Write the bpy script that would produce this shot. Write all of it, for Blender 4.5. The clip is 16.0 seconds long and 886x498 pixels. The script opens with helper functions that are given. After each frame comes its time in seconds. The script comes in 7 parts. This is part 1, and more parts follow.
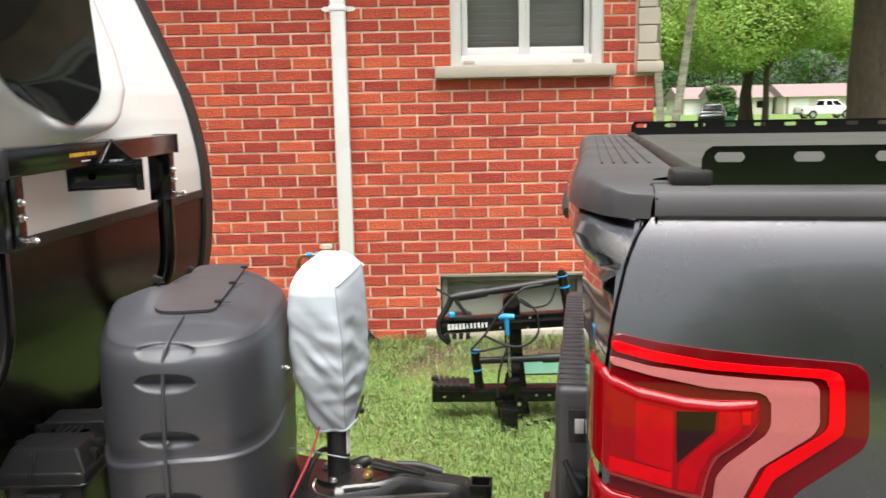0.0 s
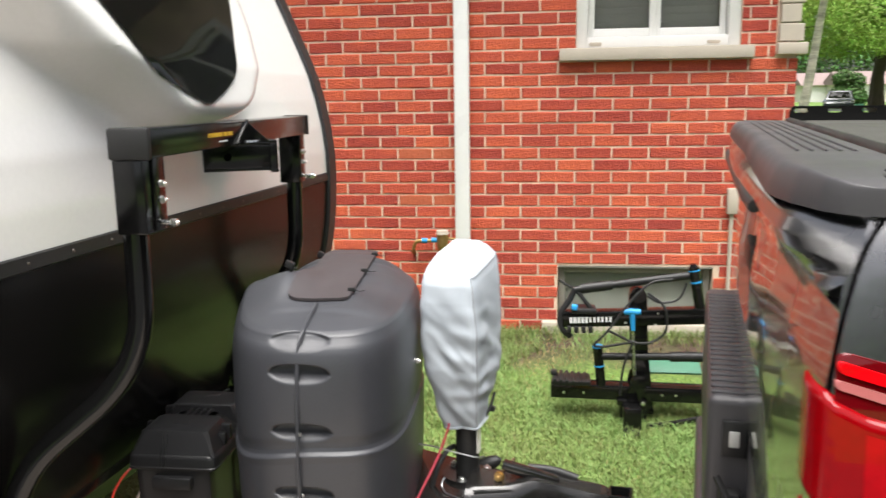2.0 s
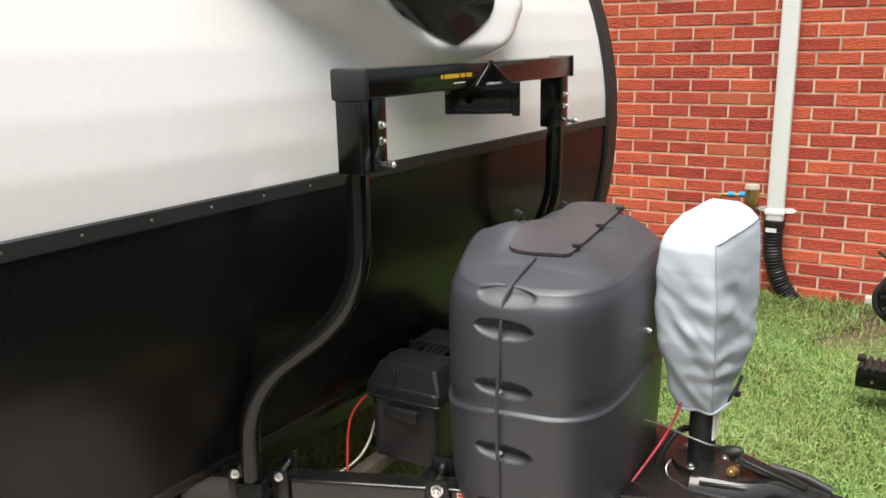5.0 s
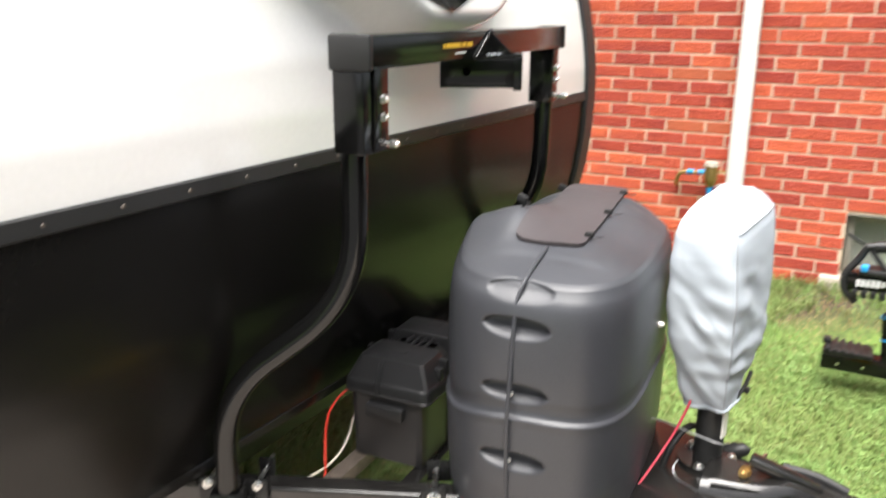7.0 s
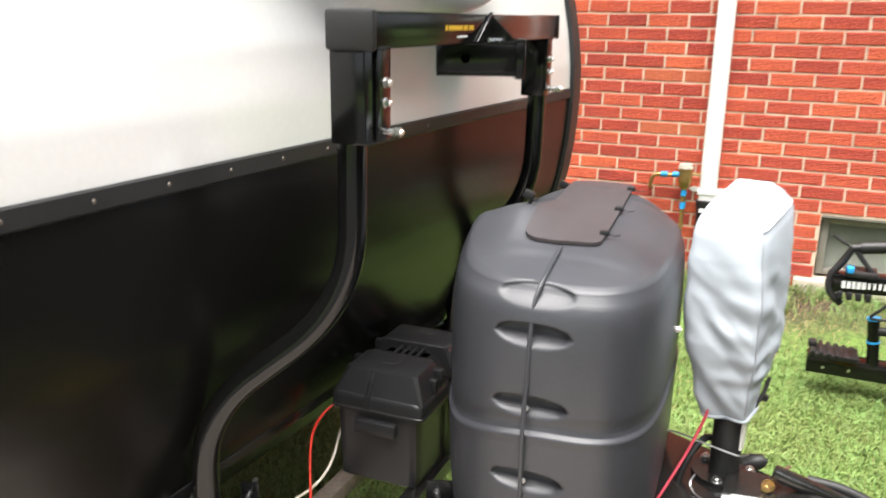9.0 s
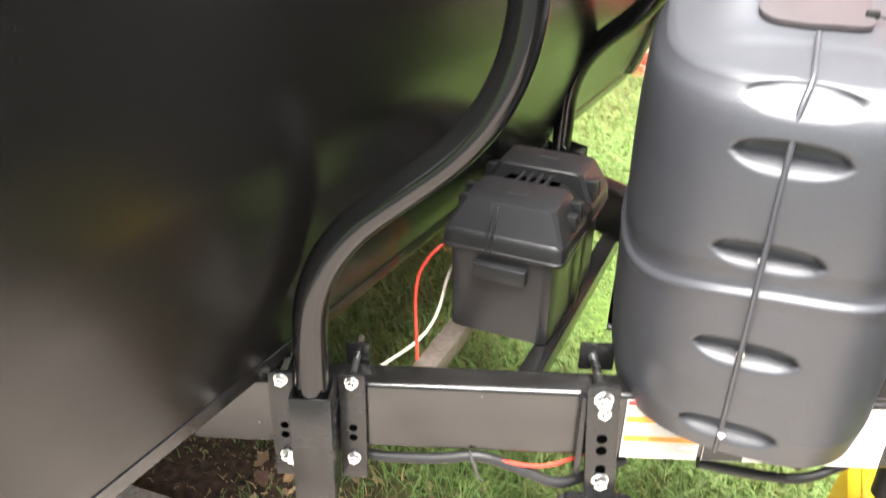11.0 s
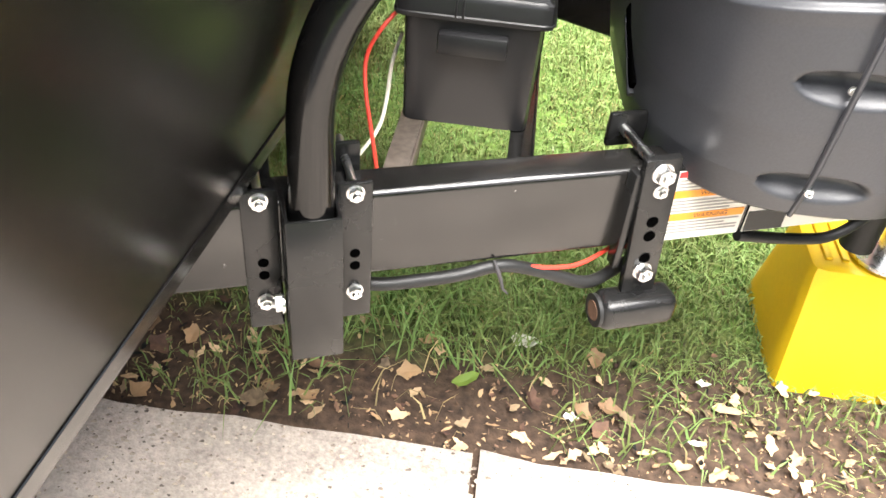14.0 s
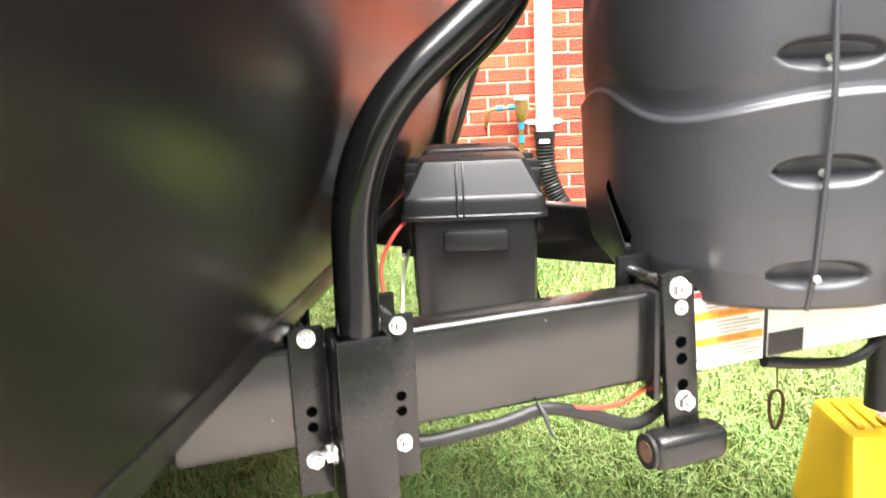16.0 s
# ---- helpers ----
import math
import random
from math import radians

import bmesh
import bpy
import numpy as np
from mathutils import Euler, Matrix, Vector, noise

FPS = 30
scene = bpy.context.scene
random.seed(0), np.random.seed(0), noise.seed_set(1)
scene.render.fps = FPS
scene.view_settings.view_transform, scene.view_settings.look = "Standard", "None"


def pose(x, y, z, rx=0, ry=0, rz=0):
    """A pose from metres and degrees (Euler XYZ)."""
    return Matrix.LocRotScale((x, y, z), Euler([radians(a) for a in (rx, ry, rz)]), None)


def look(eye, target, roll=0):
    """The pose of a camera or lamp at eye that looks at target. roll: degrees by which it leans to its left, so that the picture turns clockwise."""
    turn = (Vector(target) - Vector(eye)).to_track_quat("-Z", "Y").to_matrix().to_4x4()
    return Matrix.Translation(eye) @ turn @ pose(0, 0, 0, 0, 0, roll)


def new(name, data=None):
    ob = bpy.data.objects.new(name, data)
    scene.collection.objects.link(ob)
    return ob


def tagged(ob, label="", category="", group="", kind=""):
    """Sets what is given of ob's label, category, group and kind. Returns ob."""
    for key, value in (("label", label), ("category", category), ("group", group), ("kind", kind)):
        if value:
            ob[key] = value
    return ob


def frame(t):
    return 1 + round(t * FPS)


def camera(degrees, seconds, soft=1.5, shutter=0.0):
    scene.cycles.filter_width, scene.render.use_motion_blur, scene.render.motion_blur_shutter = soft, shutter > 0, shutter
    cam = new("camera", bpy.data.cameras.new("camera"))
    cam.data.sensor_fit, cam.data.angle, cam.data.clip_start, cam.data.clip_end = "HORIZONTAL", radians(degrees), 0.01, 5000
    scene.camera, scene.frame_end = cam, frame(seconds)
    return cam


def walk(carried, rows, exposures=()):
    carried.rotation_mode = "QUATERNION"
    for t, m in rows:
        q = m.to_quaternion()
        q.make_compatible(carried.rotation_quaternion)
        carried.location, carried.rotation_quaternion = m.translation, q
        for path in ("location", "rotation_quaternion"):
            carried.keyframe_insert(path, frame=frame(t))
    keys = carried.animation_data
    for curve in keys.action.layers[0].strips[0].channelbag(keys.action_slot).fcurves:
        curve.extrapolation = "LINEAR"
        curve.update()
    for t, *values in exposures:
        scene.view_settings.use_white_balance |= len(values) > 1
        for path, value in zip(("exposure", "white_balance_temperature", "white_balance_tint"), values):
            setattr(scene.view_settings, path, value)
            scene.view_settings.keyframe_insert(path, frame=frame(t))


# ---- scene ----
cam = camera(57.2, 16.0, 1.5, 0.7)
PATH = [
    (0, (0.049, 0.055, 1.566), (0.042, 2.027, 1.228), -1.08),
    (0.5, (0.055, 0.040, 1.560), (-0.041, 2.009, 1.216), -1.12),
    (1, (0.048, 0.055, 1.550), (-0.134, 2.011, 1.170), -1.46),
    (1.5, (0.012, 0.114, 1.557), (-0.195, 2.065, 1.167), -1.47),
    (2, (-0.044, 0.168, 1.557), (-0.303, 2.117, 1.189), -0.80),
    (2.5, (-0.062, 0.221, 1.560), (-0.454, 2.144, 1.177), -0.67),
    (3, (0.007, 0.285, 1.562), (-0.636, 2.134, 1.150), -0.63),
    (3.5, (0.072, 0.334, 1.571), (-0.765, 2.099, 1.137), -0.78),
    (4, (0.086, 0.377, 1.585), (-0.852, 2.077, 1.107), -0.96),
    (4.5, (0.128, 0.341, 1.565), (-0.875, 2.005, 1.088), -1.12),
    (6.8, (-0.034, 0.411, 1.542), (-0.940, 2.089, 0.937), -0.03),
    (7, (-0.070, 0.418, 1.550), (-0.915, 2.140, 0.983), 0.42),
    (7.5, (-0.128, 0.419, 1.547), (-0.880, 2.203, 1.046), 0.20),
    (8, (-0.164, 0.420, 1.543), (-0.862, 2.229, 1.053), 0.24),
    (8.2, (-0.174, 0.419, 1.540), (-0.852, 2.235, 1.049), 0.25),
    (10.3, (-0.360, 0.711, 1.415), (-1.233, 2.322, 0.611), 0.81),
    (10.5, (-0.415, 0.726, 1.405), (-1.253, 2.328, 0.548), 1.15),
    (11, (-0.539, 0.735, 1.348), (-1.247, 2.350, 0.404), 1.28),
    (11.5, (-0.611, 0.748, 1.324), (-1.167, 2.361, 0.279), 2.45),
    (12, (-0.648, 0.818, 1.279), (-1.119, 2.376, 0.116), 4.07),
    (12.5, (-0.688, 0.907, 1.233), (-1.145, 2.372, -0.049), 4.05),
    (13, (-0.737, 0.919, 1.210), (-1.168, 2.360, -0.108), 3.20),
    (13.5, (-0.839, 0.860, 1.188), (-1.120, 2.359, -0.107), 3.24),
    (14, (-0.883, 0.840, 1.138), (-0.982, 2.390, -0.122), 5.57),
    (14.5, (-0.889, 0.830, 1.105), (-1.061, 2.447, -0.060), 4.63),
    (15, (-0.915, 0.774, 1.058), (-1.122, 2.545, 0.151), 2.06),
    (15.5, (-0.939, 0.733, 0.989), (-1.078, 2.646, 0.421), -1.40),
    (16, (-0.932, 0.681, 0.908), (-1.022, 2.632, 0.476), -2.51),
]
EXPOSURES = [(0.0, 1.04), (2.0, 1.02), (3.0, 0.97), (4.5, 0.82), (7.0, 1.45), (8.0, 0.95), (10.3, 2.5), (11.0, 2.66), (11.6, 2.6), (12.5, 2.45), (13.5, 2.36), (14.5, 2.25), (15.2, 2.6), (16.0, 2.75)]
walk(cam, [(t, look(eye, target, roll)) for t, eye, target, roll in PATH], EXPOSURES)

# ---- world and light: a bright overcast day ----
world = bpy.data.worlds.new("world")
scene.world = world
world.use_nodes = True
wn = world.node_tree.nodes
sky = wn.new("ShaderNodeTexSky")
sky.sky_type, sky.sun_disc = "NISHITA", False
sky.sun_elevation, sky.sun_rotation = radians(70), radians(172)
sky.air_density, sky.dust_density, sky.ozone_density = 1.0, 4.0, 1.0
soften = wn.new("ShaderNodeHueSaturation")
soften.inputs["Saturation"].default_value = 0.35
world.node_tree.links.new(sky.outputs[0], soften.inputs["Color"])
world.node_tree.links.new(soften.outputs[0], wn["Background"].inputs["Color"])
wn["Background"].inputs["Strength"].default_value = 0.105
sun_data = bpy.data.lights.new("sun", "SUN")
sun_data.energy, sun_data.angle, sun_data.color = 4.9, radians(60), (1.0, 0.965, 0.925)
sun_ob = new("sun", sun_data)
sun_ob.matrix_world = look((0.35, 0.9, 9.0), (0.0, 2.5, 0.0))


# ---- materials ----
def material(name, colour, rough=0.5, metal=0.0, vary=0.15, scale=8.0, fine=90.0, bump=0.15, dist=0.002,
             coat=0.0, spec=0.5, island=0.0, objvary=0.0, hue=0.0, stretch=(1, 1, 1), sheen=0.0, trans=0.0, alpha=1.0):
    """A principled surface with a broad and a fine variation of colour and a fine relief."""
    m = bpy.data.materials.new(name)
    m.use_nodes = True
    nt, b = m.node_tree, m.node_tree.nodes["Principled BSDF"]
    ln = nt.links.new
    tc = nt.nodes.new("ShaderNodeTexCoord")
    mp = nt.nodes.new("ShaderNodeMapping")
    mp.inputs["Scale"].default_value = stretch
    ln(tc.outputs["Object"], mp.inputs["Vector"])
    big = nt.nodes.new("ShaderNodeTexNoise")
    big.inputs["Scale"].default_value, big.inputs["Detail"].default_value = scale, 5
    small = nt.nodes.new("ShaderNodeTexNoise")
    small.inputs["Scale"].default_value, small.inputs["Detail"].default_value = fine, 4
    ln(mp.outputs[0], big.inputs["Vector"])
    ln(mp.outputs[0], small.inputs["Vector"])
    mix = nt.nodes.new("ShaderNodeMath")
    mix.operation = "MULTIPLY_ADD"
    mix.inputs[1].default_value = 0.4
    ln(small.outputs["Fac"], mix.inputs[0])
    half = nt.nodes.new("ShaderNodeMath")
    half.operation = "MULTIPLY"
    half.inputs[1].default_value = 0.6
    ln(big.outputs["Fac"], half.inputs[0])
    ln(half.outputs[0], mix.inputs[2])
    src = mix.outputs[0]
    if island or objvary:
        if island:
            rnd = nt.nodes.new("ShaderNodeNewGeometry").outputs["Random Per Island"]
        else:
            rnd = nt.nodes.new("ShaderNodeObjectInfo").outputs["Random"]
        add = nt.nodes.new("ShaderNodeMath")
        add.operation = "MULTIPLY_ADD"
        k = island or objvary
        add.inputs[1].default_value = k
        ln(rnd, add.inputs[0])
        sub = nt.nodes.new("ShaderNodeMath")
        sub.operation = "ADD"
        sub.inputs[1].default_value = -k / 2
        ln(add.outputs[0], sub.inputs[0])
        ln(src, add.inputs[2])
        src = sub.outputs[0]
    rg = nt.nodes.new("ShaderNodeMapRange")
    rg.inputs["From Min"].default_value, rg.inputs["From Max"].default_value = 0.25, 0.75
    rg.inputs["To Min"].default_value, rg.inputs["To Max"].default_value = 1 - vary, 1 + vary
    rg.clamp = False
    ln(src, rg.inputs["Value"])
    hsv = nt.nodes.new("ShaderNodeHueSaturation")
    hsv.inputs["Color"].default_value = (*colour, 1)
    ln(rg.outputs[0], hsv.inputs["Value"])
    if hue:
        hr = nt.nodes.new("ShaderNodeMapRange")
        hr.inputs["From Min"].default_value, hr.inputs["From Max"].default_value = 0.2, 0.8
        hr.inputs["To Min"].default_value, hr.inputs["To Max"].default_value = 0.5 - hue, 0.5 + hue
        ln(src, hr.inputs["Value"])
        ln(hr.outputs[0], hsv.inputs["Hue"])
    ln(hsv.outputs[0], b.inputs["Base Color"])
    rr = nt.nodes.new("ShaderNodeMapRange")
    rr.inputs["From Min"].default_value, rr.inputs["From Max"].default_value = 0.3, 0.7
    rr.inputs["To Min"].default_value, rr.inputs["To Max"].default_value = rough * 0.85, min(1, rough * 1.15)
    ln(big.outputs["Fac"], rr.inputs["Value"])
    ln(rr.outputs[0], b.inputs["Roughness"])
    b.inputs["Metallic"].default_value = metal
    b.inputs["Specular IOR Level"].default_value = spec
    b.inputs["Coat Weight"].default_value, b.inputs["Coat Roughness"].default_value = coat, 0.05
    b.inputs["Transmission Weight"].default_value = trans
    b.inputs["Alpha"].default_value = alpha
    if bump:
        bp = nt.nodes.new("ShaderNodeBump")
        bp.inputs["Strength"].default_value, bp.inputs["Distance"].default_value = bump, dist
        ln(small.outputs["Fac"], bp.inputs["Height"])
        ln(bp.outputs[0], b.inputs["Normal"])
    return m


M = {}
M["brick"] = material("brick", (0.53, 0.088, 0.046), 0.85, vary=0.30, scale=7, fine=45, bump=1.0, dist=0.012, objvary=0.42, hue=0.008, stretch=(1, 1, 3.5))
M["brick_far"] = material("brick_far", (0.53, 0.088, 0.046), 0.85, vary=0.30, scale=7, fine=45, bump=1.0, dist=0.012, island=0.42, hue=0.008, stretch=(1, 1, 3.5))
M["brick_orange"] = material("brick_orange", (0.50, 0.12, 0.055), 0.85, vary=0.2, scale=9, fine=60, bump=0.8, dist=0.006)
M["mortar"] = material("mortar", (0.70, 0.54, 0.41), 0.95, vary=0.35, scale=6, fine=120, bump=0.6, dist=0.004)
M["stone"] = material("stone", (0.50, 0.44, 0.36), 0.85, vary=0.15, scale=6, fine=150, bump=0.4)
M["white_paint"] = material("white_paint", (0.78, 0.77, 0.74), 0.35, vary=0.05, scale=3, bump=0.05)
M["white_metal"] = material("white_metal", (0.92, 0.92, 0.91), 0.3, vary=0.05, scale=3, bump=0.05)
M["blind"] = material("blind", (0.30, 0.28, 0.26), 0.6, vary=0.1)
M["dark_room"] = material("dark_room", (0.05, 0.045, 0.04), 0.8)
M["grey_frame"] = material("grey_frame", (0.22, 0.21, 0.18), 0.6, vary=0.25, scale=12)
M["concrete"] = material("concrete", (0.40, 0.35, 0.305), 0.9, vary=0.75, scale=4.5, fine=110, bump=0.9, dist=0.005)
M["gravel"] = material("gravel", (0.34, 0.285, 0.23), 0.9, vary=0.5, island=0.7, hue=0.01)
M["grass_blade"] = material("grass_blade", (0.186, 0.258, 0.079), 0.5, vary=0.42, scale=1.6, fine=5, bump=0, island=0.45, hue=0.04, spec=0.3)
M["dry_blade"] = material("dry_blade", (0.36, 0.28, 0.135), 0.7, vary=0.35, scale=2, bump=0, island=0.6)
M["dead_leaf"] = material("dead_leaf", (0.19, 0.108, 0.066), 0.8, vary=0.6, island=0.0, objvary=1.2, hue=0.02)
M["leaf_bit"] = material("leaf_bit", (0.24, 0.15, 0.092), 0.8, vary=0.6, island=1.2, hue=0.02)
M["pale_leaf"] = material("pale_leaf", (0.42, 0.30, 0.18), 0.75, vary=0.4, objvary=0.9)
M["black_gloss"] = material("black_gloss", (0.012, 0.012, 0.012), 0.12, vary=0.2, scale=3, fine=40, bump=0.02, coat=0.3)
M["powder"] = material("powder", (0.004, 0.004, 0.004), 0.15, vary=0.2, scale=10, fine=160, bump=0.05, dist=0.001, spec=0.38)
M["frame_paint"] = material("frame_paint", (0.010, 0.0095, 0.009), 0.20, vary=0.7, scale=9, fine=60, bump=0.12, dist=0.001, spec=0.62)
M["bracket"] = material("bracket", (0.010, 0.010, 0.010), 0.26, vary=0.5, scale=12, fine=160, bump=0.06, dist=0.0006, spec=0.38)
M["white_gel"] = material("white_gel", (0.66, 0.648, 0.63), 0.2, vary=0.05, scale=2, bump=0.02, coat=0.6)
M["dark_glass"] = material("dark_glass", (0.004, 0.0042, 0.0042), 0.05, vary=0.1, bump=0.0, spec=0.35)
M["trim_rubber"] = material("trim_rubber", (0.018, 0.018, 0.018), 0.4, vary=0.2, spec=0.32)
M["zinc"] = material("zinc", (0.72, 0.72, 0.71), 0.28, 1.0, vary=0.25, scale=40, bump=0.1)
M["tank_plastic"] = material("tank_plastic", (0.036, 0.0375, 0.043), 0.38, vary=0.3, scale=5, fine=350, bump=0.25, dist=0.001, spec=0.46)
M["flap"] = material("flap", (0.042, 0.036, 0.038), 0.45, vary=0.2, scale=5, fine=300, bump=0.2, dist=0.001, spec=0.3)
M["battery"] = material("battery", (0.016, 0.016, 0.017), 0.36, vary=0.15, scale=6, fine=300, bump=0.08, dist=0.0006, spec=0.45)
M["fabric"] = material("fabric", (0.385, 0.425, 0.465), 0.65, vary=0.08, scale=7, fine=500, bump=0.3, dist=0.001)
M["seam"] = material("seam", (0.30, 0.32, 0.34), 0.8)
M["black_plastic"] = material("black_plastic", (0.016, 0.016, 0.016), 0.45, vary=0.2, fine=200, spec=0.32)
M["red_wire"] = material("red_wire", (0.62, 0.05, 0.03), 0.4)
M["pink_wire"] = material("pink_wire", (0.40, 0.035, 0.06), 0.4)
M["white_wire"] = material("white_wire", (0.7, 0.66, 0.55), 0.45)
M["steel_cable"] = material("steel_cable", (0.5, 0.5, 0.5), 0.35, 1.0)
M["rust"] = material("rust", (0.10, 0.05, 0.028), 0.85, vary=0.5, scale=30)
M["bare_steel"] = material("bare_steel", (0.085, 0.068, 0.055), 0.5, vary=0.9, scale=14)
# lightless black, painted for the shade inside holes, slots and gaps
M["hole"] = material("hole", (0.001, 0.001, 0.001), 1.0, bump=0, spec=0.0)
M["yellow"] = material("yellow", (0.80, 0.52, 0.01), 0.45, vary=0.08, scale=5, bump=0.05)
M["label_white"] = material("label_white", (0.72, 0.70, 0.64), 0.35, vary=0.06)
M["label_orange"] = material("label_orange", (0.85, 0.30, 0.02), 0.4)
M["label_red"] = material("label_red", (0.60, 0.02, 0.02), 0.4)
M["print_grey"] = material("print_grey", (0.30, 0.29, 0.27), 0.5)
M["print_yellow"] = material("print_yellow", (0.55, 0.33, 0.02), 0.5)
M["print_white"] = material("print_white", (0.8, 0.8, 0.8), 0.5)
M["print_black"] = material("print_black", (0.02, 0.02, 0.02), 0.5)
M["truck_paint"] = material("truck_paint", (0.195, 0.192, 0.196), 0.27, 1.0, vary=0.06, scale=4, fine=900, bump=0.015, dist=0.0005, coat=1.0)
M["truck_plastic"] = material("truck_plastic", (0.044, 0.042, 0.045), 0.45, vary=0.12, scale=6, fine=300, bump=0.12, dist=0.001)
M["vinyl"] = material("vinyl", (0.034, 0.033, 0.028), 0.6, vary=0.2, scale=5, fine=300, bump=0.3, dist=0.001)
M["lens_red"] = material("lens_red", (0.20, 0.0008, 0.0025), 0.05, vary=0.15, scale=12, bump=0.0, spec=0.3)
M["lens_bright"] = material("lens_bright", (0.50, 0.0015, 0.004), 0.12, vary=0.1, bump=0.0, spec=0.15)
M["lens_dark"] = material("lens_dark", (0.095, 0.0012, 0.003), 0.05, vary=0.1, bump=0.0, spec=0.4)
M["lens_clear"] = material("lens_clear", (0.33, 0.10, 0.095), 0.12, vary=0.12, scale=10, fine=200, bump=0.1, spec=0.35)
# brighter copies of the lens red, painting in light inside the lens
M["lens_mid"] = material("lens_mid", (0.30, 0.001, 0.004), 0.06, vary=0.2, scale=30, bump=0.0, spec=0.2)
M["lens_glow"] = material("lens_glow", (0.40, 0.001, 0.004), 0.08, vary=0.2, scale=30, bump=0.0, spec=0.2)
M["lens_black"] = material("lens_black", (0.012, 0.0008, 0.001), 0.06, vary=0.1, bump=0.0, spec=0.4)
M["lens_white"] = material("lens_white", (0.45, 0.45, 0.43), 0.15, coat=1.0)
M["tyre"] = material("tyre", (0.02, 0.02, 0.02), 0.8)
M["blue"] = material("blue", (0.02, 0.28, 0.62), 0.4)
M["green_plastic"] = material("green_plastic", (0.06, 0.22, 0.13), 0.5)
M["brass"] = material("brass", (0.45, 0.30, 0.12), 0.4, 0.9, vary=0.3, scale=30)
M["bark"] = material("bark", (0.062, 0.046, 0.031), 0.95, vary=0.65, scale=3, fine=25, bump=1.0, dist=0.02, stretch=(1, 1, 0.3))
M["birch"] = material("birch", (0.46, 0.42, 0.36), 0.85, vary=0.8, scale=4, fine=20, bump=0.5, dist=0.01, stretch=(0.4, 0.4, 3))
M["leaf"] = material("leaf", (0.25, 0.37, 0.075), 0.55, vary=0.4, scale=0.5, fine=2.0, bump=0, island=0.3, hue=0.03, spec=0.3)
M["leaf_dark"] = material("leaf_dark", (0.075, 0.145, 0.035), 0.55, vary=0.5, scale=0.5, fine=2, bump=0, island=0.7, hue=0.03, spec=0.3)
M["asphalt"] = material("asphalt", (0.06, 0.06, 0.062), 0.9, vary=0.25, scale=1, fine=50)
M["far_wall"] = material("far_wall", (0.62, 0.58, 0.50), 0.8, vary=0.1)
M["far_roof"] = material("far_roof", (0.20, 0.15, 0.14), 0.9, vary=0.25, scale=2)
M["car_white"] = material("car_white", (0.75, 0.75, 0.74), 0.25, coat=0.8)
M["car_dark"] = material("car_dark", (0.06, 0.07, 0.085), 0.2, coat=0.8)


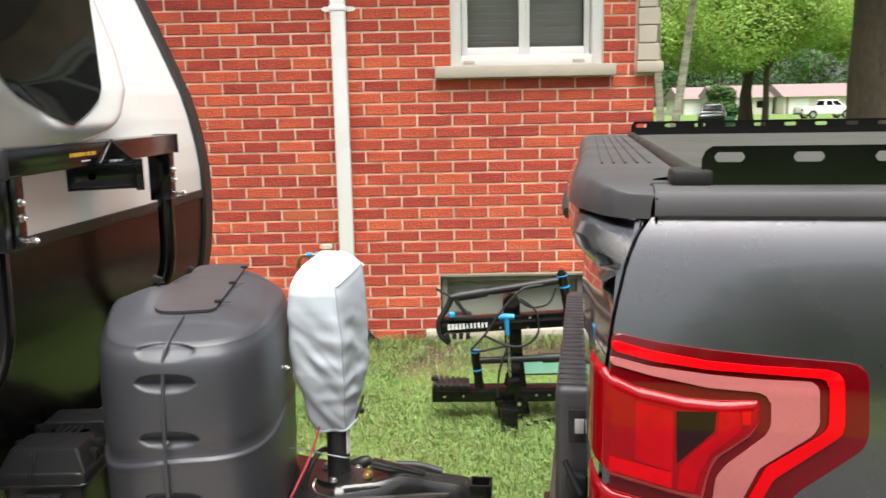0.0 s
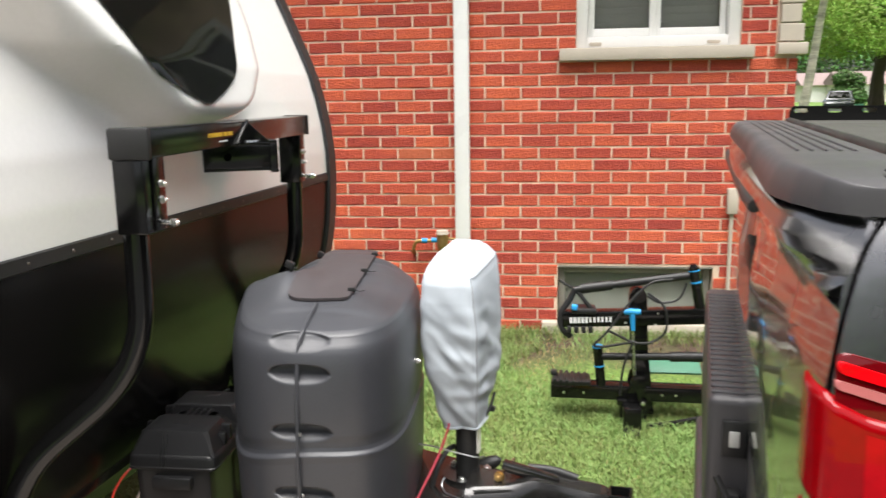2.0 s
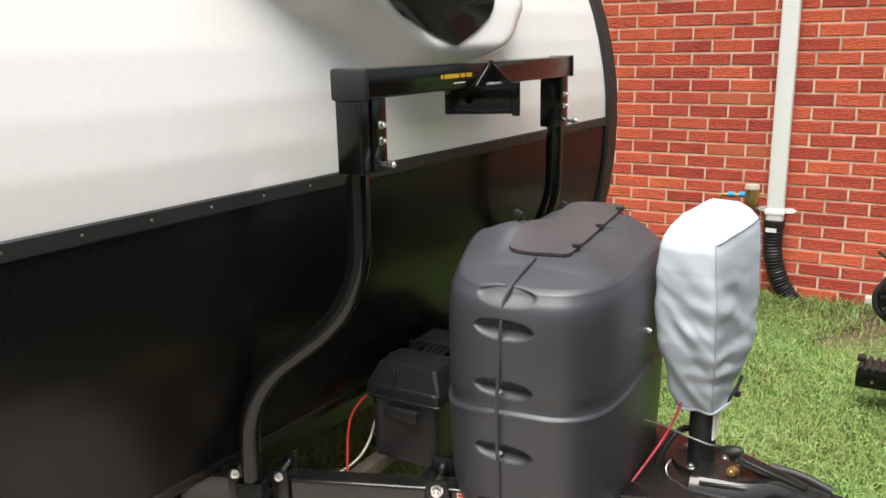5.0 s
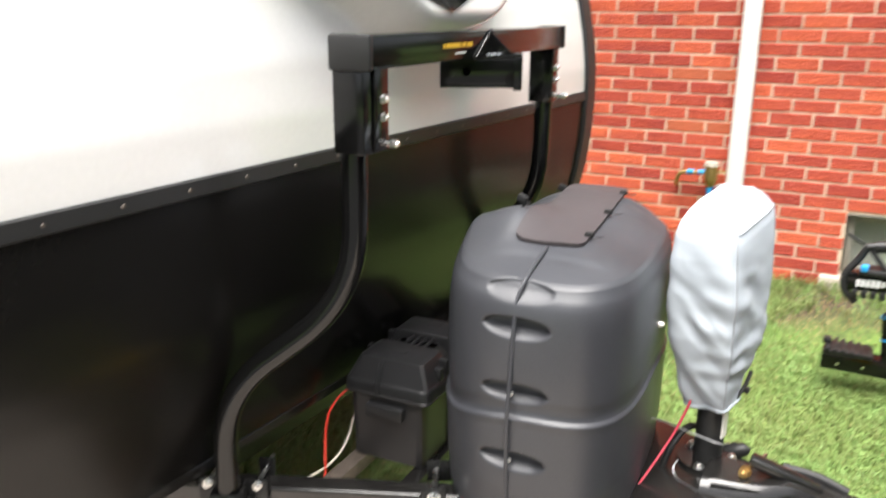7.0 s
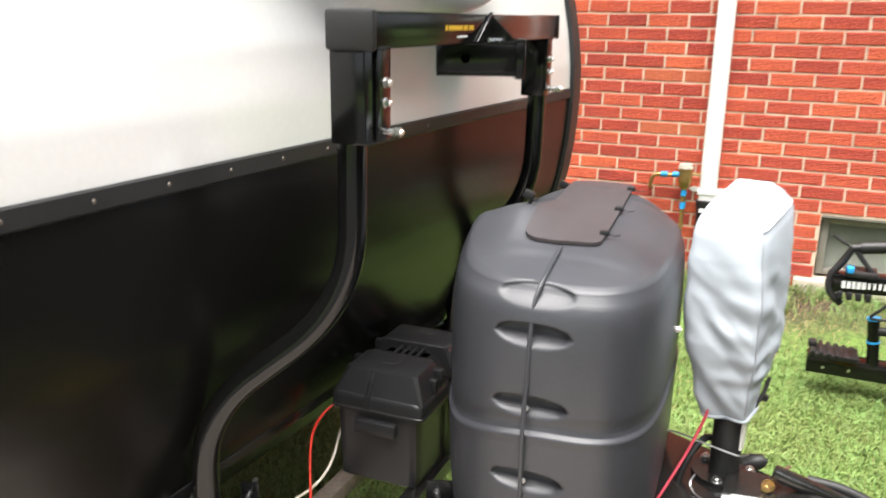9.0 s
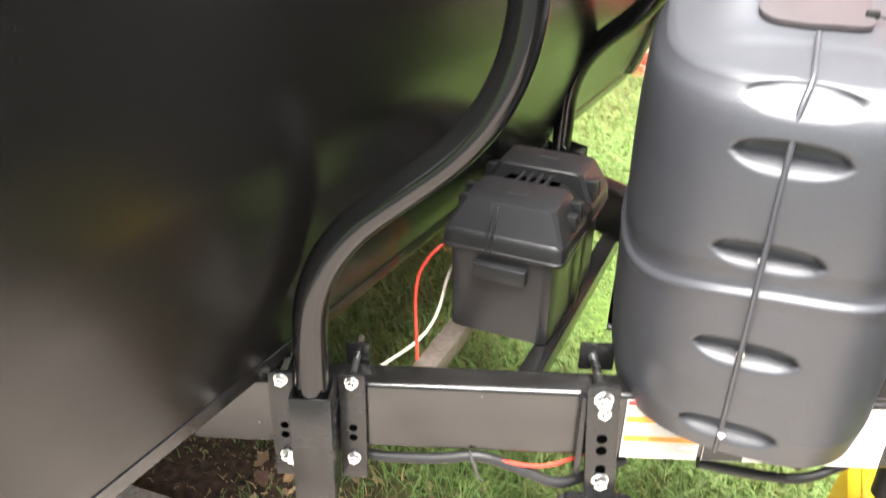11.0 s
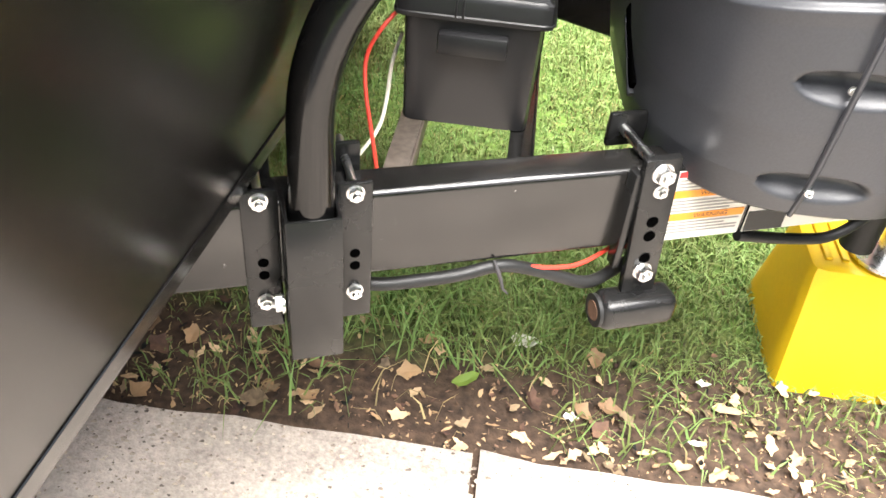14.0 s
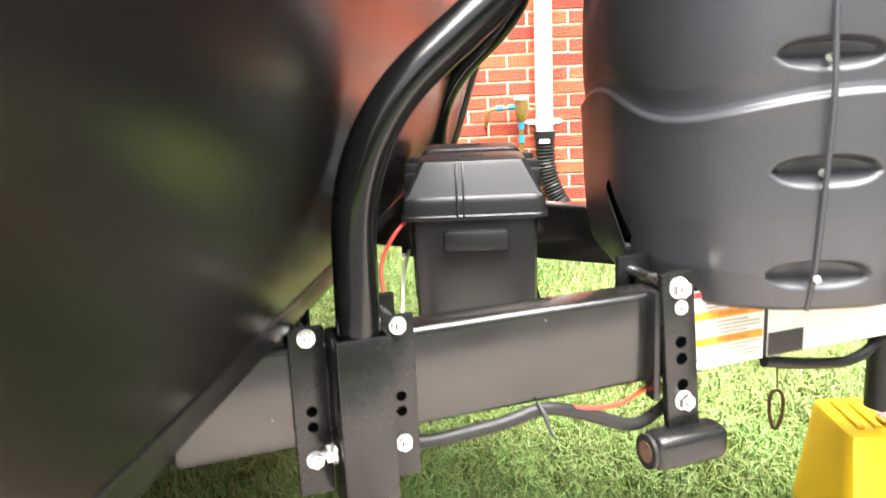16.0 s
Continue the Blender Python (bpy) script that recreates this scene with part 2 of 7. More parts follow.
def ground_material():
    """Soil and turf: green lawn, worn brown soil beside the slab and in patches below the house wall."""
    m = bpy.data.materials.new("lawn_soil")
    m.use_nodes = True
    nt, b = m.node_tree, m.node_tree.nodes["Principled BSDF"]
    ln = nt.links.new
    tc = nt.nodes.new("ShaderNodeTexCoord")
    n1 = nt.nodes.new("ShaderNodeTexNoise")
    n1.inputs["Scale"].default_value, n1.inputs["Detail"].default_value = 1.7, 6
    n2 = nt.nodes.new("ShaderNodeTexNoise")
    n2.inputs["Scale"].default_value, n2.inputs["Detail"].default_value = 45, 5
    ln(tc.outputs["Object"], n1.inputs["Vector"])
    ln(tc.outputs["Object"], n2.inputs["Vector"])
    soil = nt.nodes.new("ShaderNodeValToRGB")
    soil.color_ramp.elements[0].position, soil.color_ramp.elements[0].color = 0.3, (0.024, 0.015, 0.010, 1)
    soil.color_ramp.elements[1].position, soil.color_ramp.elements[1].color = 0.7, (0.10, 0.062, 0.040, 1)
    ln(n2.outputs["Fac"], soil.inputs["Fac"])
    turf = nt.nodes.new("ShaderNodeValToRGB")
    turf.color_ramp.elements[0].position, turf.color_ramp.elements[0].color = 0.35, (0.05, 0.095, 0.016, 1)
    turf.color_ramp.elements[1].position, turf.color_ramp.elements[1].color = 0.7, (0.14, 0.23, 0.04, 1)
    ln(n2.outputs["Fac"], turf.inputs["Fac"])
    sep = nt.nodes.new("ShaderNodeSeparateXYZ")
    ln(tc.outputs["Object"], sep.inputs[0])
    band = nt.nodes.new("ShaderNodeMapRange")
    band.inputs["From Min"].default_value, band.inputs["From Max"].default_value = 1.75, 2.25
    ln(sep.outputs["Y"], band.inputs["Value"])
    add = nt.nodes.new("ShaderNodeMath")
    add.operation = "MULTIPLY_ADD"
    add.inputs[1].default_value = 1.2
    ln(n1.outputs["Fac"], add.inputs[0])
    off = nt.nodes.new("ShaderNodeMath")
    off.operation = "ADD"
    off.inputs[1].default_value = -0.75
    ln(band.outputs[0], off.inputs[0])
    ln(off.outputs[0], add.inputs[2])
    far = nt.nodes.new("ShaderNodeMapRange")
    far.inputs["From Min"].default_value, far.inputs["From Max"].default_value = 1.0, 0.0
    ln(sep.outputs["Y"], far.inputs["Value"])
    more = nt.nodes.new("ShaderNodeMath")
    more.operation = "ADD"
    ln(add.outputs[0], more.inputs[0])
    ln(far.outputs[0], more.inputs[1])
    foot = nt.nodes.new("ShaderNodeMapRange")
    foot.inputs["From Min"].default_value, foot.inputs["From Max"].default_value = 4.15, 4.6
    foot.inputs["To Min"].default_value, foot.inputs["To Max"].default_value = 0.0, -0.62
    ln(sep.outputs["Y"], foot.inputs["Value"])
    worn = nt.nodes.new("ShaderNodeMath")
    worn.operation = "ADD"
    ln(more.outputs[0], worn.inputs[0])
    ln(foot.outputs[0], worn.inputs[1])
    back = nt.nodes.new("ShaderNodeMapRange")
    back.inputs["From Min"].default_value, back.inputs["From Max"].default_value = 5.3, 6.0
    ln(sep.outputs["Y"], back.inputs["Value"])
    lawn = nt.nodes.new("ShaderNodeMath")
    lawn.operation = "ADD"
    ln(worn.outputs[0], lawn.inputs[0])
    ln(back.outputs[0], lawn.inputs[1])
    st = nt.nodes.new("ShaderNodeMapRange")
    st.inputs["From Min"].default_value, st.inputs["From Max"].default_value = 0.2, 0.6
    ln(lawn.outputs[0], st.inputs["Value"])
    mix = nt.nodes.new("ShaderNodeMix")
    mix.data_type = "RGBA"
    ln(st.outputs[0], mix.inputs["Factor"])
    ln(soil.outputs[0], mix.inputs["A"])
    ln(turf.outputs[0], mix.inputs["B"])
    ln(mix.outputs["Result"], b.inputs["Base Color"])
    b.inputs["Roughness"].default_value = 0.95
    bp = nt.nodes.new("ShaderNodeBump")
    bp.inputs["Strength"].default_value, bp.inputs["Distance"].default_value = 0.8, 0.01
    ln(n2.outputs["Fac"], bp.inputs["Height"])
    ln(bp.outputs[0], b.inputs["Normal"])
    return m


M["lawn"] = ground_material()


def chipped(m, colour, scale=70.0, amount=0.70):
    """Adds small pale chips and scuffs to a painted surface."""
    nt, b = m.node_tree, m.node_tree.nodes["Principled BSDF"]
    old = b.inputs["Base Color"].links[0].from_socket
    tc = nt.nodes.new("ShaderNodeTexCoord")
    nz = nt.nodes.new("ShaderNodeTexNoise")
    nz.inputs["Scale"].default_value, nz.inputs["Detail"].default_value, nz.inputs["Roughness"].default_value = scale, 6, 0.7
    nt.links.new(tc.outputs["Object"], nz.inputs["Vector"])
    cut = nt.nodes.new("ShaderNodeMapRange")
    cut.inputs["From Min"].default_value, cut.inputs["From Max"].default_value = amount, amount + 0.03
    nt.links.new(nz.outputs["Fac"], cut.inputs["Value"])
    mix = nt.nodes.new("ShaderNodeMix")
    mix.data_type = "RGBA"
    mix.inputs["B"].default_value = (*colour, 1)
    nt.links.new(cut.outputs[0], mix.inputs["Factor"])
    nt.links.new(old, mix.inputs["A"])
    nt.links.new(mix.outputs["Result"], b.inputs["Base Color"])


def lit_through(m, amount):
    """Leaves let part of the light through."""
    nt, b = m.node_tree, m.node_tree.nodes["Principled BSDF"]
    thin = nt.nodes.new("ShaderNodeBsdfTranslucent")
    nt.links.new(b.inputs["Base Color"].links[0].from_socket, thin.inputs["Color"])
    mix = nt.nodes.new("ShaderNodeMixShader")
    mix.inputs["Fac"].default_value = amount
    nt.links.new(b.outputs[0], mix.inputs[1])
    nt.links.new(thin.outputs[0], mix.inputs[2])
    nt.links.new(mix.outputs[0], nt.nodes["Material Output"].inputs["Surface"])


lit_through(M["leaf"], 0.5)
lit_through(M["leaf_dark"], 0.35)
chipped(M["frame_paint"], (0.30, 0.29, 0.27))
chipped(M["bracket"], (0.22, 0.21, 0.20), 90.0, 0.71)


def dimpled(name, colour, rough, size=190.0, depth=0.35):
    """Black embossed sheet with small dimples in rows."""
    m = material(name, colour, rough, vary=0.25, scale=1.5, bump=0.0, coat=0.0, spec=0.20)
    nt, b = m.node_tree, m.node_tree.nodes["Principled BSDF"]
    tc = nt.nodes.new("ShaderNodeTexCoord")
    vo = nt.nodes.new("ShaderNodeTexVoronoi")
    vo.inputs["Scale"].default_value, vo.inputs["Randomness"].default_value = size, 0.0
    nt.links.new(tc.outputs["Object"], vo.inputs["Vector"])
    bp = nt.nodes.new("ShaderNodeBump")
    bp.inputs["Strength"].default_value, bp.inputs["Distance"].default_value = depth, 0.0006
    nt.links.new(vo.outputs["Distance"], bp.inputs["Height"])
    nt.links.new(bp.outputs[0], b.inputs["Normal"])
    return m


M["black_sheet"] = dimpled("black_sheet", (0.006, 0.0057, 0.0054), 0.24, 230.0, 0.11)


# ---- building helpers ----
def mesh_from(bm, name, mat, smooth=True, angle=35):
    me = bpy.data.meshes.new(name)
    bmesh.ops.recalc_face_normals(bm, faces=bm.faces)
    bm.to_mesh(me)
    bm.free()
    for m in (mat if isinstance(mat, (list, tuple)) else [mat]):
        me.materials.append(M[m])
    if smooth:
        me.shade_smooth()
        me.set_sharp_from_angle(angle=radians(angle))
    return me


def thing(name, label, category, m=None, group="", kind="", base=(0, 0, 0)):
    """An empty at the thing's base; parts are given in the coordinates of m."""
    ob = new(name)
    ob.empty_display_size = 0.05
    ob.matrix_basis = (m or Matrix()) @ Matrix.Translation(base)
    ob["base"] = base
    return tagged(ob, label, category, group, kind)


def part(name, bm, mat, parent, label="", smooth=True, angle=35):
    ob = new(name, mesh_from(bm, name, mat, smooth, angle))
    ob.parent = parent
    if parent.type == "EMPTY":
        ob.matrix_parent_inverse = Matrix.Translation(-Vector(parent["base"]))
    return tagged(ob, label)


def single(name, bm, mat, label, category, m=None, group="", kind="", smooth=True, angle=35):
    ob = new(name, mesh_from(bm, name, mat, smooth, angle))
    if m:
        ob.matrix_basis = m
    return tagged(ob, label, category, group, kind)


def box(x0, x1, y0, y1, z0, z1, bevel=0.0, bm=None, m=None, seg=2):
    """A box, its edges rounded by bevel, added to bm if there is one."""
    b = bmesh.new()
    vs = [b.verts.new((x, y, z)) for x in (x0, x1) for y in (y0, y1) for z in (z0, z1)]
    for f in ((0, 1, 3, 2), (4, 6, 7, 5), (0, 4, 5, 1), (2, 3, 7, 6), (0, 2, 6, 4), (1, 5, 7, 3)):
        b.faces.new([vs[i] for i in f])
    if bevel:
        bmesh.ops.bevel(b, geom=b.edges[:], offset=bevel, segments=seg, profile=0.5, affect="EDGES")
    if m:
        bmesh.ops.transform(b, matrix=m, verts=b.verts)
    return join(bm, b)


def join(bm, b):
    if bm is None:
        return b
    me = bpy.data.meshes.new("tmp")
    b.to_mesh(me)
    b.free()
    bm.from_mesh(me)
    bpy.data.meshes.remove(me)
    return bm


def rod(p, q, r, r2=None, n=16, bm=None, cap=True):
    """A round bar from p to q."""
    p, q = Vector(p), Vector(q)
    b = bmesh.new()
    bmesh.ops.create_cone(b, cap_ends=cap, segments=n, radius1=r, radius2=r if r2 is None else r2, depth=(q - p).length)
    turn = (q - p).to_track_quat("Z", "Y").to_matrix().to_4x4()
    bmesh.ops.transform(b, matrix=Matrix.Translation((p + q) / 2) @ turn, verts=b.verts)
    return join(bm, b)


def rounded_path(points, radius=0.08, steps=8):
    """The points with their corners rounded off."""
    pts = [Vector(p) for p in points]
    out = [pts[0]]
    for a, b, c in zip(pts, pts[1:], pts[2:]):
        r = min(radius, (b - a).length * 0.49, (c - b).length * 0.49)
        s, e = b + (a - b).normalized() * r, b + (c - b).normalized() * r
        for i in range(steps + 1):
            t = i / steps
            out.append(s * (1 - t) ** 2 + b * 2 * t * (1 - t) + e * t * t)
    out.append(pts[-1])
    return out


def tube(points, r, n=16, bm=None, cap=True):
    """A round tube along the points; r is one radius or one for each point."""
    pts = [Vector(p) for p in points]
    b = bmesh.new()
    rings, up = [], Vector((0.31, 0.17, 0.93))
    for i, p in enumerate(pts):
        d = (pts[min(i + 1, len(pts) - 1)] - pts[max(i - 1, 0)]).normalized()
        side = d.cross(up)
        if side.length < 1e-4:
            side = d.cross(Vector((1, 0, 0)))
        side.normalize()
        other = side.cross(d)
        up = other
        rr = r[i] if isinstance(r, (list, tuple)) else r
        rings.append([b.verts.new(p + side * math.cos(a) * rr + other * math.sin(a) * rr) for a in (2 * math.pi * k / n for k in range(n))])
    for u, v in zip(rings, rings[1:]):
        for k in range(n):
            b.faces.new((u[k], u[(k + 1) % n], v[(k + 1) % n], v[k]))
    if cap:
        b.faces.new(rings[0][::-1])
        b.faces.new(rings[-1])
    return join(bm, b)


def grid_surface(f, nu, nv, closed_u=False, bm=None):
    """A sheet of nu x nv cells, its corners at f(s, t), s and t from 0 to 1."""
    b = bmesh.new()
    cols = nu if closed_u else nu + 1
    vs = [[b.verts.new(f(i / nu, j / nv)) for j in range(nv + 1)] for i in range(cols)]
    for i in range(nu):
        for j in range(nv):
            k = (i + 1) % cols
            b.faces.new((vs[i][j], vs[k][j], vs[k][j + 1], vs[i][j + 1]))
    return join(bm, b)


def prism(outline, depth, axis="y", at=0.0, bevel=0.0, bm=None):
    """A plate cut to a closed outline and depth thick; the outline lies across the axis."""
    b = bmesh.new()
    place = {"y": lambda a, c, d: (a, d, c), "x": lambda a, c, d: (d, a, c), "z": lambda a, c, d: (a, c, d)}[axis]
    lo = [b.verts.new(place(a, c, at)) for a, c in outline]
    hi = [b.verts.new(place(a, c, at + depth)) for a, c in outline]
    n = len(outline)
    b.faces.new(lo)
    b.faces.new(hi[::-1])
    for i in range(n):
        b.faces.new((lo[i], hi[i], hi[(i + 1) % n], lo[(i + 1) % n]))
    if bevel:
        bmesh.ops.bevel(b, geom=b.edges[:], offset=bevel, segments=2, profile=0.5, affect="EDGES")
    return join(bm, b)


def hexbolt(p, way, r=0.011, head=0.009, washer=True, bm=None):
    """A hexagon head with its washer at p, facing along way."""
    p, way = Vector(p), Vector(way).normalized()
    b = rod(p, p + way * head, r, n=6, bm=bm)
    if washer:
        rod(p - way * 0.002, p + way * 0.0012, r * 1.22, n=18, bm=b)
    rod(p + way * head, p + way * (head + 0.004), r * 0.6, r * 0.45, n=12, bm=b)
    return b


def hollow(x0, x1, y0, y1, z0, z1, t, bm=None, m=None):
    """An upright square tube with open ends and walls t thick."""
    b = bmesh.new()
    out = [(x0, y0), (x1, y0), (x1, y1), (x0, y1)]
    inn = [(x0 + t, y0 + t), (x1 - t, y0 + t), (x1 - t, y1 - t), (x0 + t, y1 - t)]
    ring = [[b.verts.new((x, y, z)) for x, y in o] for o, z in ((out, z0), (out, z1), (inn, z1), (inn, z0))]
    for i in range(4):
        p, q = ring[i], ring[(i + 1) % 4]
        for k in range(4):
            b.faces.new((p[k], p[(k + 1) % 4], q[(k + 1) % 4], q[k]))
    bmesh.ops.bevel(b, geom=[e for e in b.edges if len(e.link_faces) == 2], offset=0.0012, segments=2, profile=0.5, affect="EDGES")
    if m:
        bmesh.ops.transform(b, matrix=m, verts=b.verts)
    return join(bm, b)


def text_mesh(words, size):
    """Flat letters of the built-in font, as a mesh in the x-y plane, centred."""
    cu = bpy.data.curves.new("words", "FONT")
    cu.body, cu.size, cu.align_x, cu.align_y = words, size, "CENTER", "CENTER"
    ob = bpy.data.objects.new("words", cu)
    scene.collection.objects.link(ob)
    dg = bpy.context.evaluated_depsgraph_get()
    me = bpy.data.meshes.new_from_object(ob.evaluated_get(dg))
    bpy.data.objects.remove(ob)
    b = bmesh.new()
    b.from_mesh(me)
    bpy.data.meshes.remove(me)
    return b


def smoothstep(a, b, x):
    t = min(1.0, max(0.0, (x - a) / (b - a)))
    return t * t * (3 - 2 * t)


def along(table, x):
    return float(np.interp(x, [p[0] for p in table], [p[1] for p in table]))


def ground_z(x, y):
    """The yard lies level by the slab and rises a little towards the house."""
    if y > 5.6:
        return 0.115 - 0.115 * smoothstep(7, 16, y)
    return 0.115 * smoothstep(2.3, 5.2, y)


# ---- ground ----
def build_ground():
    xs = sorted(set([-900, -300, -100, -40, -15, -8] + [round(-5 + 0.5 * i, 2) for i in range(21)] + [8, 15, 40, 100, 300, 900]))
    ys = sorted(set([-900, -300, -100, -40, -15, -5, 0, 1, 1.5] + [round(1.7 + 0.3 * i, 2) for i in range(16)] + [7, 8, 10, 13, 16, 25, 40, 60, 100, 300, 900]))
    b = bmesh.new()
    vs = [[b.verts.new((x, y, ground_z(x, y))) for y in ys] for x in xs]
    for i in range(len(xs) - 1):
        for j in range(len(ys) - 1):
            b.faces.new((vs[i][j], vs[i + 1][j], vs[i + 1][j + 1], vs[i][j + 1]))
    single("ground", b, "lawn", "green lawn with worn brown soil patches", "lawn", kind="structure")


build_ground()


def build_slab():
    """The concrete drive: slabs with a joint between them, their edge just above the soil."""
    rng = random.Random(4)
    root = thing("pavement", "weathered concrete slab with exposed pebbles and open joints", "concrete slab", kind="structure")
    cuts = [-6.2, -3.5, -0.848, 1.8, 4.5, 7.2]
    for a, c in zip(cuts, cuts[1:]):
        b = bmesh.new()
        n = 26
        top = []
        for i in range(n + 1):
            x = a + 0.006 + (c - a - 0.012) * i / n
            y = 1.69 + rng.uniform(-0.008, 0.008)
            top.append((x, y))
        outline = [(a + 0.006, -0.30)] + top + [(c - 0.006, -0.30)]
        prism(outline, 0.05, "z", -0.028, 0.0, b)
        part("slab", b, "concrete", root, smooth=False)


build_slab()


def build_dark_strip():
    # unseen strip, added so that the truck's lower flank mirrors dark ground
    b = box(-14.0, 30.0, -5.2, -0.312, -0.05, 0.018)
    single("road", b, "asphalt", "unseen dark grey strip added to darken the truck's reflections", "drive", kind="structure", smooth=False)


build_dark_strip()


def pebbles():
    rng = random.Random(9)
    b = bmesh.new()
    verts, faces = [], []
    for i in range(4600):
        x, y = rng.uniform(-2.0, 0.3), 1.685 - abs(rng.gauss(0, 0.28))
        r = rng.uniform(0.0012, 0.004) + 0.004 * rng.random() ** 4
        k = len(verts)
        for j in range(5):
            a = j * 1.2566 + rng.random()
            verts.append((x + math.cos(a) * r, y + math.sin(a) * r * 0.8, 0.0215))
        verts.append((x, y, 0.0225 + r * 0.35))
        faces += [(k + j, k + (j + 1) % 5, k + 5) for j in range(5)]
    me = bpy.data.meshes.new("pebbles")
    me.from_pydata(verts, [], faces)
    me.materials.append(M["gravel"])
    tagged(new("pebbles", me), "small pebbles bared in the worn concrete surface", "pebbles", kind="stuff")


pebbles()


# ---- the house ----
WALL_Y = 5.09
COURSE, LONG, JOINT = 0.0711, 0.2145, 0.0102
HOLES = [(0.01, 0.93, 0.13, 0.533), (0.10, 1.02, 1.75, 3.05)]


def build_house():
    root = thing("house", "red brick house wall with white downspout and windows", "house", kind="structure", base=(0.0, WALL_Y, 0.0))
    # backing wall with its two openings
    x0, x1, z0, z1 = -9.0, 1.328, -0.3, 3.45
    b = bmesh.new()
    xs = sorted({x0, x1, *[h[0] for h in HOLES], *[h[1] for h in HOLES]})
    zs = sorted({z0, z1, *[h[2] for h in HOLES], *[h[3] for h in HOLES]})
    for a, c in zip(xs, xs[1:]):
        for d, e in zip(zs, zs[1:]):
            if not any(h[0] <= a and c <= h[1] and h[2] <= d and e <= h[3] for h in HOLES):
                box(a, c, WALL_Y + 0.0035, WALL_Y + 0.25, d, e, bm=b)
    part("wall", b, "mortar", root, "light mortar joints", smooth=False)
    part("side_wall", box(1.08, x1, WALL_Y + 0.25, 14.0, z0, z1), "mortar", root, smooth=False)
    part("rear_wall", box(-9.0, 1.08, 13.75, 14.0, z0, z1), "mortar", root, smooth=False)
    rb = bmesh.new()
    prism([(4.55, 3.38), (14.5, 3.38), (14.5, 3.50), (9.5, 5.5), (4.55, 3.50)], 11.2, "x", -9.4, 0.0, rb)
    part("roof", rb, "far_roof", root, "dark shingle roof", smooth=False)
    # one dark sheet behind the panes, coloured as the unlit room's shade
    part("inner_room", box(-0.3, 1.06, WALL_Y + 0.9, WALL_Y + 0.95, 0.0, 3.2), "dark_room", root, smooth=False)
    return root


HOUSE = build_house()


def build_window(root):
    w = new("window_1")
    w.parent = root
    w.matrix_parent_inverse = Matrix.Translation(-Vector(root["base"]))
    tagged(w, "white sash window with closed grey blinds")
    w["base"] = (0, 0, 0)
    y = WALL_Y
    fr = bmesh.new()
    for a, c, d, e in ((0.10, 0.165, 1.825, 3.05), (0.955, 1.02, 1.825, 3.05), (0.165, 0.955, 1.825, 1.885), (0.165, 0.955, 2.99, 3.05)):
        box(a, c, y + 0.015, y + 0.11, d, e, 0.004, fr)
    part("window_frame", fr, "white_paint", w)
    for k, (a, c) in enumerate(((0.168, 0.552), (0.548, 0.952))):
        sb = bmesh.new()
        yy = y + 0.055 + 0.022 * k
        for p, q, d, e in ((a, a + 0.036, 1.888, 2.98), (c - 0.036, c, 1.888, 2.98), (a + 0.036, c - 0.036, 1.888, 1.935), (a + 0.036, c - 0.036, 2.94, 2.98)):
            box(p, q, yy, yy + 0.02, d, e, 0.003, sb)
        part("sash", sb, "white_paint", w)
        gl = part("pane", box(a + 0.036, c - 0.036, yy + 0.008, yy + 0.012, 1.935, 2.94), "pane_glass", w, smooth=False)
        gl.visible_shadow = False
        z = 1.95
        while z < 2.9:
            sl = box(a + 0.034, c - 0.034, -0.0015, 0.0015, -0.023, 0.023, m=None)
            bmesh.ops.transform(sl, matrix=Matrix.Translation((0, y + 0.135, z)) @ Matrix.Rotation(radians(28), 4, "X"), verts=sl.verts)
            part("slat", sl, "blind", w, smooth=False)
            z += 0.043
    for a in (0.175, 0.84):
        part("latch", box(a, a + 0.07, y + 0.008, y + 0.03, 1.838, 1.856, 0.003), "stone", w, "tan plastic tilt latch")
    part("window_sill", box(0.003, 1.09, y - 0.055, y + 0.12, 1.752, 1.822, 0.006), "stone", root, "pale limestone sill")


def build_basement_window(root):
    w = new("window_2")
    w.parent = root
    w.matrix_parent_inverse = Matrix.Translation(-Vector(root["base"]))
    tagged(w, "low basement window with grey metal frame and drawn pale shade")
    w["base"] = (0, 0, 0)
    y = WALL_Y
    fr = bmesh.new()
    for a, c, d, e in ((0.018, 0.055, 0.2, 0.52), (0.885, 0.922, 0.2, 0.52), (0.055, 0.885, 0.482, 0.52), (0.055, 0.885, 0.2, 0.235)):
        box(a, c, y + 0.055, y + 0.10, d, e, 0.004, fr)
    part("window_frame", fr, "grey_frame", w)
    gl = part("pane", box(0.055, 0.885, y + 0.075, y + 0.08, 0.235, 0.482), "pane_glass", w, smooth=False)
    gl.visible_shadow = False
    part("lintel", box(0.0, 0.94, y + 0.004, y + 0.12, 0.5215, 0.5325), "grey_frame", w, "dark steel lintel edge", smooth=False)
    part("shade", box(0.05, 0.89, y + 0.12, y + 0.125, 0.22, 0.5), "shade_cloth", w, smooth=False)
    part("window_sill", box(-0.085, 0.99, y - 0.05, y + 0.12, 0.06, 0.185, 0.008), "stone", root, "pale stone basement sill")


def pane_glass():
    m = bpy.data.materials.new("pane_glass")
    m.use_nodes = True
    b = m.node_tree.nodes["Principled BSDF"]
    b.inputs["Base Color"].default_value = (0.85, 0.9, 0.88, 1)
    b.inputs["Roughness"].default_value, b.inputs["Transmission Weight"].default_value, b.inputs["IOR"].default_value = 0.03, 1.0, 1.25
    return m


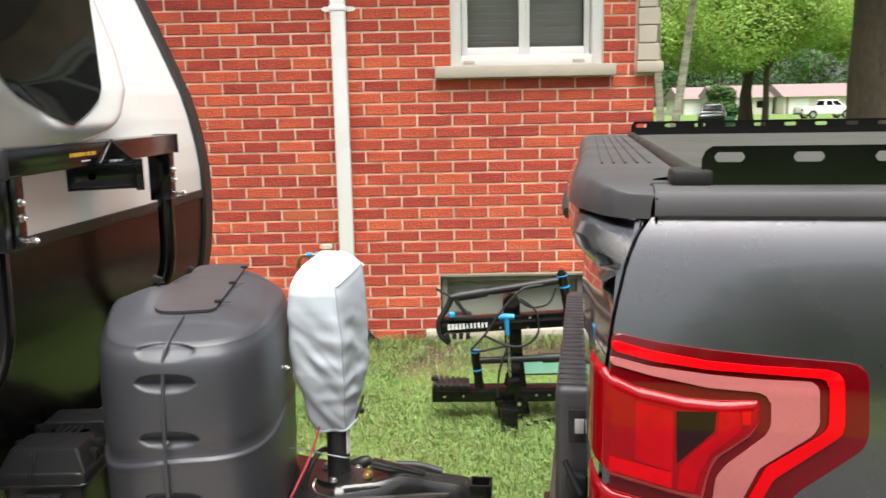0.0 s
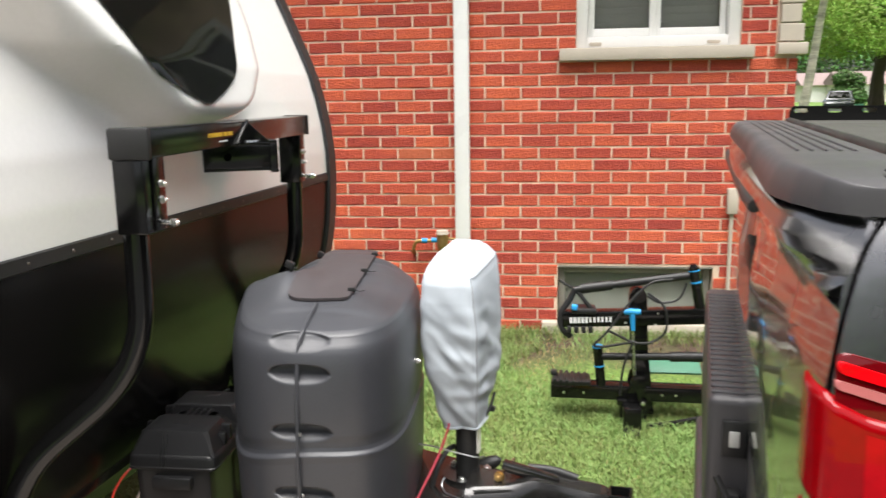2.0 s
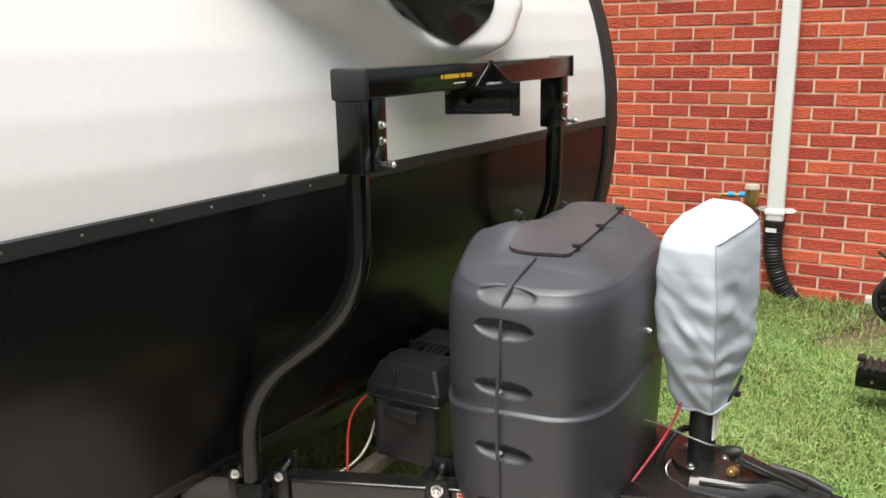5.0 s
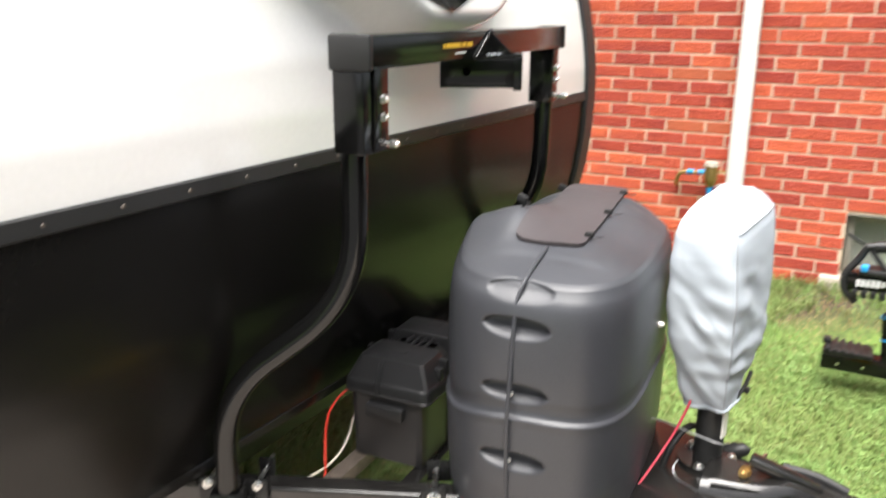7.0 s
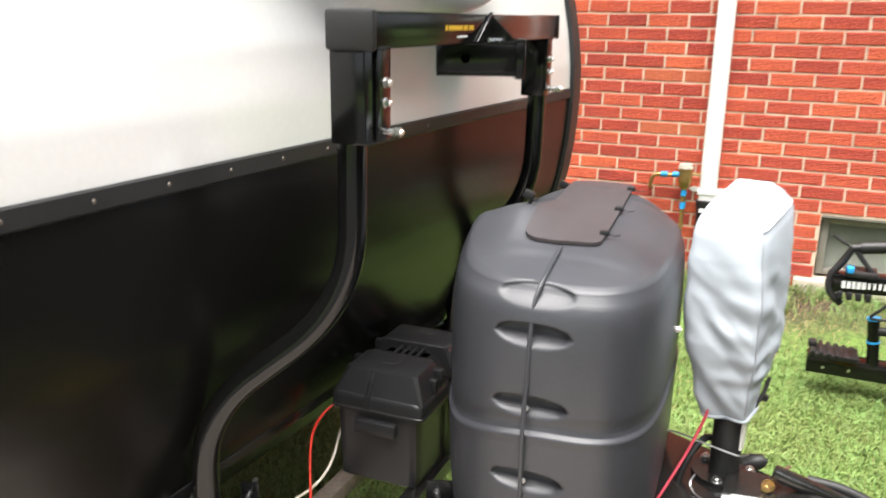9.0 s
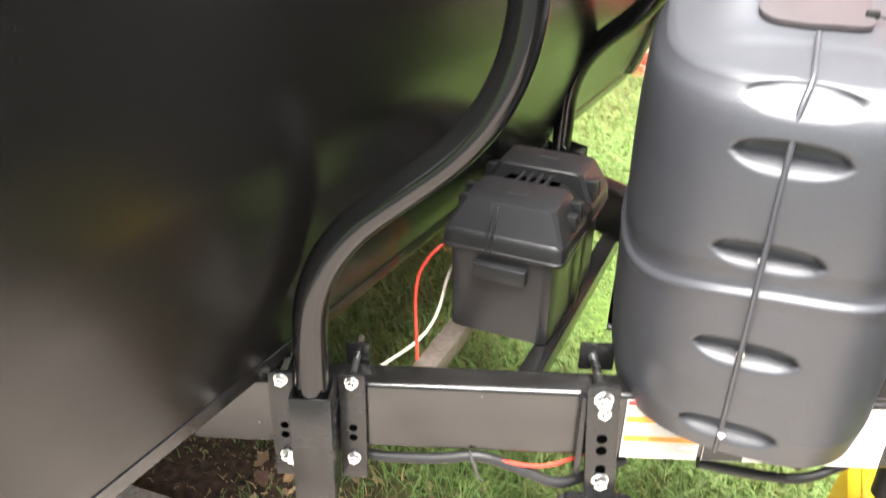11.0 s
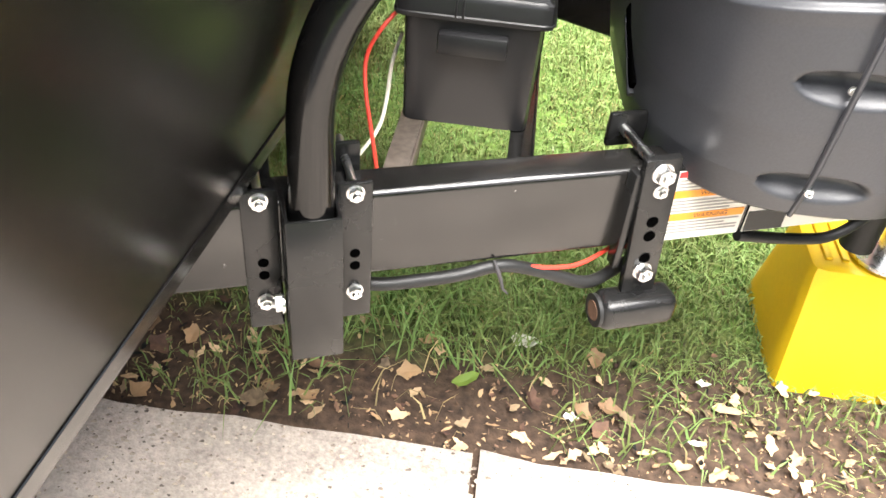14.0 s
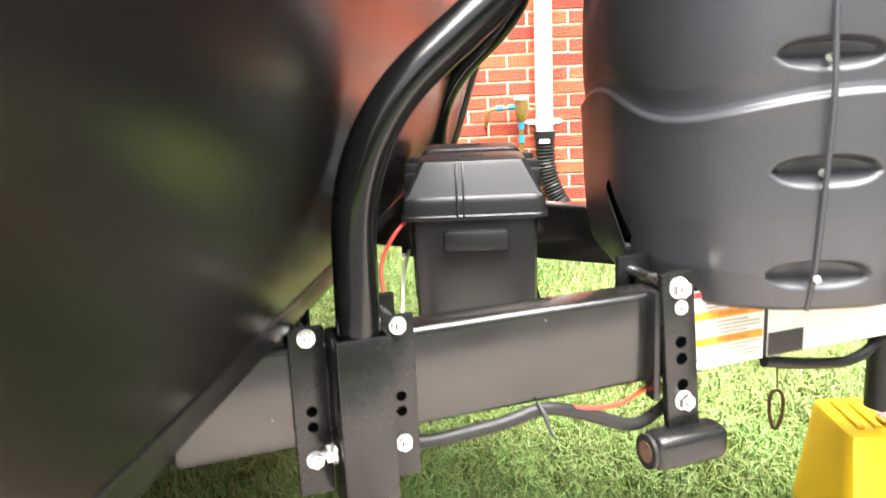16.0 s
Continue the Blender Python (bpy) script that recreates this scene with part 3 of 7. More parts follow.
M["pane_glass"] = pane_glass()
M["shade_cloth"] = material("shade_cloth", (0.30, 0.29, 0.26), 0.8, vary=0.2, scale=6)
build_window(HOUSE)
build_basement_window(HOUSE)


def build_downspout():
    root = thing("downspout", "white metal downspout strapped to the brick wall", "downspout", base=(-0.56, WALL_Y - 0.03, 0.55))
    y0, y1 = WALL_Y - 0.072, WALL_Y - 0.006
    b = bmesh.new()
    box(-0.612, -0.522, y0, y1, 0.55, 5.3, 0.012, b, seg=3)
    part("pipe", b, "white_metal", root)
    for z in (0.597, 2.155, 3.6):
        s = bmesh.new()
        box(-0.618, -0.516, y0 - 0.005, y1, z, z + 0.03, 0.003, s)
        for sx in (-1, 1):
            cx = -0.567 + sx * 0.075
            prism([(cx - 0.03 * sx, z), (cx + 0.012 * sx, z + 0.002), (cx + 0.03 * sx, z + 0.016), (cx + 0.012 * sx, z + 0.03), (cx - 0.03 * sx, z + 0.03)], 0.004, "y", WALL_Y - 0.007, 0.0, s)
        part("strap", s, "white_metal", root)
    # corrugated drain hose
    h = thing("drain_hose", "black corrugated drain hose below the downspout", "drain hose", base=(-0.5, WALL_Y - 0.05, 0.1))
    path = rounded_path([(-0.567, WALL_Y - 0.05, 0.56), (-0.565, WALL_Y - 0.055, 0.36), (-0.50, WALL_Y - 0.07, 0.19), (-0.40, WALL_Y - 0.10, 0.09), (-0.26, WALL_Y - 0.13, 0.06)], 0.16, 14)
    fine = []
    for a, c in zip(path, path[1:]):
        k = max(1, int((c - a).length / 0.0045))
        fine += [a.lerp(c, i / k) for i in range(k)]
    d, rad = 0.0, []
    for i, p in enumerate(fine):
        d += (p - fine[i - 1]).length if i else 0
        rad.append(0.050 + 0.0045 * math.sin(d / 0.018 * 2 * math.pi))
    part("hose", tube(fine, rad, 20), "black_plastic", h)
    part("collar", rod((-0.567, WALL_Y - 0.05, 0.53), (-0.567, WALL_Y - 0.05, 0.565), 0.056, n=24), "black_plastic", h)
    part("sticker", box(-0.60, -0.545, WALL_Y - 0.108, WALL_Y - 0.104, 0.505, 0.527), "print_white", h)


build_downspout()


def build_valve():
    y = WALL_Y - 0.075
    root = thing("backflow_valve", "brass backflow valve with blue taps on copper pipe", "valve", base=(-0.7, WALL_Y, 0.55))
    body = rod((-0.69, y, 0.66), (-0.69, y, 0.735), 0.036, n=24)
    rod((-0.69, y, 0.625), (-0.69, y, 0.66), 0.022, 0.034, n=24, bm=body)
    rod((-0.69, y, 0.55), (-0.69, y, 0.63), 0.014, n=16, bm=body)
    part("body", body, "brass", root)
    part("cap", rod((-0.69, y, 0.735), (-0.69, y, 0.757), 0.041, 0.036, n=24), "stone", root, "pale dished cap")
    p = tube(rounded_path([(-0.70, y, 0.695), (-0.86, y, 0.69), (-0.875, y, 0.62), (-0.875, WALL_Y + 0.01, 0.60)], 0.03, 6), 0.011, 12)
    tube(rounded_path([(-0.69, y, 0.56), (-0.69, y, 0.42), (-0.69, y, 0.12)], 0.02, 4), 0.011, 12, bm=p)
    part("pipe", p, "brass", root)
    for q, way in (((-0.80, y, 0.694), (1, 0, 0)), ((-0.74, y, 0.697), (1, 0, 0)), ((-0.69, y, 0.60), (0, 0, 1)), ((-0.69, y, 0.53), (0, 0, 1))):
        q, way = Vector(q), Vector(way)
        part("tap", rod(q - way * 0.018, q + way * 0.018, 0.016, n=12), "blue", root, "blue tap collar")
    part("stem", rod((-0.66, y, 0.71), (-0.61, y, 0.705), 0.006, n=8), "brass", root)


build_valve()


def build_meter():
    root = thing("meter_box", "small grey utility box on the brick wall", "utility box", base=(1.1, WALL_Y, 0.9))
    part("cover", box(0.985, 1.045, WALL_Y - 0.05, WALL_Y, 0.86, 1.01, 0.006), "stone", root)
    part("conduit", rod((1.015, WALL_Y - 0.02, 0.3), (1.015, WALL_Y - 0.02, 0.86), 0.012), "stone", root)


build_meter()


def build_quoins(root):
    """Stone-grey siding blocks at the corner above the brick's lower part."""
    z, i = 1.838, 0
    while z < 5.2:
        h = 0.105 if i % 2 else 0.102
        part("quoin", box(1.222 + (0.006 if i % 2 else 0), 1.345 + 0.02 * (0.5 - (i % 2)), WALL_Y - 0.03, WALL_Y + 0.2, z, z + h - 0.006, 0.005), "stone", root, smooth=False)
        z += h
        i += 1
    part("quoin_ledge", box(1.215, 1.375, WALL_Y - 0.05, WALL_Y + 0.25, 1.765, 1.83, 0.006), "stone", root, "pale stone ledge")


build_quoins(HOUSE)

# ---- the travel trailer ----
T = pose(-0.79, 2.015, 0, 0, 0, -3)
TS = pose(-0.79, 2.015, 0, 0, 0, -4)
LOWER = [(0.672, -0.30), (0.72, -0.282), (0.78, -0.262), (0.86, -0.236), (0.95, -0.205), (1.02, -0.188), (1.13, -0.173), (1.22, -0.168), (1.278, -0.167)]
UPPER = [(1.278, -0.167), (1.36, -0.169), (1.45, -0.180), (1.55, -0.200), (1.64, -0.225), (1.74, -0.265), (1.84, -0.308), (2.03, -0.39), (2.2, -0.48), (2.4, -0.63), (2.6, -0.86), (2.74, -1.2)]
HALF, NEAR = 1.22, 1.37

def half_width(z):
    """Half the width of the dark windscreen at height z."""
    return along([(1.545, 0.0), (1.575, 0.09), (1.605, 0.165), (1.64, 0.21), (1.70, 0.25), (1.78, 0.31), (1.9, 0.40), (2.05, 0.50), (2.3, 0.60)], z)


def rim_distance(v, z):
    """How far inside (positive) the molded nose's outline a point of the front lies."""
    w = along([(1.43, 0.0), (1.48, 0.26), (1.52, 0.40), (1.57, 0.50), (1.64, 0.58), (1.75, 0.63), (1.9, 0.66), (2.1, 0.70), (2.5, 0.78)], z)
    near = along([(1.44, -0.05), (1.48, 0.02), (1.51, 0.09), (1.54, 0.16), (1.585, 0.27), (1.63, 0.36), (1.67, 0.44), (1.78, 0.58), (1.9, 0.66), (2.1, 0.72), (2.5, 0.8)], z)
    w += (near - w) * smoothstep(-0.08, 0.24, -v)
    return w - abs(v) if z > 1.44 else -abs(v) - (1.44 - z)


def nose(v, z):
    """The front's forward place at (v, z): the profile, with the molded nose standing out in the middle."""
    u = along(UPPER if z >= 1.278 else LOWER, z)
    if z > 1.40:
        k = smoothstep(-0.03, 0.22 - 0.07 * smoothstep(0.05, 0.3, -v), rim_distance(v, z) * 0.9) * smoothstep(1.42, 1.55, z)
        u += 0.148 * k
    edge = HALF - v if v > 0 else NEAR + v
    if edge < 0.05:
        u -= 0.05 - math.sqrt(max(0.0, 0.05 ** 2 - (0.05 - edge) ** 2))
    return u


def build_trailer():
    root = thing("travel_trailer", "white and black travel trailer with molded front cap", "travel trailer", TS, base=(-3.0, 0, 0))
    vs = [-NEAR + (NEAR + HALF) * i / 200 for i in range(201)]
    vs = sorted(vs + [-NEAR + d for d in (0.008, 0.02, 0.03)] + [HALF - d for d in (0.008, 0.02, 0.03)])

    def sheet(z0, z1, n):
        b = bmesh.new()
        zs = [z0 + (z1 - z0) * j / n for j in range(n + 1)]
        g = [[b.verts.new((nose(v, z), v, z)) for z in zs] for v in vs]
        for i in range(len(vs) - 1):
            for j in range(n):
                b.faces.new((g[i][j], g[i + 1][j], g[i + 1][j + 1], g[i][j + 1]))
        return b

    part("front_cap", sheet(1.278, 2.74, 150), "white_gel", root, "white molded fibreglass front cap")
    part("lower_panel", sheet(0.672, 1.278, 30), "black_sheet", root, "black embossed lower front panel")
    def lip(s, t):
        v = -NEAR + 0.01 + (HALF + NEAR - 0.02) * s
        z, o = ((0.681, 0.0005), (0.680, 0.002), (0.664, 0.002), (0.655, 0.0), (0.655, -0.03))[int(round(t * 4))]
        return (nose(v, max(z, 0.672)) + o, v, z)

    part("bottom_lip", grid_surface(lip, 30, 4), "frame_paint", root, "dark edge lip under the front panel", smooth=False)
    # windscreen laid into the molded nose
    b = bmesh.new()
    rows = []
    zs = [1.546 + 0.004 * i for i in range(10)] + [1.59 + 0.02 * i for i in range(36)]
    for z in zs:
        w = half_width(z)
        rows.append([b.verts.new((nose(w * s, z) + 0.006, w * s, z)) for s in [i / 8 - 1 for i in range(17)]])
    for p, q in zip(rows, rows[1:]):
        for k in range(16):
            b.faces.new((p[k], p[k + 1], q[k + 1], q[k]))
    part("windscreen", b, "dark_glass", root, "dark tinted front window")
    # body behind the front
    body = bmesh.new()
    outline = [(nose(0.9, z) - 0.02, z) for z in (0.672, 0.8, 0.95, 1.13, 1.278, 1.5, 1.7, 1.9, 2.1, 2.3, 2.5, 2.7)] + [(-1.3, 2.8), (-7.2, 2.85), (-7.3, 0.672)]
    prism(outline, HALF + NEAR - 0.02, "y", -NEAR + 0.01, 0.0, body)
    part("body", body, "white_gel", root, smooth=False)
    part("lower_skirt", box(-7.25, -0.42, -NEAR + 0.004, HALF - 0.004, 0.668, 1.2, 0.003), "black_sheet", root, smooth=False)
    # dark edge trim along both sides of the front
    for s in (-1, 1):
        pts, rim = [], HALF if s > 0 else NEAR
        for z in [0.672 + 0.04 * i for i in range(52)]:
            u = along(UPPER if z >= 1.278 else LOWER, z)
            pts.append((u, z))
        e = bmesh.new()
        ring = []
        for k, (u, z) in enumerate(pts):
            a, c = pts[max(k - 1, 0)], pts[min(k + 1, len(pts) - 1)]
            d = Vector((c[0] - a[0], 0, c[1] - a[1])).normalized()
            nrm = Vector((d.z, 0, -d.x))
            p = Vector((u, 0, z))
            ring.append([e.verts.new(q) for q in (Vector((0, s * (rim - 0.10), 0)) + p + nrm * 0.002, Vector((0, s * (rim - 0.09), 0)) + p + nrm * 0.012, Vector((0, s * (rim - 0.02), 0)) + p + nrm * 0.012, Vector((0, s * (rim + 0.006), 0)) + p - nrm * 0.012, Vector((0, s * (rim + 0.006), 0)) + p - nrm * 0.07)])
        for p, q in zip(ring, ring[1:]):
            for k in range(4):
                e.faces.new((p[k], p[k + 1], q[k + 1], q[k]))
        part("edge_trim", e, "trim_rubber", root, "black rubber edge trim")
    # seam strip with its screws
    st = bmesh.new()
    prof = [(1.284, 0.001), (1.281, 0.006), (1.256, 0.007), (1.252, 0.002)]

    def strip(s, t):
        v = -NEAR + 0.03 + (HALF + NEAR - 0.06) * s
        z, o = prof[min(3, int(round(t * 3)))]
        return (nose(v, z) + o, v, z)

    part("seam_strip", grid_surface(strip, 30, 3), "trim_rubber", root, "black seam strip with screws")
    for k in range(20):
        v = -1.29 + 0.129 * k
        part("screw", rod((nose(v, 1.268) + 0.006, v, 1.268), (nose(v, 1.268) + 0.0085, v, 1.268), 0.0036, 0.0025, n=10), "bare_steel", root, "dull metal screw")
    # chassis
    part("crossmember", box(-0.49, -0.44, -1.30, 1.15, 0.505, 0.655, 0.006), "frame_paint", root)
    for s in (-1, 1):
        part("chassis_rail", box(-7.0, -0.49, s * 0.9 - 0.025, s * 0.9 + 0.025, 0.505, 0.655, 0.004), "frame_paint", root)
        for ux in (-3.6, -4.5):
            y0 = s * 1.02
            wb = rod((ux, y0 - 0.1, 0.34), (ux, y0 + 0.1, 0.34), 0.34, n=36)
            wheel = part("wheel", wb, "tyre", root)
            part("rim", rod((ux, y0 - 0.105, 0.34), (ux, y0 + 0.105, 0.34), 0.2, n=24), "zinc", wheel)
    # A-frame beams up to the coupler
    for s, nm in ((1, "tongue_beam"), (-1, "tongue_beam")):
        A = Vector((-0.44, s * -0.589, 0)), Vector((0.80, s * 0.016 * -1 + 0.0, 0))
        d = (A[1] - A[0]).normalized()
        inn = Vector((-d.y, d.x, 0)) * s
        q = [A[0], A[1], A[1] + inn * 0.052, A[0] + inn * 0.052]
        b = bmesh.new()
        lo = [b.verts.new((p.x, p.y, 0.507)) for p in q]
        hi = [b.verts.new((p.x, p.y, 0.625)) for p in q]
        b.faces.new(lo)
        b.faces.new(hi)
        for k in range(4):
            b.faces.new((lo[k], lo[(k + 1) % 4], hi[(k + 1) % 4], hi[k]))
        bmesh.ops.bevel(b, geom=b.edges[:], offset=0.008, segments=4, profile=0.5, affect="EDGES")
        bmesh.ops.transform(b, matrix=TS.inverted() @ T, verts=b.verts)
        part(nm, b, "frame_paint", root, "black steel A-frame beam")
    return root


TRAILER = build_trailer()
ALPHA = math.atan2(0.573, 1.24)
BEAM = T @ pose(-0.44, -0.589, 0, 0, 0, math.degrees(ALPHA))   # x runs along the near beam's outer face, -y out of it


def tank_side(x, y):
    """Half the cover's width on this side of its middle, and how square its corner is."""
    if x < 0:
        return 0.226, 2.6 if y < 0 else 5.0
    return 0.174, 3.2


def tank_plan(a, k=1.0):
    """The tank cover's outline at angle a: a rounded oblong."""
    c, s = math.cos(a), math.sin(a)
    A, n = tank_side(c, s)
    q = (abs(c / A) ** n + abs(s / 0.322) ** n) ** (-1 / n)
    return c * q * k, s * q * k


TCU, TCV = 0.276, -0.055


def far_lift(y):
    """The far end of the cover stands a little higher than the near one."""
    return 0.010 * smoothstep(-0.1, 0.22, y)


def waist(x, y, z):
    """How far the back of the cover draws in between its two tanks, near the top."""
    return 0.026 * math.exp(-((y - 0.13) / 0.062) ** 2) * smoothstep(0.95, 1.09, z) * smoothstep(-0.04, -0.14, x)


def lobe(x, y):
    """The raised shoulder at the back of the cover, over the nearer tank."""
    return 0.042 * math.exp(-((y + 0.045) / 0.095) ** 2) * smoothstep(-0.02, -0.12, x)


def crown_z(x, y):
    """The height of the tank cover's crown over a place from its middle: a low vault with a hump at the far end."""
    A, n = tank_side(x, y)
    k = min(1.0, ((abs(x) / A) ** n + (abs(y) / 0.322) ** n) ** (1 / n) / 0.86)
    spine = along([(-0.28, 0.014), (-0.22, 0.020), (-0.13, 0.024), (0.0, 0.030), (0.10, 0.037), (0.17, 0.048), (0.215, 0.072), (0.25, 0.086), (0.28, 0.082)], y)
    vault = 1 - min(1.0, abs(x + 0.02) / 0.18) ** 2.3
    step = 0.004 * smoothstep(-0.20, -0.17, y + 0.9 * x * x) * smoothstep(1.0, 0.75, k)
    return 1.106 + (1 - k ** 4) * (spine * (0.45 + 0.55 * vault) + step) + lobe(x, y) + far_lift(y) * 0.6


def build_tank():
    root = thing("propane_tank_cover", "dark grey plastic propane tank cover held down by a rubber strap", "tank cover", T @ pose(TCU, TCV, 0, 0, 0, 5) @ pose(-TCU, -TCV, 0), base=(TCU, TCV, 0.60))

    def side_scale(z, a):
        dip = sum(d * math.exp(-((math.sin((a - radians(c)) / 2) / 0.22) ** 2)) for c, d in ((52, 0.012), (128, 0.036), (232, 0.034), (308, 0.010)))
        z += dip * smoothstep(0.68, 0.80, z) * smoothstep(1.0, 0.92, z)
        table = [(0.600, 0.90), (0.606, 0.925), (0.65, 0.962), (0.72, 0.982), (0.80, 0.988), (0.850, 0.994), (0.860, 0.999), (0.865, 1.001), (0.8675, 0.996), (0.872, 0.976), (0.880, 0.969), (0.890, 0.971), (0.905, 0.981), (0.95, 0.987), (1.00, 0.984), (1.03, 0.980), (1.055, 0.972), (1.072, 0.960), (1.086, 0.940), (1.097, 0.910), (1.106, 0.86)]
        k = along(table, z)
        if z > 0.92:
            soft = sum(along(table, z + 0.005 * d) for d in range(-4, 5)) / 9
            k += (soft - k) * smoothstep(0.92, 0.95, z) * smoothstep(1.106, 1.094, z)
        return k

    def wall(s, t):
        a = 2 * math.pi * s
        z = 0.600 + (1.106 - 0.600) * t
        x, y = tank_plan(a, side_scale(z, a))
        # pressed hand-holds down the middle of both ends: deep under their upper edge, running out below
        if abs(x + 0.021) < 0.07:
            for zc, h, deep in ((1.086, 0.019, 0.009), (1.026, 0.021, 0.024), (0.905, 0.021, 0.024), (0.772, 0.021, 0.024), (0.645, 0.021, 0.024)):
                room = max(0.0, 1 - abs((x + 0.021) / 0.060) ** 2.6) ** 0.55
                dz = (z - zc) / h
                if room > 0 and abs(dz) < 1.4:
                    up, down = 0.75 * room + 0.10, -room
                    if down < dz < up + 0.25:
                        f = smoothstep(down, down + 1.25 * room + 0.05, dz) * smoothstep(up + 0.25, up - 0.15, dz)
                        y -= math.copysign(deep * f * room ** 0.7, y)
        z += (far_lift(y) * 0.6 + lobe(x, y)) * smoothstep(0.96, 1.106, z)
        return (TCU + x + waist(x, y, z), TCV + y, z)

    b = grid_surface(wall, 420, 330, closed_u=True)

    def crown(s, t):
        x, y = tank_plan(2 * math.pi * s, 0.86 * (1 - t))
        return (TCU + x + waist(x, y, 1.2) * smoothstep(0.75, 0.0, t), TCV + y, crown_z(x, y))

    grid_surface(crown, 420, 50, closed_u=True, bm=b)
    bmesh.ops.remove_doubles(b, verts=b.verts, dist=0.0003)
    part("shell", b, "tank_plastic", root, angle=70)
    return root


TANK = build_tank()


def build_tank_details():
    # hinged lid lying on the crown
    f = bmesh.new()
    out = []
    for cx, cy, a0 in ((0.032, 0.275, 0), (-0.055, 0.275, 90), (-0.055, -0.135, 180), (0.032, -0.125, 270)):
        for k in range(6):
            a = radians(a0 + 18 * k)
            out.append((cx + 0.022 * math.cos(a), cy + 0.022 * math.sin(a)))
    rows = []
    for t in [0, 0.003, 0.01, 0.02, 0.035] + [i / 20 for i in range(1, 20)] + [0.965, 0.98, 0.99, 0.997, 1.0]:
        y = -0.140 + 0.405 * t
        inset = 0.026 * (1 - math.sqrt(max(0.0, 1 - (1 - min(1, min(t, 1 - t) / 0.06)) ** 2)))
        rows.append([(-0.087 + inset + (0.131 - 2 * inset) * k / 8, y - 0.012 * (1 - k / 8) * (t < 0.5)) for k in range(9)])
    top = [[f.verts.new((TCU + x, TCV + y, max(crown_z(x, y) + 0.004, crown_z(-0.02, min(y, 0.19)) + 0.003 - 0.03 * abs(x + 0.02)) + 0.004)) for x, y in r] for r in rows]
    low = [[f.verts.new(v.co - Vector((0, 0, 0.006))) for v in r] for r in top]
    n, m = len(top), 9
    for i in range(n - 1):
        for k in range(m - 1):
            f.faces.new((top[i][k], top[i][k + 1], top[i + 1][k + 1], top[i + 1][k]))
            f.faces.new((low[i][k], low[i + 1][k], low[i + 1][k + 1], low[i][k + 1]))
        f.faces.new((top[i][0], top[i + 1][0], low[i + 1][0], low[i][0]))
        f.faces.new((top[i][m - 1], low[i][m - 1], low[i + 1][m - 1], top[i + 1][m - 1]))
    for i in (0, n - 1):
        for k in range(m - 1):
            f.faces.new((top[i][k], low[i][k], low[i][k + 1], top[i][k + 1]))
    lid = part("lid", f, "flap", TANK, "flat dark hinged access lid")
    for y in (-0.085, 0.065, 0.205):
        z = crown_z(0.05, y) + 0.010
        tie = box(TCU + 0.034, TCU + 0.050, TCV + y - 0.006, TCV + y + 0.006, z - 0.004, z + 0.006, 0.002)
        tube([(TCU + 0.048, TCV + y, z), (TCU + 0.058, TCV + y + 0.004, z - 0.004), (TCU + 0.068, TCV + y + 0.010, z - 0.003)], 0.0012, 6, bm=tie)
        part("hinge_tie", tie, "black_plastic", lid, "black cable tie hinge")
    for x, y in ((-0.110, -0.035), (-0.106, 0.24)):
        z = crown_z(x, y) + 0.006
        kb = box(-0.010, 0.010, -0.005, 0.005, -0.006, 0.010, 0.002, m=Matrix.Translation((TCU + x, TCV + y, z + 0.008)) @ Matrix.Rotation(radians(25), 4, "Y"))
        rod((TCU + x, TCV + y, z - 0.012), (TCU + x + 0.008, TCV + y, z + 0.006), 0.0035, n=10, bm=kb)
        box(TCU + x - 0.002, TCU + x + 0.018, TCV + y - 0.003, TCV + y + 0.003, z, z + 0.004, 0.001, kb)
        part("clip", kb, "black_plastic", lid, "black rubber clip")
    # strap from the lid down the near end
    pts = [(TCU, TCV - 0.165, crown_z(0, -0.165) + 0.004), (TCU, TCV - 0.235, crown_z(0, -0.235) + 0.004), (TCU, TCV - 0.283, 1.107), (TCU - 0.001, TCV - 0.302, 1.08), (TCU - 0.002, TCV - 0.316, 1.02), (TCU - 0.003, TCV - 0.320, 0.95), (TCU - 0.004, TCV - 0.331, 0.86), (TCU - 0.005, TCV - 0.321, 0.75), (TCU - 0.006, TCV - 0.312, 0.66), (TCU - 0.007, TCV - 0.295, 0.602)]
    pts = [(x - 0.016 - 0.006 * (z < 1.1), y, z) for x, y, z in pts]
    part("strap", tube(rounded_path(pts, 0.03, 5), 0.0036, 8), "tank_plastic", TANK, "dark rubber hold-down strap")
    for z in (0.903, 0.772, 0.645):
        part("strap_bolt", hexbolt((TCU - 0.026, TCV - 0.312, z), (0, -1, 0), 0.004, 0.004), "zinc", TANK, "small zinc bolt")
    # slanting slot in the back of the cover, with a pale rolled lip under it
    p0, p1, out = Vector((TCU - 0.220, TCV - 0.045, 0.732)), Vector((TCU - 0.210, TCV - 0.135, 0.664)), Vector((-0.985, -0.17, 0.0))
    way = (p1 - p0).normalized()
    side = out.cross(way).normalized()
    turn = Matrix((way, side, way.cross(side))).transposed().to_4x4()
    # a solid black block stands for the shade in the slot
    sl = box(-0.058, 0.058, -0.009, 0.009, -0.008, 0.008, 0.004, m=Matrix.Translation((p0 + p1) / 2 - out * 0.003) @ turn)
    slot = part("slot", sl, "hole", TANK, "slanting slot, its shade painted black")
    part("slot_rim", tube([p0 + out * 0.001 - Vector((0, 0, 0.013)), p1 + out * 0.001 - Vector((0, 0, 0.013))], 0.005, 8), "tank_plastic", slot)
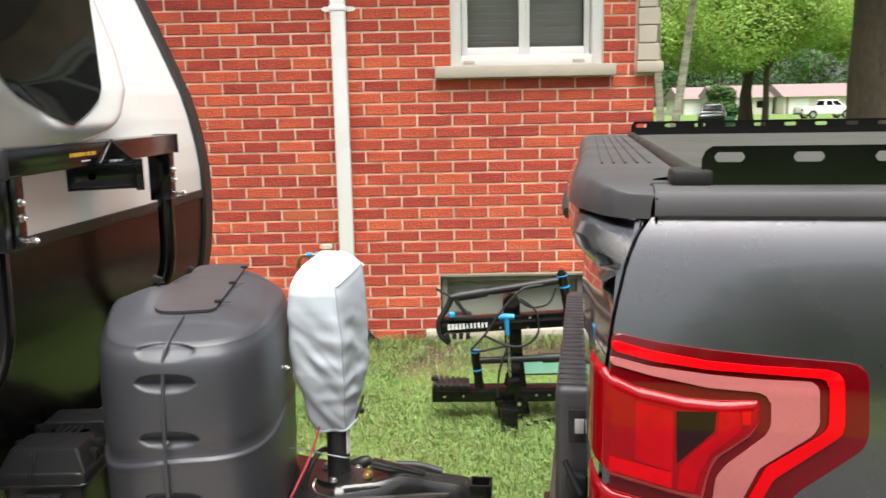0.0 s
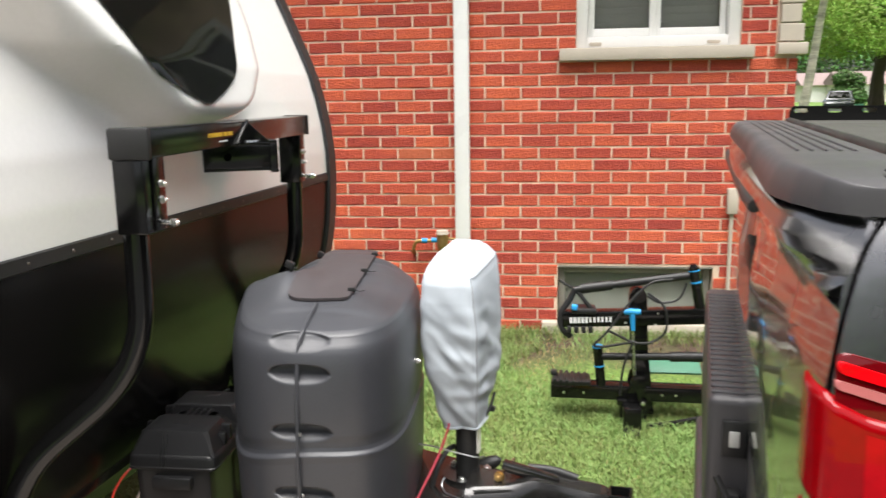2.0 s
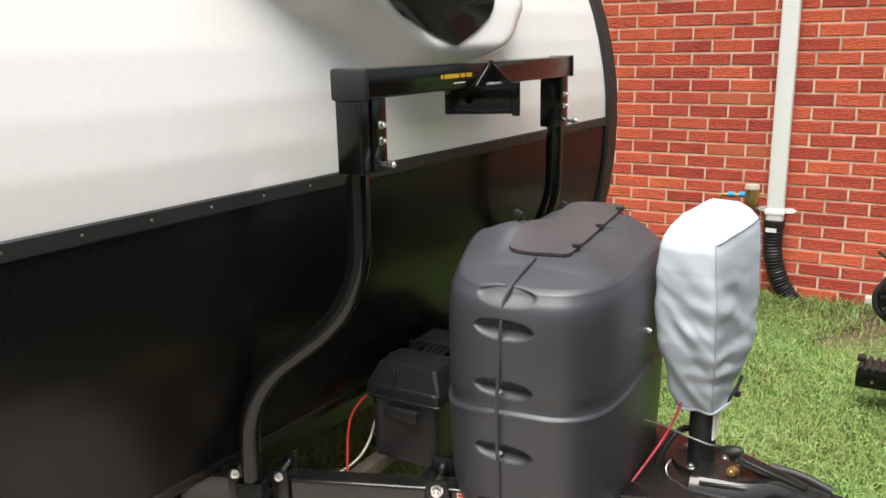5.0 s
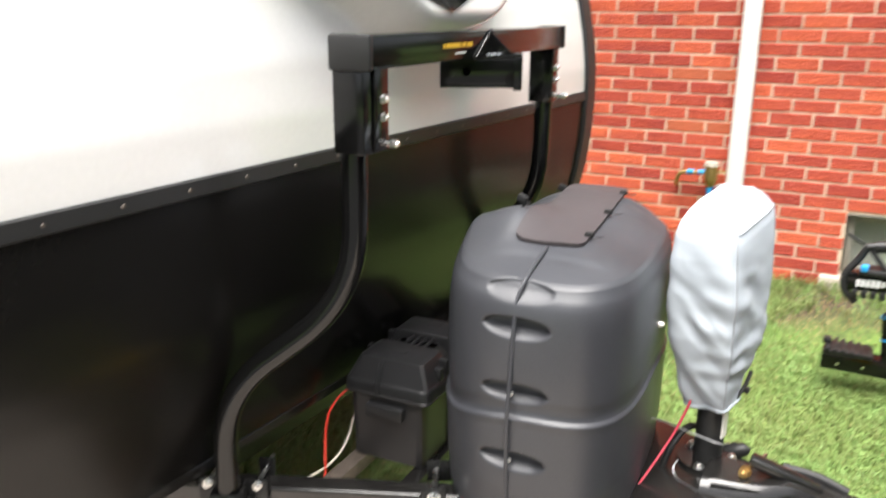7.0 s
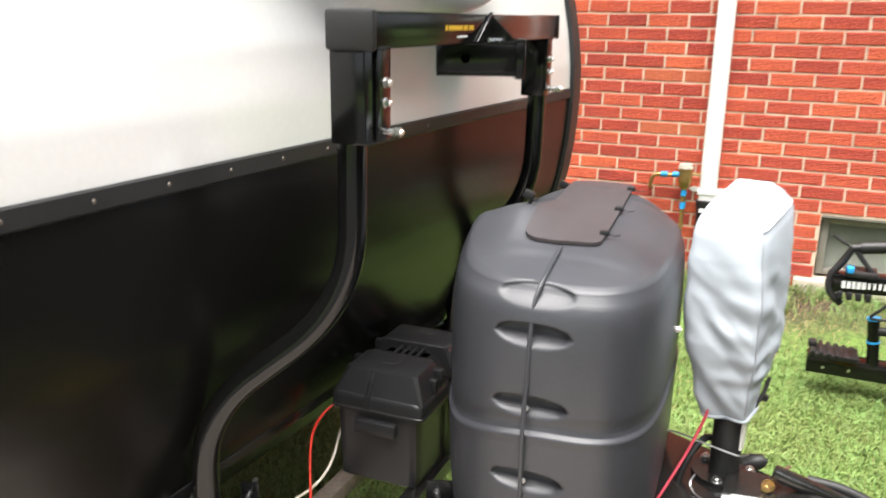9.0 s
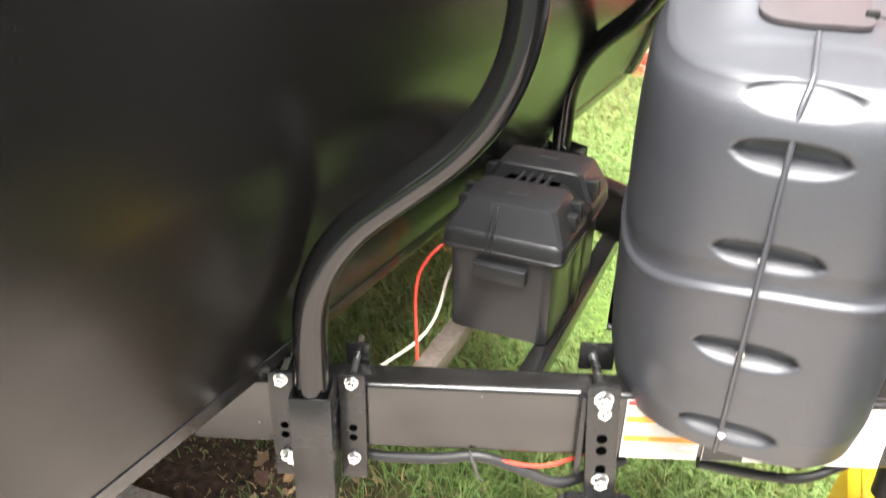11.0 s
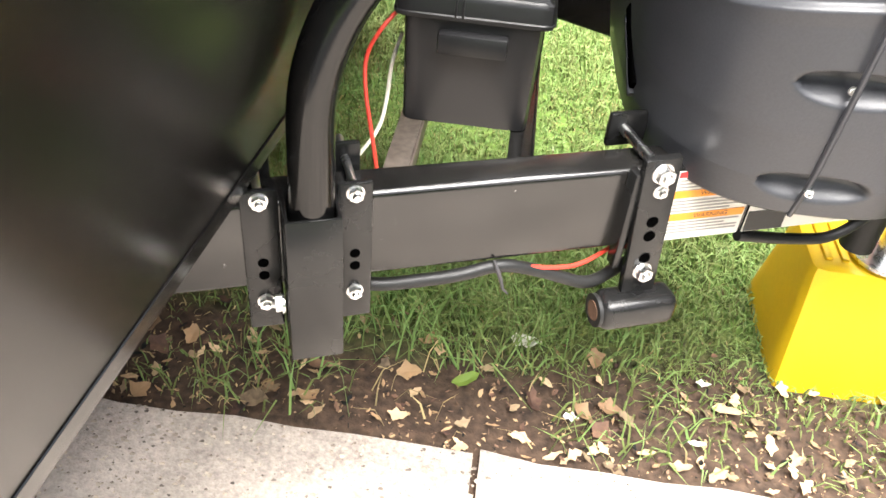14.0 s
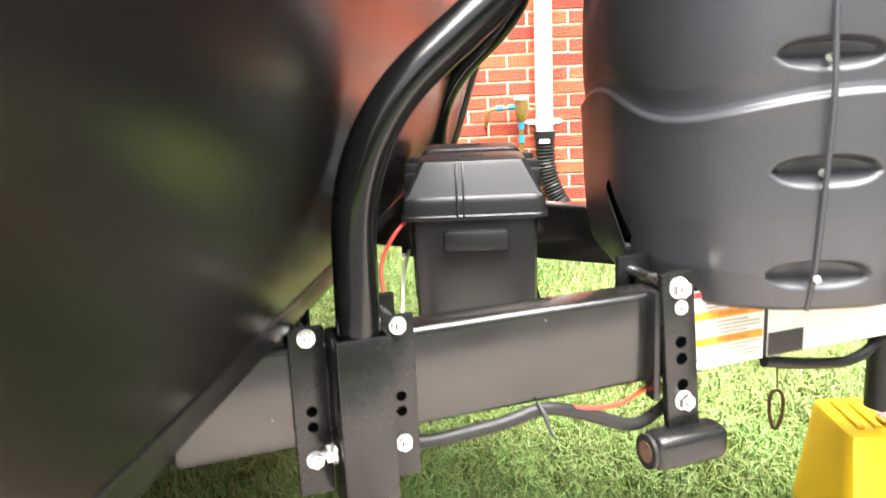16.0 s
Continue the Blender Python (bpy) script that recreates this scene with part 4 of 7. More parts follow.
    part("side_latch", hexbolt((TCU + 0.169, TCV + 0.0, 0.955), (1, 0, 0), 0.006, 0.008), "zinc", TANK)


build_tank_details()


def build_jack():
    J = T @ pose(0.535, 0.055, 0, 0, 0, -8)
    root = thing("tongue_jack", "black tongue jack post bolted to the A-frame plate", "tongue jack", J, base=(0, 0, 0.62))
    part("post", rod((0.015, 0, 0.30), (0.015, 0, 0.86), 0.029, n=28), "black_plastic", root)
    part("motor", box(-0.035, 0.04, -0.06, 0.07, 0.95, 1.17, 0.02), "black_plastic", root)
    part("flange", rod((0.015, 0, 0.632), (0.015, 0, 0.642), 0.062, n=28), "frame_paint", root)
    for a in (30, 150, 270):
        c, s = math.cos(radians(a)), math.sin(radians(a))
        part("bolt", hexbolt((0.015 + 0.05 * c, 0.05 * s, 0.642), (0, 0, 1), 0.009, 0.008), "zinc", root)
    part("label", box(0.040, 0.0455, -0.012, 0.012, 0.70, 0.80), "label_white", root, "white sticker")
    # fabric hood: a boxy sock that narrows towards its tied foot
    cover = thing("jack_cover", "silver-grey fabric cover over the tongue jack", "jack cover", J, base=(0, 0, 0.81))
    rows = [(0.768, 0.036, 0.040, 0.012, 0.006), (0.774, 0.043, 0.048, 0.010, 0.006), (0.81, 0.050, 0.064, 0.006, 0.010), (0.86, 0.060, 0.090, 0.004, 0.020), (0.93, 0.071, 0.112, -0.001, 0.026), (1.02, 0.074, 0.122, -0.006, 0.030), (1.10, 0.071, 0.124, -0.008, 0.033), (1.142, 0.067, 0.122, -0.010, 0.036), (1.162, 0.062, 0.116, -0.011, 0.038), (1.180, 0.051, 0.100, -0.015, 0.043), (1.197, 0.034, 0.074, -0.020, 0.050), (1.204, 0.016, 0.040, -0.024, 0.054)]
    low, high = rows[0][0], rows[-1][0]

    def hood(s, t):
        z = low + (high - low) * t
        hx, hy, cx, cy = (along([(r[0], r[k]) for r in rows], z) for k in (1, 2, 3, 4))
        a = 2 * math.pi * s
        c, n = math.cos(a), 7.0
        sn = math.sin(a)
        q = (abs(c) ** n + abs(sn) ** n) ** (-1 / n)
        x, y = cx + hx * c * q, cy + hy * sn * q
        w = smoothstep(1.15, 0.95, z)
        f = noise.noise(Vector((x * 11, y * 7, z * 24 + x * 26 + y * 10))) * 0.010 + noise.noise(Vector((x * 24, y * 24, z * 44 + x * 30))) * 0.0018
        pucker = math.exp(-((c - sn - 1.41) / 0.5) ** 2) * math.sin(z * 118 + 5 * noise.noise(Vector((z * 9, 1.3, 2.0)))) * 0.0018
        f = (f * 1.1 + pucker) * (0.12 + w)
        return (x + c * f, y + sn * f, z + noise.noise(Vector((x * 14, y * 14, 3))) * 0.006 + smoothstep(0.98, 1.165, z) * (0.11 * (y - cy) - 0.03 * x))

    b = grid_surface(hood, 140, 100, closed_u=True)
    top = [v for v in b.verts if v.co.z > 1.17 and len([e for e in v.link_edges if len(e.link_faces) == 1])]
    if top:
        mid = sum((v.co for v in top), Vector()) / len(top)
        mid.z += 0.004
        cv = b.verts.new(mid)
        for v in top:
            for e in v.link_edges:
                if len(e.link_faces) == 1:
                    o = e.other_vert(v)
                    if o in top:
                        try:
                            b.faces.new((v, o, cv))
                        except ValueError:
                            pass
    part("hood", b, "fabric", cover, angle=80)

    def edge(cx_s, cy_s, z0, z1):
        pts = []
        for i in range(24):
            z = z0 + (z1 - z0) * i / 23
            s = math.atan2(cy_s, cx_s) / (2 * math.pi) % 1
            p = hood(s, (z - low) / (high - low))
            pts.append(Vector(p) + Vector((cx_s, cy_s, 0)) * 0.0008)
        return pts

    part("seam", tube(edge(1, -1, 0.785, 1.16), 0.0015, 6), "seam", cover, "stitched edge seam")
    part("seam", tube(edge(1, 1, 0.785, 1.16), 0.0015, 6), "seam", cover)
    rim = [Vector(hood((-0.125 + 0.25 * i / 24) % 1, (1.160 - low) / (high - low))) + Vector((0.0008, 0, 0.0008)) for i in range(25)]
    part("seam", tube(rim, 0.0013, 6), "seam", cover)
    part("hem", tube([Vector(hood(i / 60, 0.012)) for i in range(61)], 0.004, 8), "fabric", cover, "gathered hem")
    part("cord", tube(rounded_path([(0.05, 0.03, 0.775), (0.060, 0.060, 0.80), (0.062, 0.082, 0.825)], 0.03, 6), 0.004, 8), "black_plastic", cover, "black draw cord")
    part("cord_lock", box(0.055, 0.068, 0.058, 0.072, 0.781, 0.795, 0.004), "black_plastic", cover, "black cord lock")


build_jack()


def build_coupler():
    root = thing("trailer_coupler", "black steel trailer coupler on the tongue", "coupler", T, base=(0.7, 0, 0.6))
    outline = [(0.40, -0.19), (0.60, -0.105), (0.72, -0.06), (0.84, -0.045), (0.84, 0.045), (0.72, 0.06), (0.60, 0.105), (0.40, 0.19)]
    part("plate", prism(outline, 0.008, "z", 0.625, 0.001), "frame_paint", root)

    def shell(s, t):
        u = 0.56 + 0.36 * s
        w = along([(0.56, 0.085), (0.7, 0.06), (0.78, 0.045), (0.86, 0.045), (0.905, 0.034), (0.92, 0.006)], u)
        h = along([(0.56, 0.655), (0.66, 0.66), (0.72, 0.675), (0.82, 0.655), (0.89, 0.645), (0.92, 0.61)], u)
        a = math.pi * t
        return (u, -w * math.cos(a), 0.56 + (h - 0.56) * min(1, 1.25 * math.sin(a)) ** 0.6 if 0 < t < 1 else 0.54)

    part("socket", grid_surface(shell, 30, 24), "frame_paint", root)
    part("latch_lever", box(0.64, 0.78, -0.014, 0.018, 0.664, 0.686, 0.006, m=Matrix.Translation((0.71, 0, 0.68)) @ Matrix.Rotation(radians(14), 4, "Y") @ Matrix.Translation((-0.71, 0, -0.68))), "frame_paint", root)
    part("latch_pin", rod((0.640, -0.005, 0.672), (0.668, 0.022, 0.700), 0.0035, n=10), "rust", root)
    part("nut", hexbolt((0.636, -0.012, 0.668), (-0.2, -1, 0.1), 0.010, 0.014), "brass", root, "brass barrel lock")
    part("rod", rod((0.58, -0.062, 0.648), (0.67, -0.045, 0.652), 0.005, n=8), "frame_paint", root)
    part("latch_strap", tube(rounded_path([(0.70, 0.03, 0.675), (0.76, 0.035, 0.672), (0.82, 0.03, 0.655)], 0.04, 6), 0.010, 12), "black_plastic", root)
    # front face label strip on the tongue between the beams
    part("connector", tube([(0.545, 0.108, 0.615), (0.572, 0.114, 0.628), (0.60, 0.117, 0.640), (0.618, 0.118, 0.647), (0.626, 0.118, 0.650)], [0.012, 0.019, 0.018, 0.013, 0.003], 16), "black_plastic", root, "black rubber trailer plug")
    for k, (pts, mat, r) in enumerate((([(0.440, -0.12, 0.615), (0.456, -0.091, 0.642), (0.491, -0.016, 0.713), (0.511, 0.010, 0.775), (0.515, 0.02, 0.81)], "pink_wire", 0.0028),
                                       ([(0.47, -0.02, 0.62), (0.485, 0.0, 0.68), (0.505, 0.03, 0.712), (0.52, 0.075, 0.70), (0.55, 0.108, 0.62)], "black_plastic", 0.007),
                                       ([(0.44, -0.03, 0.745), (0.471, -0.012, 0.735), (0.527, 0.015, 0.708), (0.580, 0.020, 0.696), (0.592, 0.05, 0.688)], "steel_cable", 0.0020),
                                       ([(0.505, -0.02, 0.66), (0.497, -0.03, 0.645), (0.51, -0.05, 0.634), (0.56, -0.075, 0.634)], "steel_cable", 0.0018))):
        part("wire" if k < 2 else "cable", tube(rounded_path(pts, 0.04, 6), r, 8), mat, root)


build_coupler()


def build_bike_mount():
    """The welded hitch bar: a cross tube on two bent legs that stand in sockets clamped to the A-frame."""
    root = thing("bike_rack_mount", "black steel cross bar on bent legs clamped to the trailer tongue", "hitch mount", base=(-0.95, 2.0, 0.45))
    part("cross_bar", box(-0.828, -0.757, 1.552, 2.530, 1.4545, 1.508, 0.004), "powder", root, "black square cross tube")
    part("end_cap", box(-0.832, -0.752, 1.540, 1.556, 1.452, 1.511, 0.006), "black_plastic", root, "grey plastic end cap")
    part("end_cap", box(-0.830, -0.755, 2.526, 2.534, 1.453, 1.510, 0.003), "black_plastic", root)
    # receiver tube, open at both ends, under the bar with two gussets
    R = pose(-0.775, 2.028, 1.425, 0, 0, 25)
    rc = bmesh.new()
    for a, c, d, e in ((-0.032, 0.032, 0.026, 0.033), (-0.032, 0.032, -0.033, -0.026), (-0.033, -0.026, -0.026, 0.026), (0.026, 0.033, -0.026, 0.026)):
        box(-0.085, 0.085, a, c, d, e, 0.0015, rc, m=R)
    for a, c, d, e in ((-0.038, 0.038, 0.030, 0.038), (-0.038, 0.038, -0.038, -0.030), (-0.038, -0.030, -0.030, 0.030), (0.030, 0.038, -0.030, 0.030)):
        box(0.068, 0.086, a, c, d, e, 0.002, rc, m=R)
    part("receiver", rc, "powder", root, "black square receiver tube")
    part("pin_hole", rod(R @ Vector((-0.03, -0.0335, 0)), R @ Vector((-0.03, -0.0322, 0)), 0.009, n=18), "hole", root)
    g = bmesh.new()
    prism([(1.955, 1.458), (2.10, 1.458), (2.03, 1.512)], 0.006, "x", -0.757, 0.001, g)
    part("gusset", g, "powder", root)
    g = bmesh.new()
    prism([(-0.757, 1.458), (-0.70, 1.458), (-0.757, 1.51)], 0.006, "y", 2.03, 0.001, g)
    part("gusset", g, "powder", root)
    part("weld", rod((-0.745, 1.99, 1.460), (-0.72, 2.05, 1.460), 0.004, n=8), "zinc", root, "bright weld bead")
    # maker's mark as bars
    lb = bmesh.new()
    for k, (y0, y1) in enumerate(((1.812, 1.820), (1.825, 1.888), (1.894, 1.914), (1.919, 1.944))):
        box(-0.7568, -0.7560, y0, y1, 1.479, 1.4875, bm=lb)
    part("printed_mark", lb, "print_yellow", root, "yellow printed mark")
    lb = box(-0.7568, -0.7560, 1.866, 1.912, 1.467, 1.4695)
    part("printed_mark", lb, "print_white", root, "small white print")
    for side, (x0, y0, xb, yb) in ((-1, (-0.818, 1.594, -1.062, 1.488)), (1, (-0.797, 2.503, -1.025, 2.54))):
        ys = 1 if side < 0 else -1
        s = box(-0.832, -0.772, y0 - 0.042 if side < 0 else y0 - 0.028, y0 + 0.028 if side < 0 else y0 + 0.034, 1.315, 1.456, 0.004)
        sleeve = part("sleeve", s, "powder", root, "square leg sleeve")
        pl = box(-0.772, -0.766, y0 - 0.014, y0 + 0.030, 1.318, 1.456, 0.002) if side < 0 else box(-0.772, -0.766, y0 - 0.030, y0 + 0.014, 1.33, 1.456, 0.002)
        part("plate", pl, "powder", sleeve)
        for z in (1.405, 1.375):
            part("bolt", hexbolt((-0.766, y0 + 0.010 * ys, z), (1, 0.0, 0), 0.0065, 0.008), "zinc", sleeve)
        pin = hexbolt((-0.750, y0 + 0.008, 1.332), (1, 0, 0), 0.0075, 0.012, False)
        rod((-0.78, y0 + 0.008, 1.332), (-0.750, y0 + 0.008, 1.332), 0.005, n=12, bm=pin)
        part("pin", pin, "zinc", sleeve, "zinc pin bolt")
        pts = [(x0, y0, 1.33), (x0 - 0.004, y0, 1.05), (xb + 0.004, yb + 0.002, 0.85), (xb, yb, 0.62)]
        part("leg", tube(rounded_path(pts, 0.13, 14), 0.0235, 24), "powder", root, "bent black tube leg")


build_bike_mount()


def build_clamps():
    """Sockets and brackets bolted round the beams."""
    for mirror in (1, -1):
        m = (BEAM if mirror == 1 else T @ Matrix.Diagonal((1, -1, 1, 1)) @ T.inverted() @ BEAM) @ pose(-0.020, 0, 0)
        root = thing("leg_socket", "black steel leg socket bolted round the A-frame beam", "bracket", m, group="leg sockets", base=(0.2, -0.02, 0.45))
        part("sleeve", hollow(0.189, 0.247, -0.064, -0.004, 0.448, 0.643, 0.004), "bracket", root)
        for x0, x1 in ((0.148, 0.187), (0.249, 0.288)):
            p = part("plate", box(x0, x1, -0.012, -0.004, 0.455, 0.648, 0.003), "bracket", root)
            xc = (x0 + x1) / 2
            for z in (0.535, 0.553):
                part("hole", rod((xc, -0.0128, z), (xc, -0.011, z), 0.006, n=12), "hole", p)
            part("back_plate", box(x0 + 0.002, x1 - 0.002, 0.056, 0.064, 0.49, 0.655, 0.003), "bracket", root)
            for z in (0.636, 0.497):
                bo = hexbolt((xc, -0.012, z), (0, -1, 0), 0.0082, 0.008)
                rod((xc, -0.012, z), (xc, 0.10 if z > 0.6 else 0.085, z), 0.0048, n=10, bm=bo)
                part("bolt", bo, "zinc", root)
        part("side_nut", hexbolt((0.184, -0.035, 0.512), (-1, 0, 0), 0.010, 0.008), "zinc", root)
    root = thing("hitch_bracket", "black spring bar bracket clamped to the A-frame beam", "bracket", BEAM, base=(0.61, 0, 0.4))
    tilt = Matrix.Translation((0.615, -0.02, 0.55)) @ Matrix.Rotation(radians(-4), 4, "Y") @ Matrix.Translation((-0.615, 0.02, -0.55))
    p = part("plate", box(0.586, 0.632, -0.026, -0.014, 0.440, 0.655, 0.002, m=tilt), "bracket", root)
    part("side_plate", box(0.574, 0.584, -0.020, 0.0, 0.49, 0.63, 0.002), "bracket", root)
    for z in (0.565, 0.543, 0.508):
        part("hole", rod(tilt @ Vector((0.609, -0.0268, z)), tilt @ Vector((0.609, -0.025, z)), 0.0078, n=14), "hole", p)
    for z, r in ((0.636, 0.0112), (0.487, 0.0104)):
        q = tilt @ Vector((0.609, -0.026, z))
        bo = hexbolt(q, (0, -1, 0), r, 0.012)
        rod(q, q + Vector((-0.004, 0.12, 0)), 0.007, n=12, bm=bo)
        part("bolt", bo, "zinc", root)
    q = tilt @ Vector((0.611, -0.026, 0.610))
    part("nut", hexbolt(q, (0, -1, 0), 0.0078, 0.005), "zinc", root)
    part("back_plate", box(0.580, 0.632, 0.075, 0.085, 0.61, 0.656, 0.003), "bracket", root)
    part("foot", box(0.561, 0.670, -0.052, -0.004, 0.404, 0.451, 0.015, seg=4), "bracket", root, "rounded steel bushing block")
    part("bushing_rim", rod((0.5575, -0.028, 0.428), (0.5625, -0.028, 0.428), 0.0225, n=28), "black_plastic", root, "black rubber rim")
    part("bushing_hole", rod((0.5565, -0.028, 0.428), (0.5595, -0.028, 0.428), 0.0135, n=24), "rust", root, "dark rusty bore")


build_clamps()


def rounded_rect(s, hx, hy, n):
    """A point of a rounded rectangle's outline."""
    a = 2 * math.pi * s
    c, sn = math.cos(a), math.sin(a)
    k = max(abs(c) / hx, abs(sn) / hy)
    q = ((abs(c) / hx) ** n + (abs(sn) / hy) ** n) ** (-1 / n)
    return c * q, sn * q


def build_battery():
    """A long battery box: its lid has two hipped crowns with a strap in the valley between them."""
    root = thing("battery_box", "black plastic battery box with strapped double-crowned lid", "battery box", pose(-0.941, 2.055, 0.520, 0, 0, 1), base=(0, 0, 0))
    W, L = 0.1115, 0.168

    def body(s, t):
        k = 0.845 + 0.035 * t
        x, y = rounded_rect(s, W * k, L * (k + 0.095), 16)
        return (x, y, 0.172 * t)

    b = grid_surface(body, 120, 4, closed_u=True)
    b.faces.new([v for v in b.verts if v.co.z < 0.0005])
    bx = part("box", b, "battery", root)
    skirt = [(0.164, 1.0), (0.166, 1.012), (0.170, 1.012), (0.172, 0.998), (0.190, 0.990), (0.197, 0.972), (0.200, 0.945)]

    def rim(s, t):
        z, k = skirt[int(round(t * (len(skirt) - 1)))]
        x, y = rounded_rect(s, W * k, L * (1 - (1 - k) * W / L), 18)
        return (x, y, z)

    lid = grid_surface(rim, 120, len(skirt) - 1, closed_u=True)
    lid.faces.new([v for v in lid.verts if v.co.z > 0.1995])
    lidp = part("lid", lid, "battery", root, "black lid with two hipped crowns")

    def crown(y0, y1, out0, out1):
        b = bmesh.new()
        rows = [(0.197, 0.0), (0.203, 0.003), (0.244, 0.021), (0.250, 0.0245), (0.253, 0.032)]
        rings = []
        for z, i in rows:
            hx = W * 0.95 - i
            a, c = y0 + i * out0, y1 - i * out1
            r = min(0.008, i + 0.002)
            rings.append([b.verts.new((x, y, z)) for x, y in ((-hx + r, a), (hx - r, a), (hx, a + r), (hx, c - r), (hx - r, c), (-hx + r, c), (-hx, c - r), (-hx, a + r))])
        for p, q in zip(rings, rings[1:]):
            for k in range(8):
                b.faces.new((p[k], p[(k + 1) % 8], q[(k + 1) % 8], q[k]))
        b.faces.new(rings[-1])
        return b

    part("crown", crown(-L * 0.965, -0.026, 1.0, 0.35), "battery", lidp, angle=22)
    part("crown", crown(0.026, L * 0.965, 0.35, 1.0), "battery", lidp, angle=22)
    # fluted bridge in the valley, grooved rib down each end, stepped shoulders and slots
    for x in (-0.030, -0.012, 0.006, 0.024):
        part("flute", box(x, x + 0.007, -0.031, 0.031, 0.222, 0.245, 0.002), "battery", lidp)
    part("bridge", box(-0.045, 0.045, -0.030, 0.030, 0.198, 0.236, 0.003), "battery", lidp)
    for sy in (-1, 1):
        y0 = L * 0.965
        for x in (-0.027, -0.017):
            part("rib", prism([(sy * (y0 - 0.001), 0.200), (sy * (y0 - 0.0195), 0.245), (sy * (y0 - 0.0165), 0.248), (sy * (y0 + 0.0045), 0.202)], 0.0032, "x", x, 0.0008), "battery", lidp)
            part("rib", box(x, x + 0.0032, sy * L * 0.988 - 0.004, sy * L * 0.988 + 0.004, 0.168, 0.203, 0.0008), "battery", lidp)
        part("handle", box(-0.047, 0.050, sy * L * 0.975 - 0.016, sy * L * 0.975 + 0.016, 0.118, 0.149, 0.005), "battery", bx, "moulded end handle")
        part("slot", box(-0.018, 0.018, sy * 0.095 - 0.0035, sy * 0.095 + 0.001, 0.2525, 0.2548, 0.0005), "print_black", lidp)
        part("slot", box(0.0145, 0.018, sy * 0.095 + 0.001, sy * 0.095 + 0.018, 0.2525, 0.2548, 0.0005), "print_black", lidp)
        for sx in (-1, 1):
            for yy in (0.052, 0.086):
                part("buttress", box(sx * W * 0.86 - 0.013, sx * W * 0.86 + 0.013, sy * yy - 0.009, sy * yy + 0.009, 0.199, 0.240 - 0.010 * (yy > 0.06), 0.004), "battery", lidp)
    st = bmesh.new()
    path = [(-W * 0.93, 0.0), (-W * 0.96, 0.15), (-W * 1.03, 0.17), (-W * 0.99, 0.203), (-W * 0.45, 0.239), (W * 0.45, 0.239), (W * 0.99, 0.203), (W * 1.03, 0.17), (W * 0.96, 0.15), (W * 0.93, 0.0)]
    rows = [[st.verts.new((x, y, z)) for y in (-0.017, 0.017)] for x, z in path]
    for p, q in zip(rows, rows[1:]):
        st.faces.new((p[0], p[1], q[1], q[0]))
    bmesh.ops.solidify(st, geom=st.faces[:], thickness=0.002)
    part("strap", st, "black_plastic", root, "black webbing strap", smooth=False)


build_battery()


def build_battery_tray():
    root = thing("battery_tray", "worn steel angle rails under the battery boxes", "tray", base=(-0.94, 2.1, 0.52))
    for x, mat, y0 in ((-1.035, "bare_steel", 1.60), (-0.868, "frame_paint", 1.68)):
        b = bmesh.new()
        box(x, x + 0.034, y0, 2.48, 0.513, 0.5185, 0.001, b)
        box(x + 0.034, x + 0.038, y0, 2.48, 0.485, 0.5185, 0.001, b)
        part("rail", b, mat, root)
    for pts, mat in (([(-1.045, 1.905, 0.682), (-1.062, 1.885, 0.665), (-1.083, 1.870, 0.628), (-1.078, 1.845, 0.588), (-1.058, 1.812, 0.52), (-1.045, 1.79, 0.47)], "red_wire"),
                     ([(-1.045, 1.96, 0.625), (-1.056, 1.935, 0.590), (-1.056, 1.914, 0.548), (-1.058, 1.872, 0.515), (-1.078, 1.832, 0.492), (-1.099, 1.771, 0.488), (-1.12, 1.68, 0.49)], "white_wire")):
        w = thing("battery_wire", "thin red battery wire with a loose loop" if mat == "red_wire" else "thin white battery wire with a loose loop", "wire", base=pts[0])
        part("wire", tube(rounded_path(pts, 0.05, 8), 0.0030, 10), mat, w)


build_battery_tray()

# ---- the pickup ----
K = pose(0.24, 0.985, 0, 0, 0, -10)
WIDE = 2.03


def side_b(z):
    """How far in from the flank's widest line the near side lies at height z."""
    return along([(0.45, 0.05), (0.7, 0.012), (0.95, 0.0), (1.13, 0.0), (1.19, 0.004), (1.25, 0.012), (1.32, 0.027), (1.38, 0.042), (1.42, 0.056), (1.435, 0.066)], z)


def rear_edge(z):
    """How far forward the bed side's rear edge lies at height z."""
    return along([(0.6, -0.012), (0.95, -0.012), (1.25, -0.002), (1.32, 0.008), (1.38, 0.022), (1.41, 0.034), (1.432, 0.050)], z)


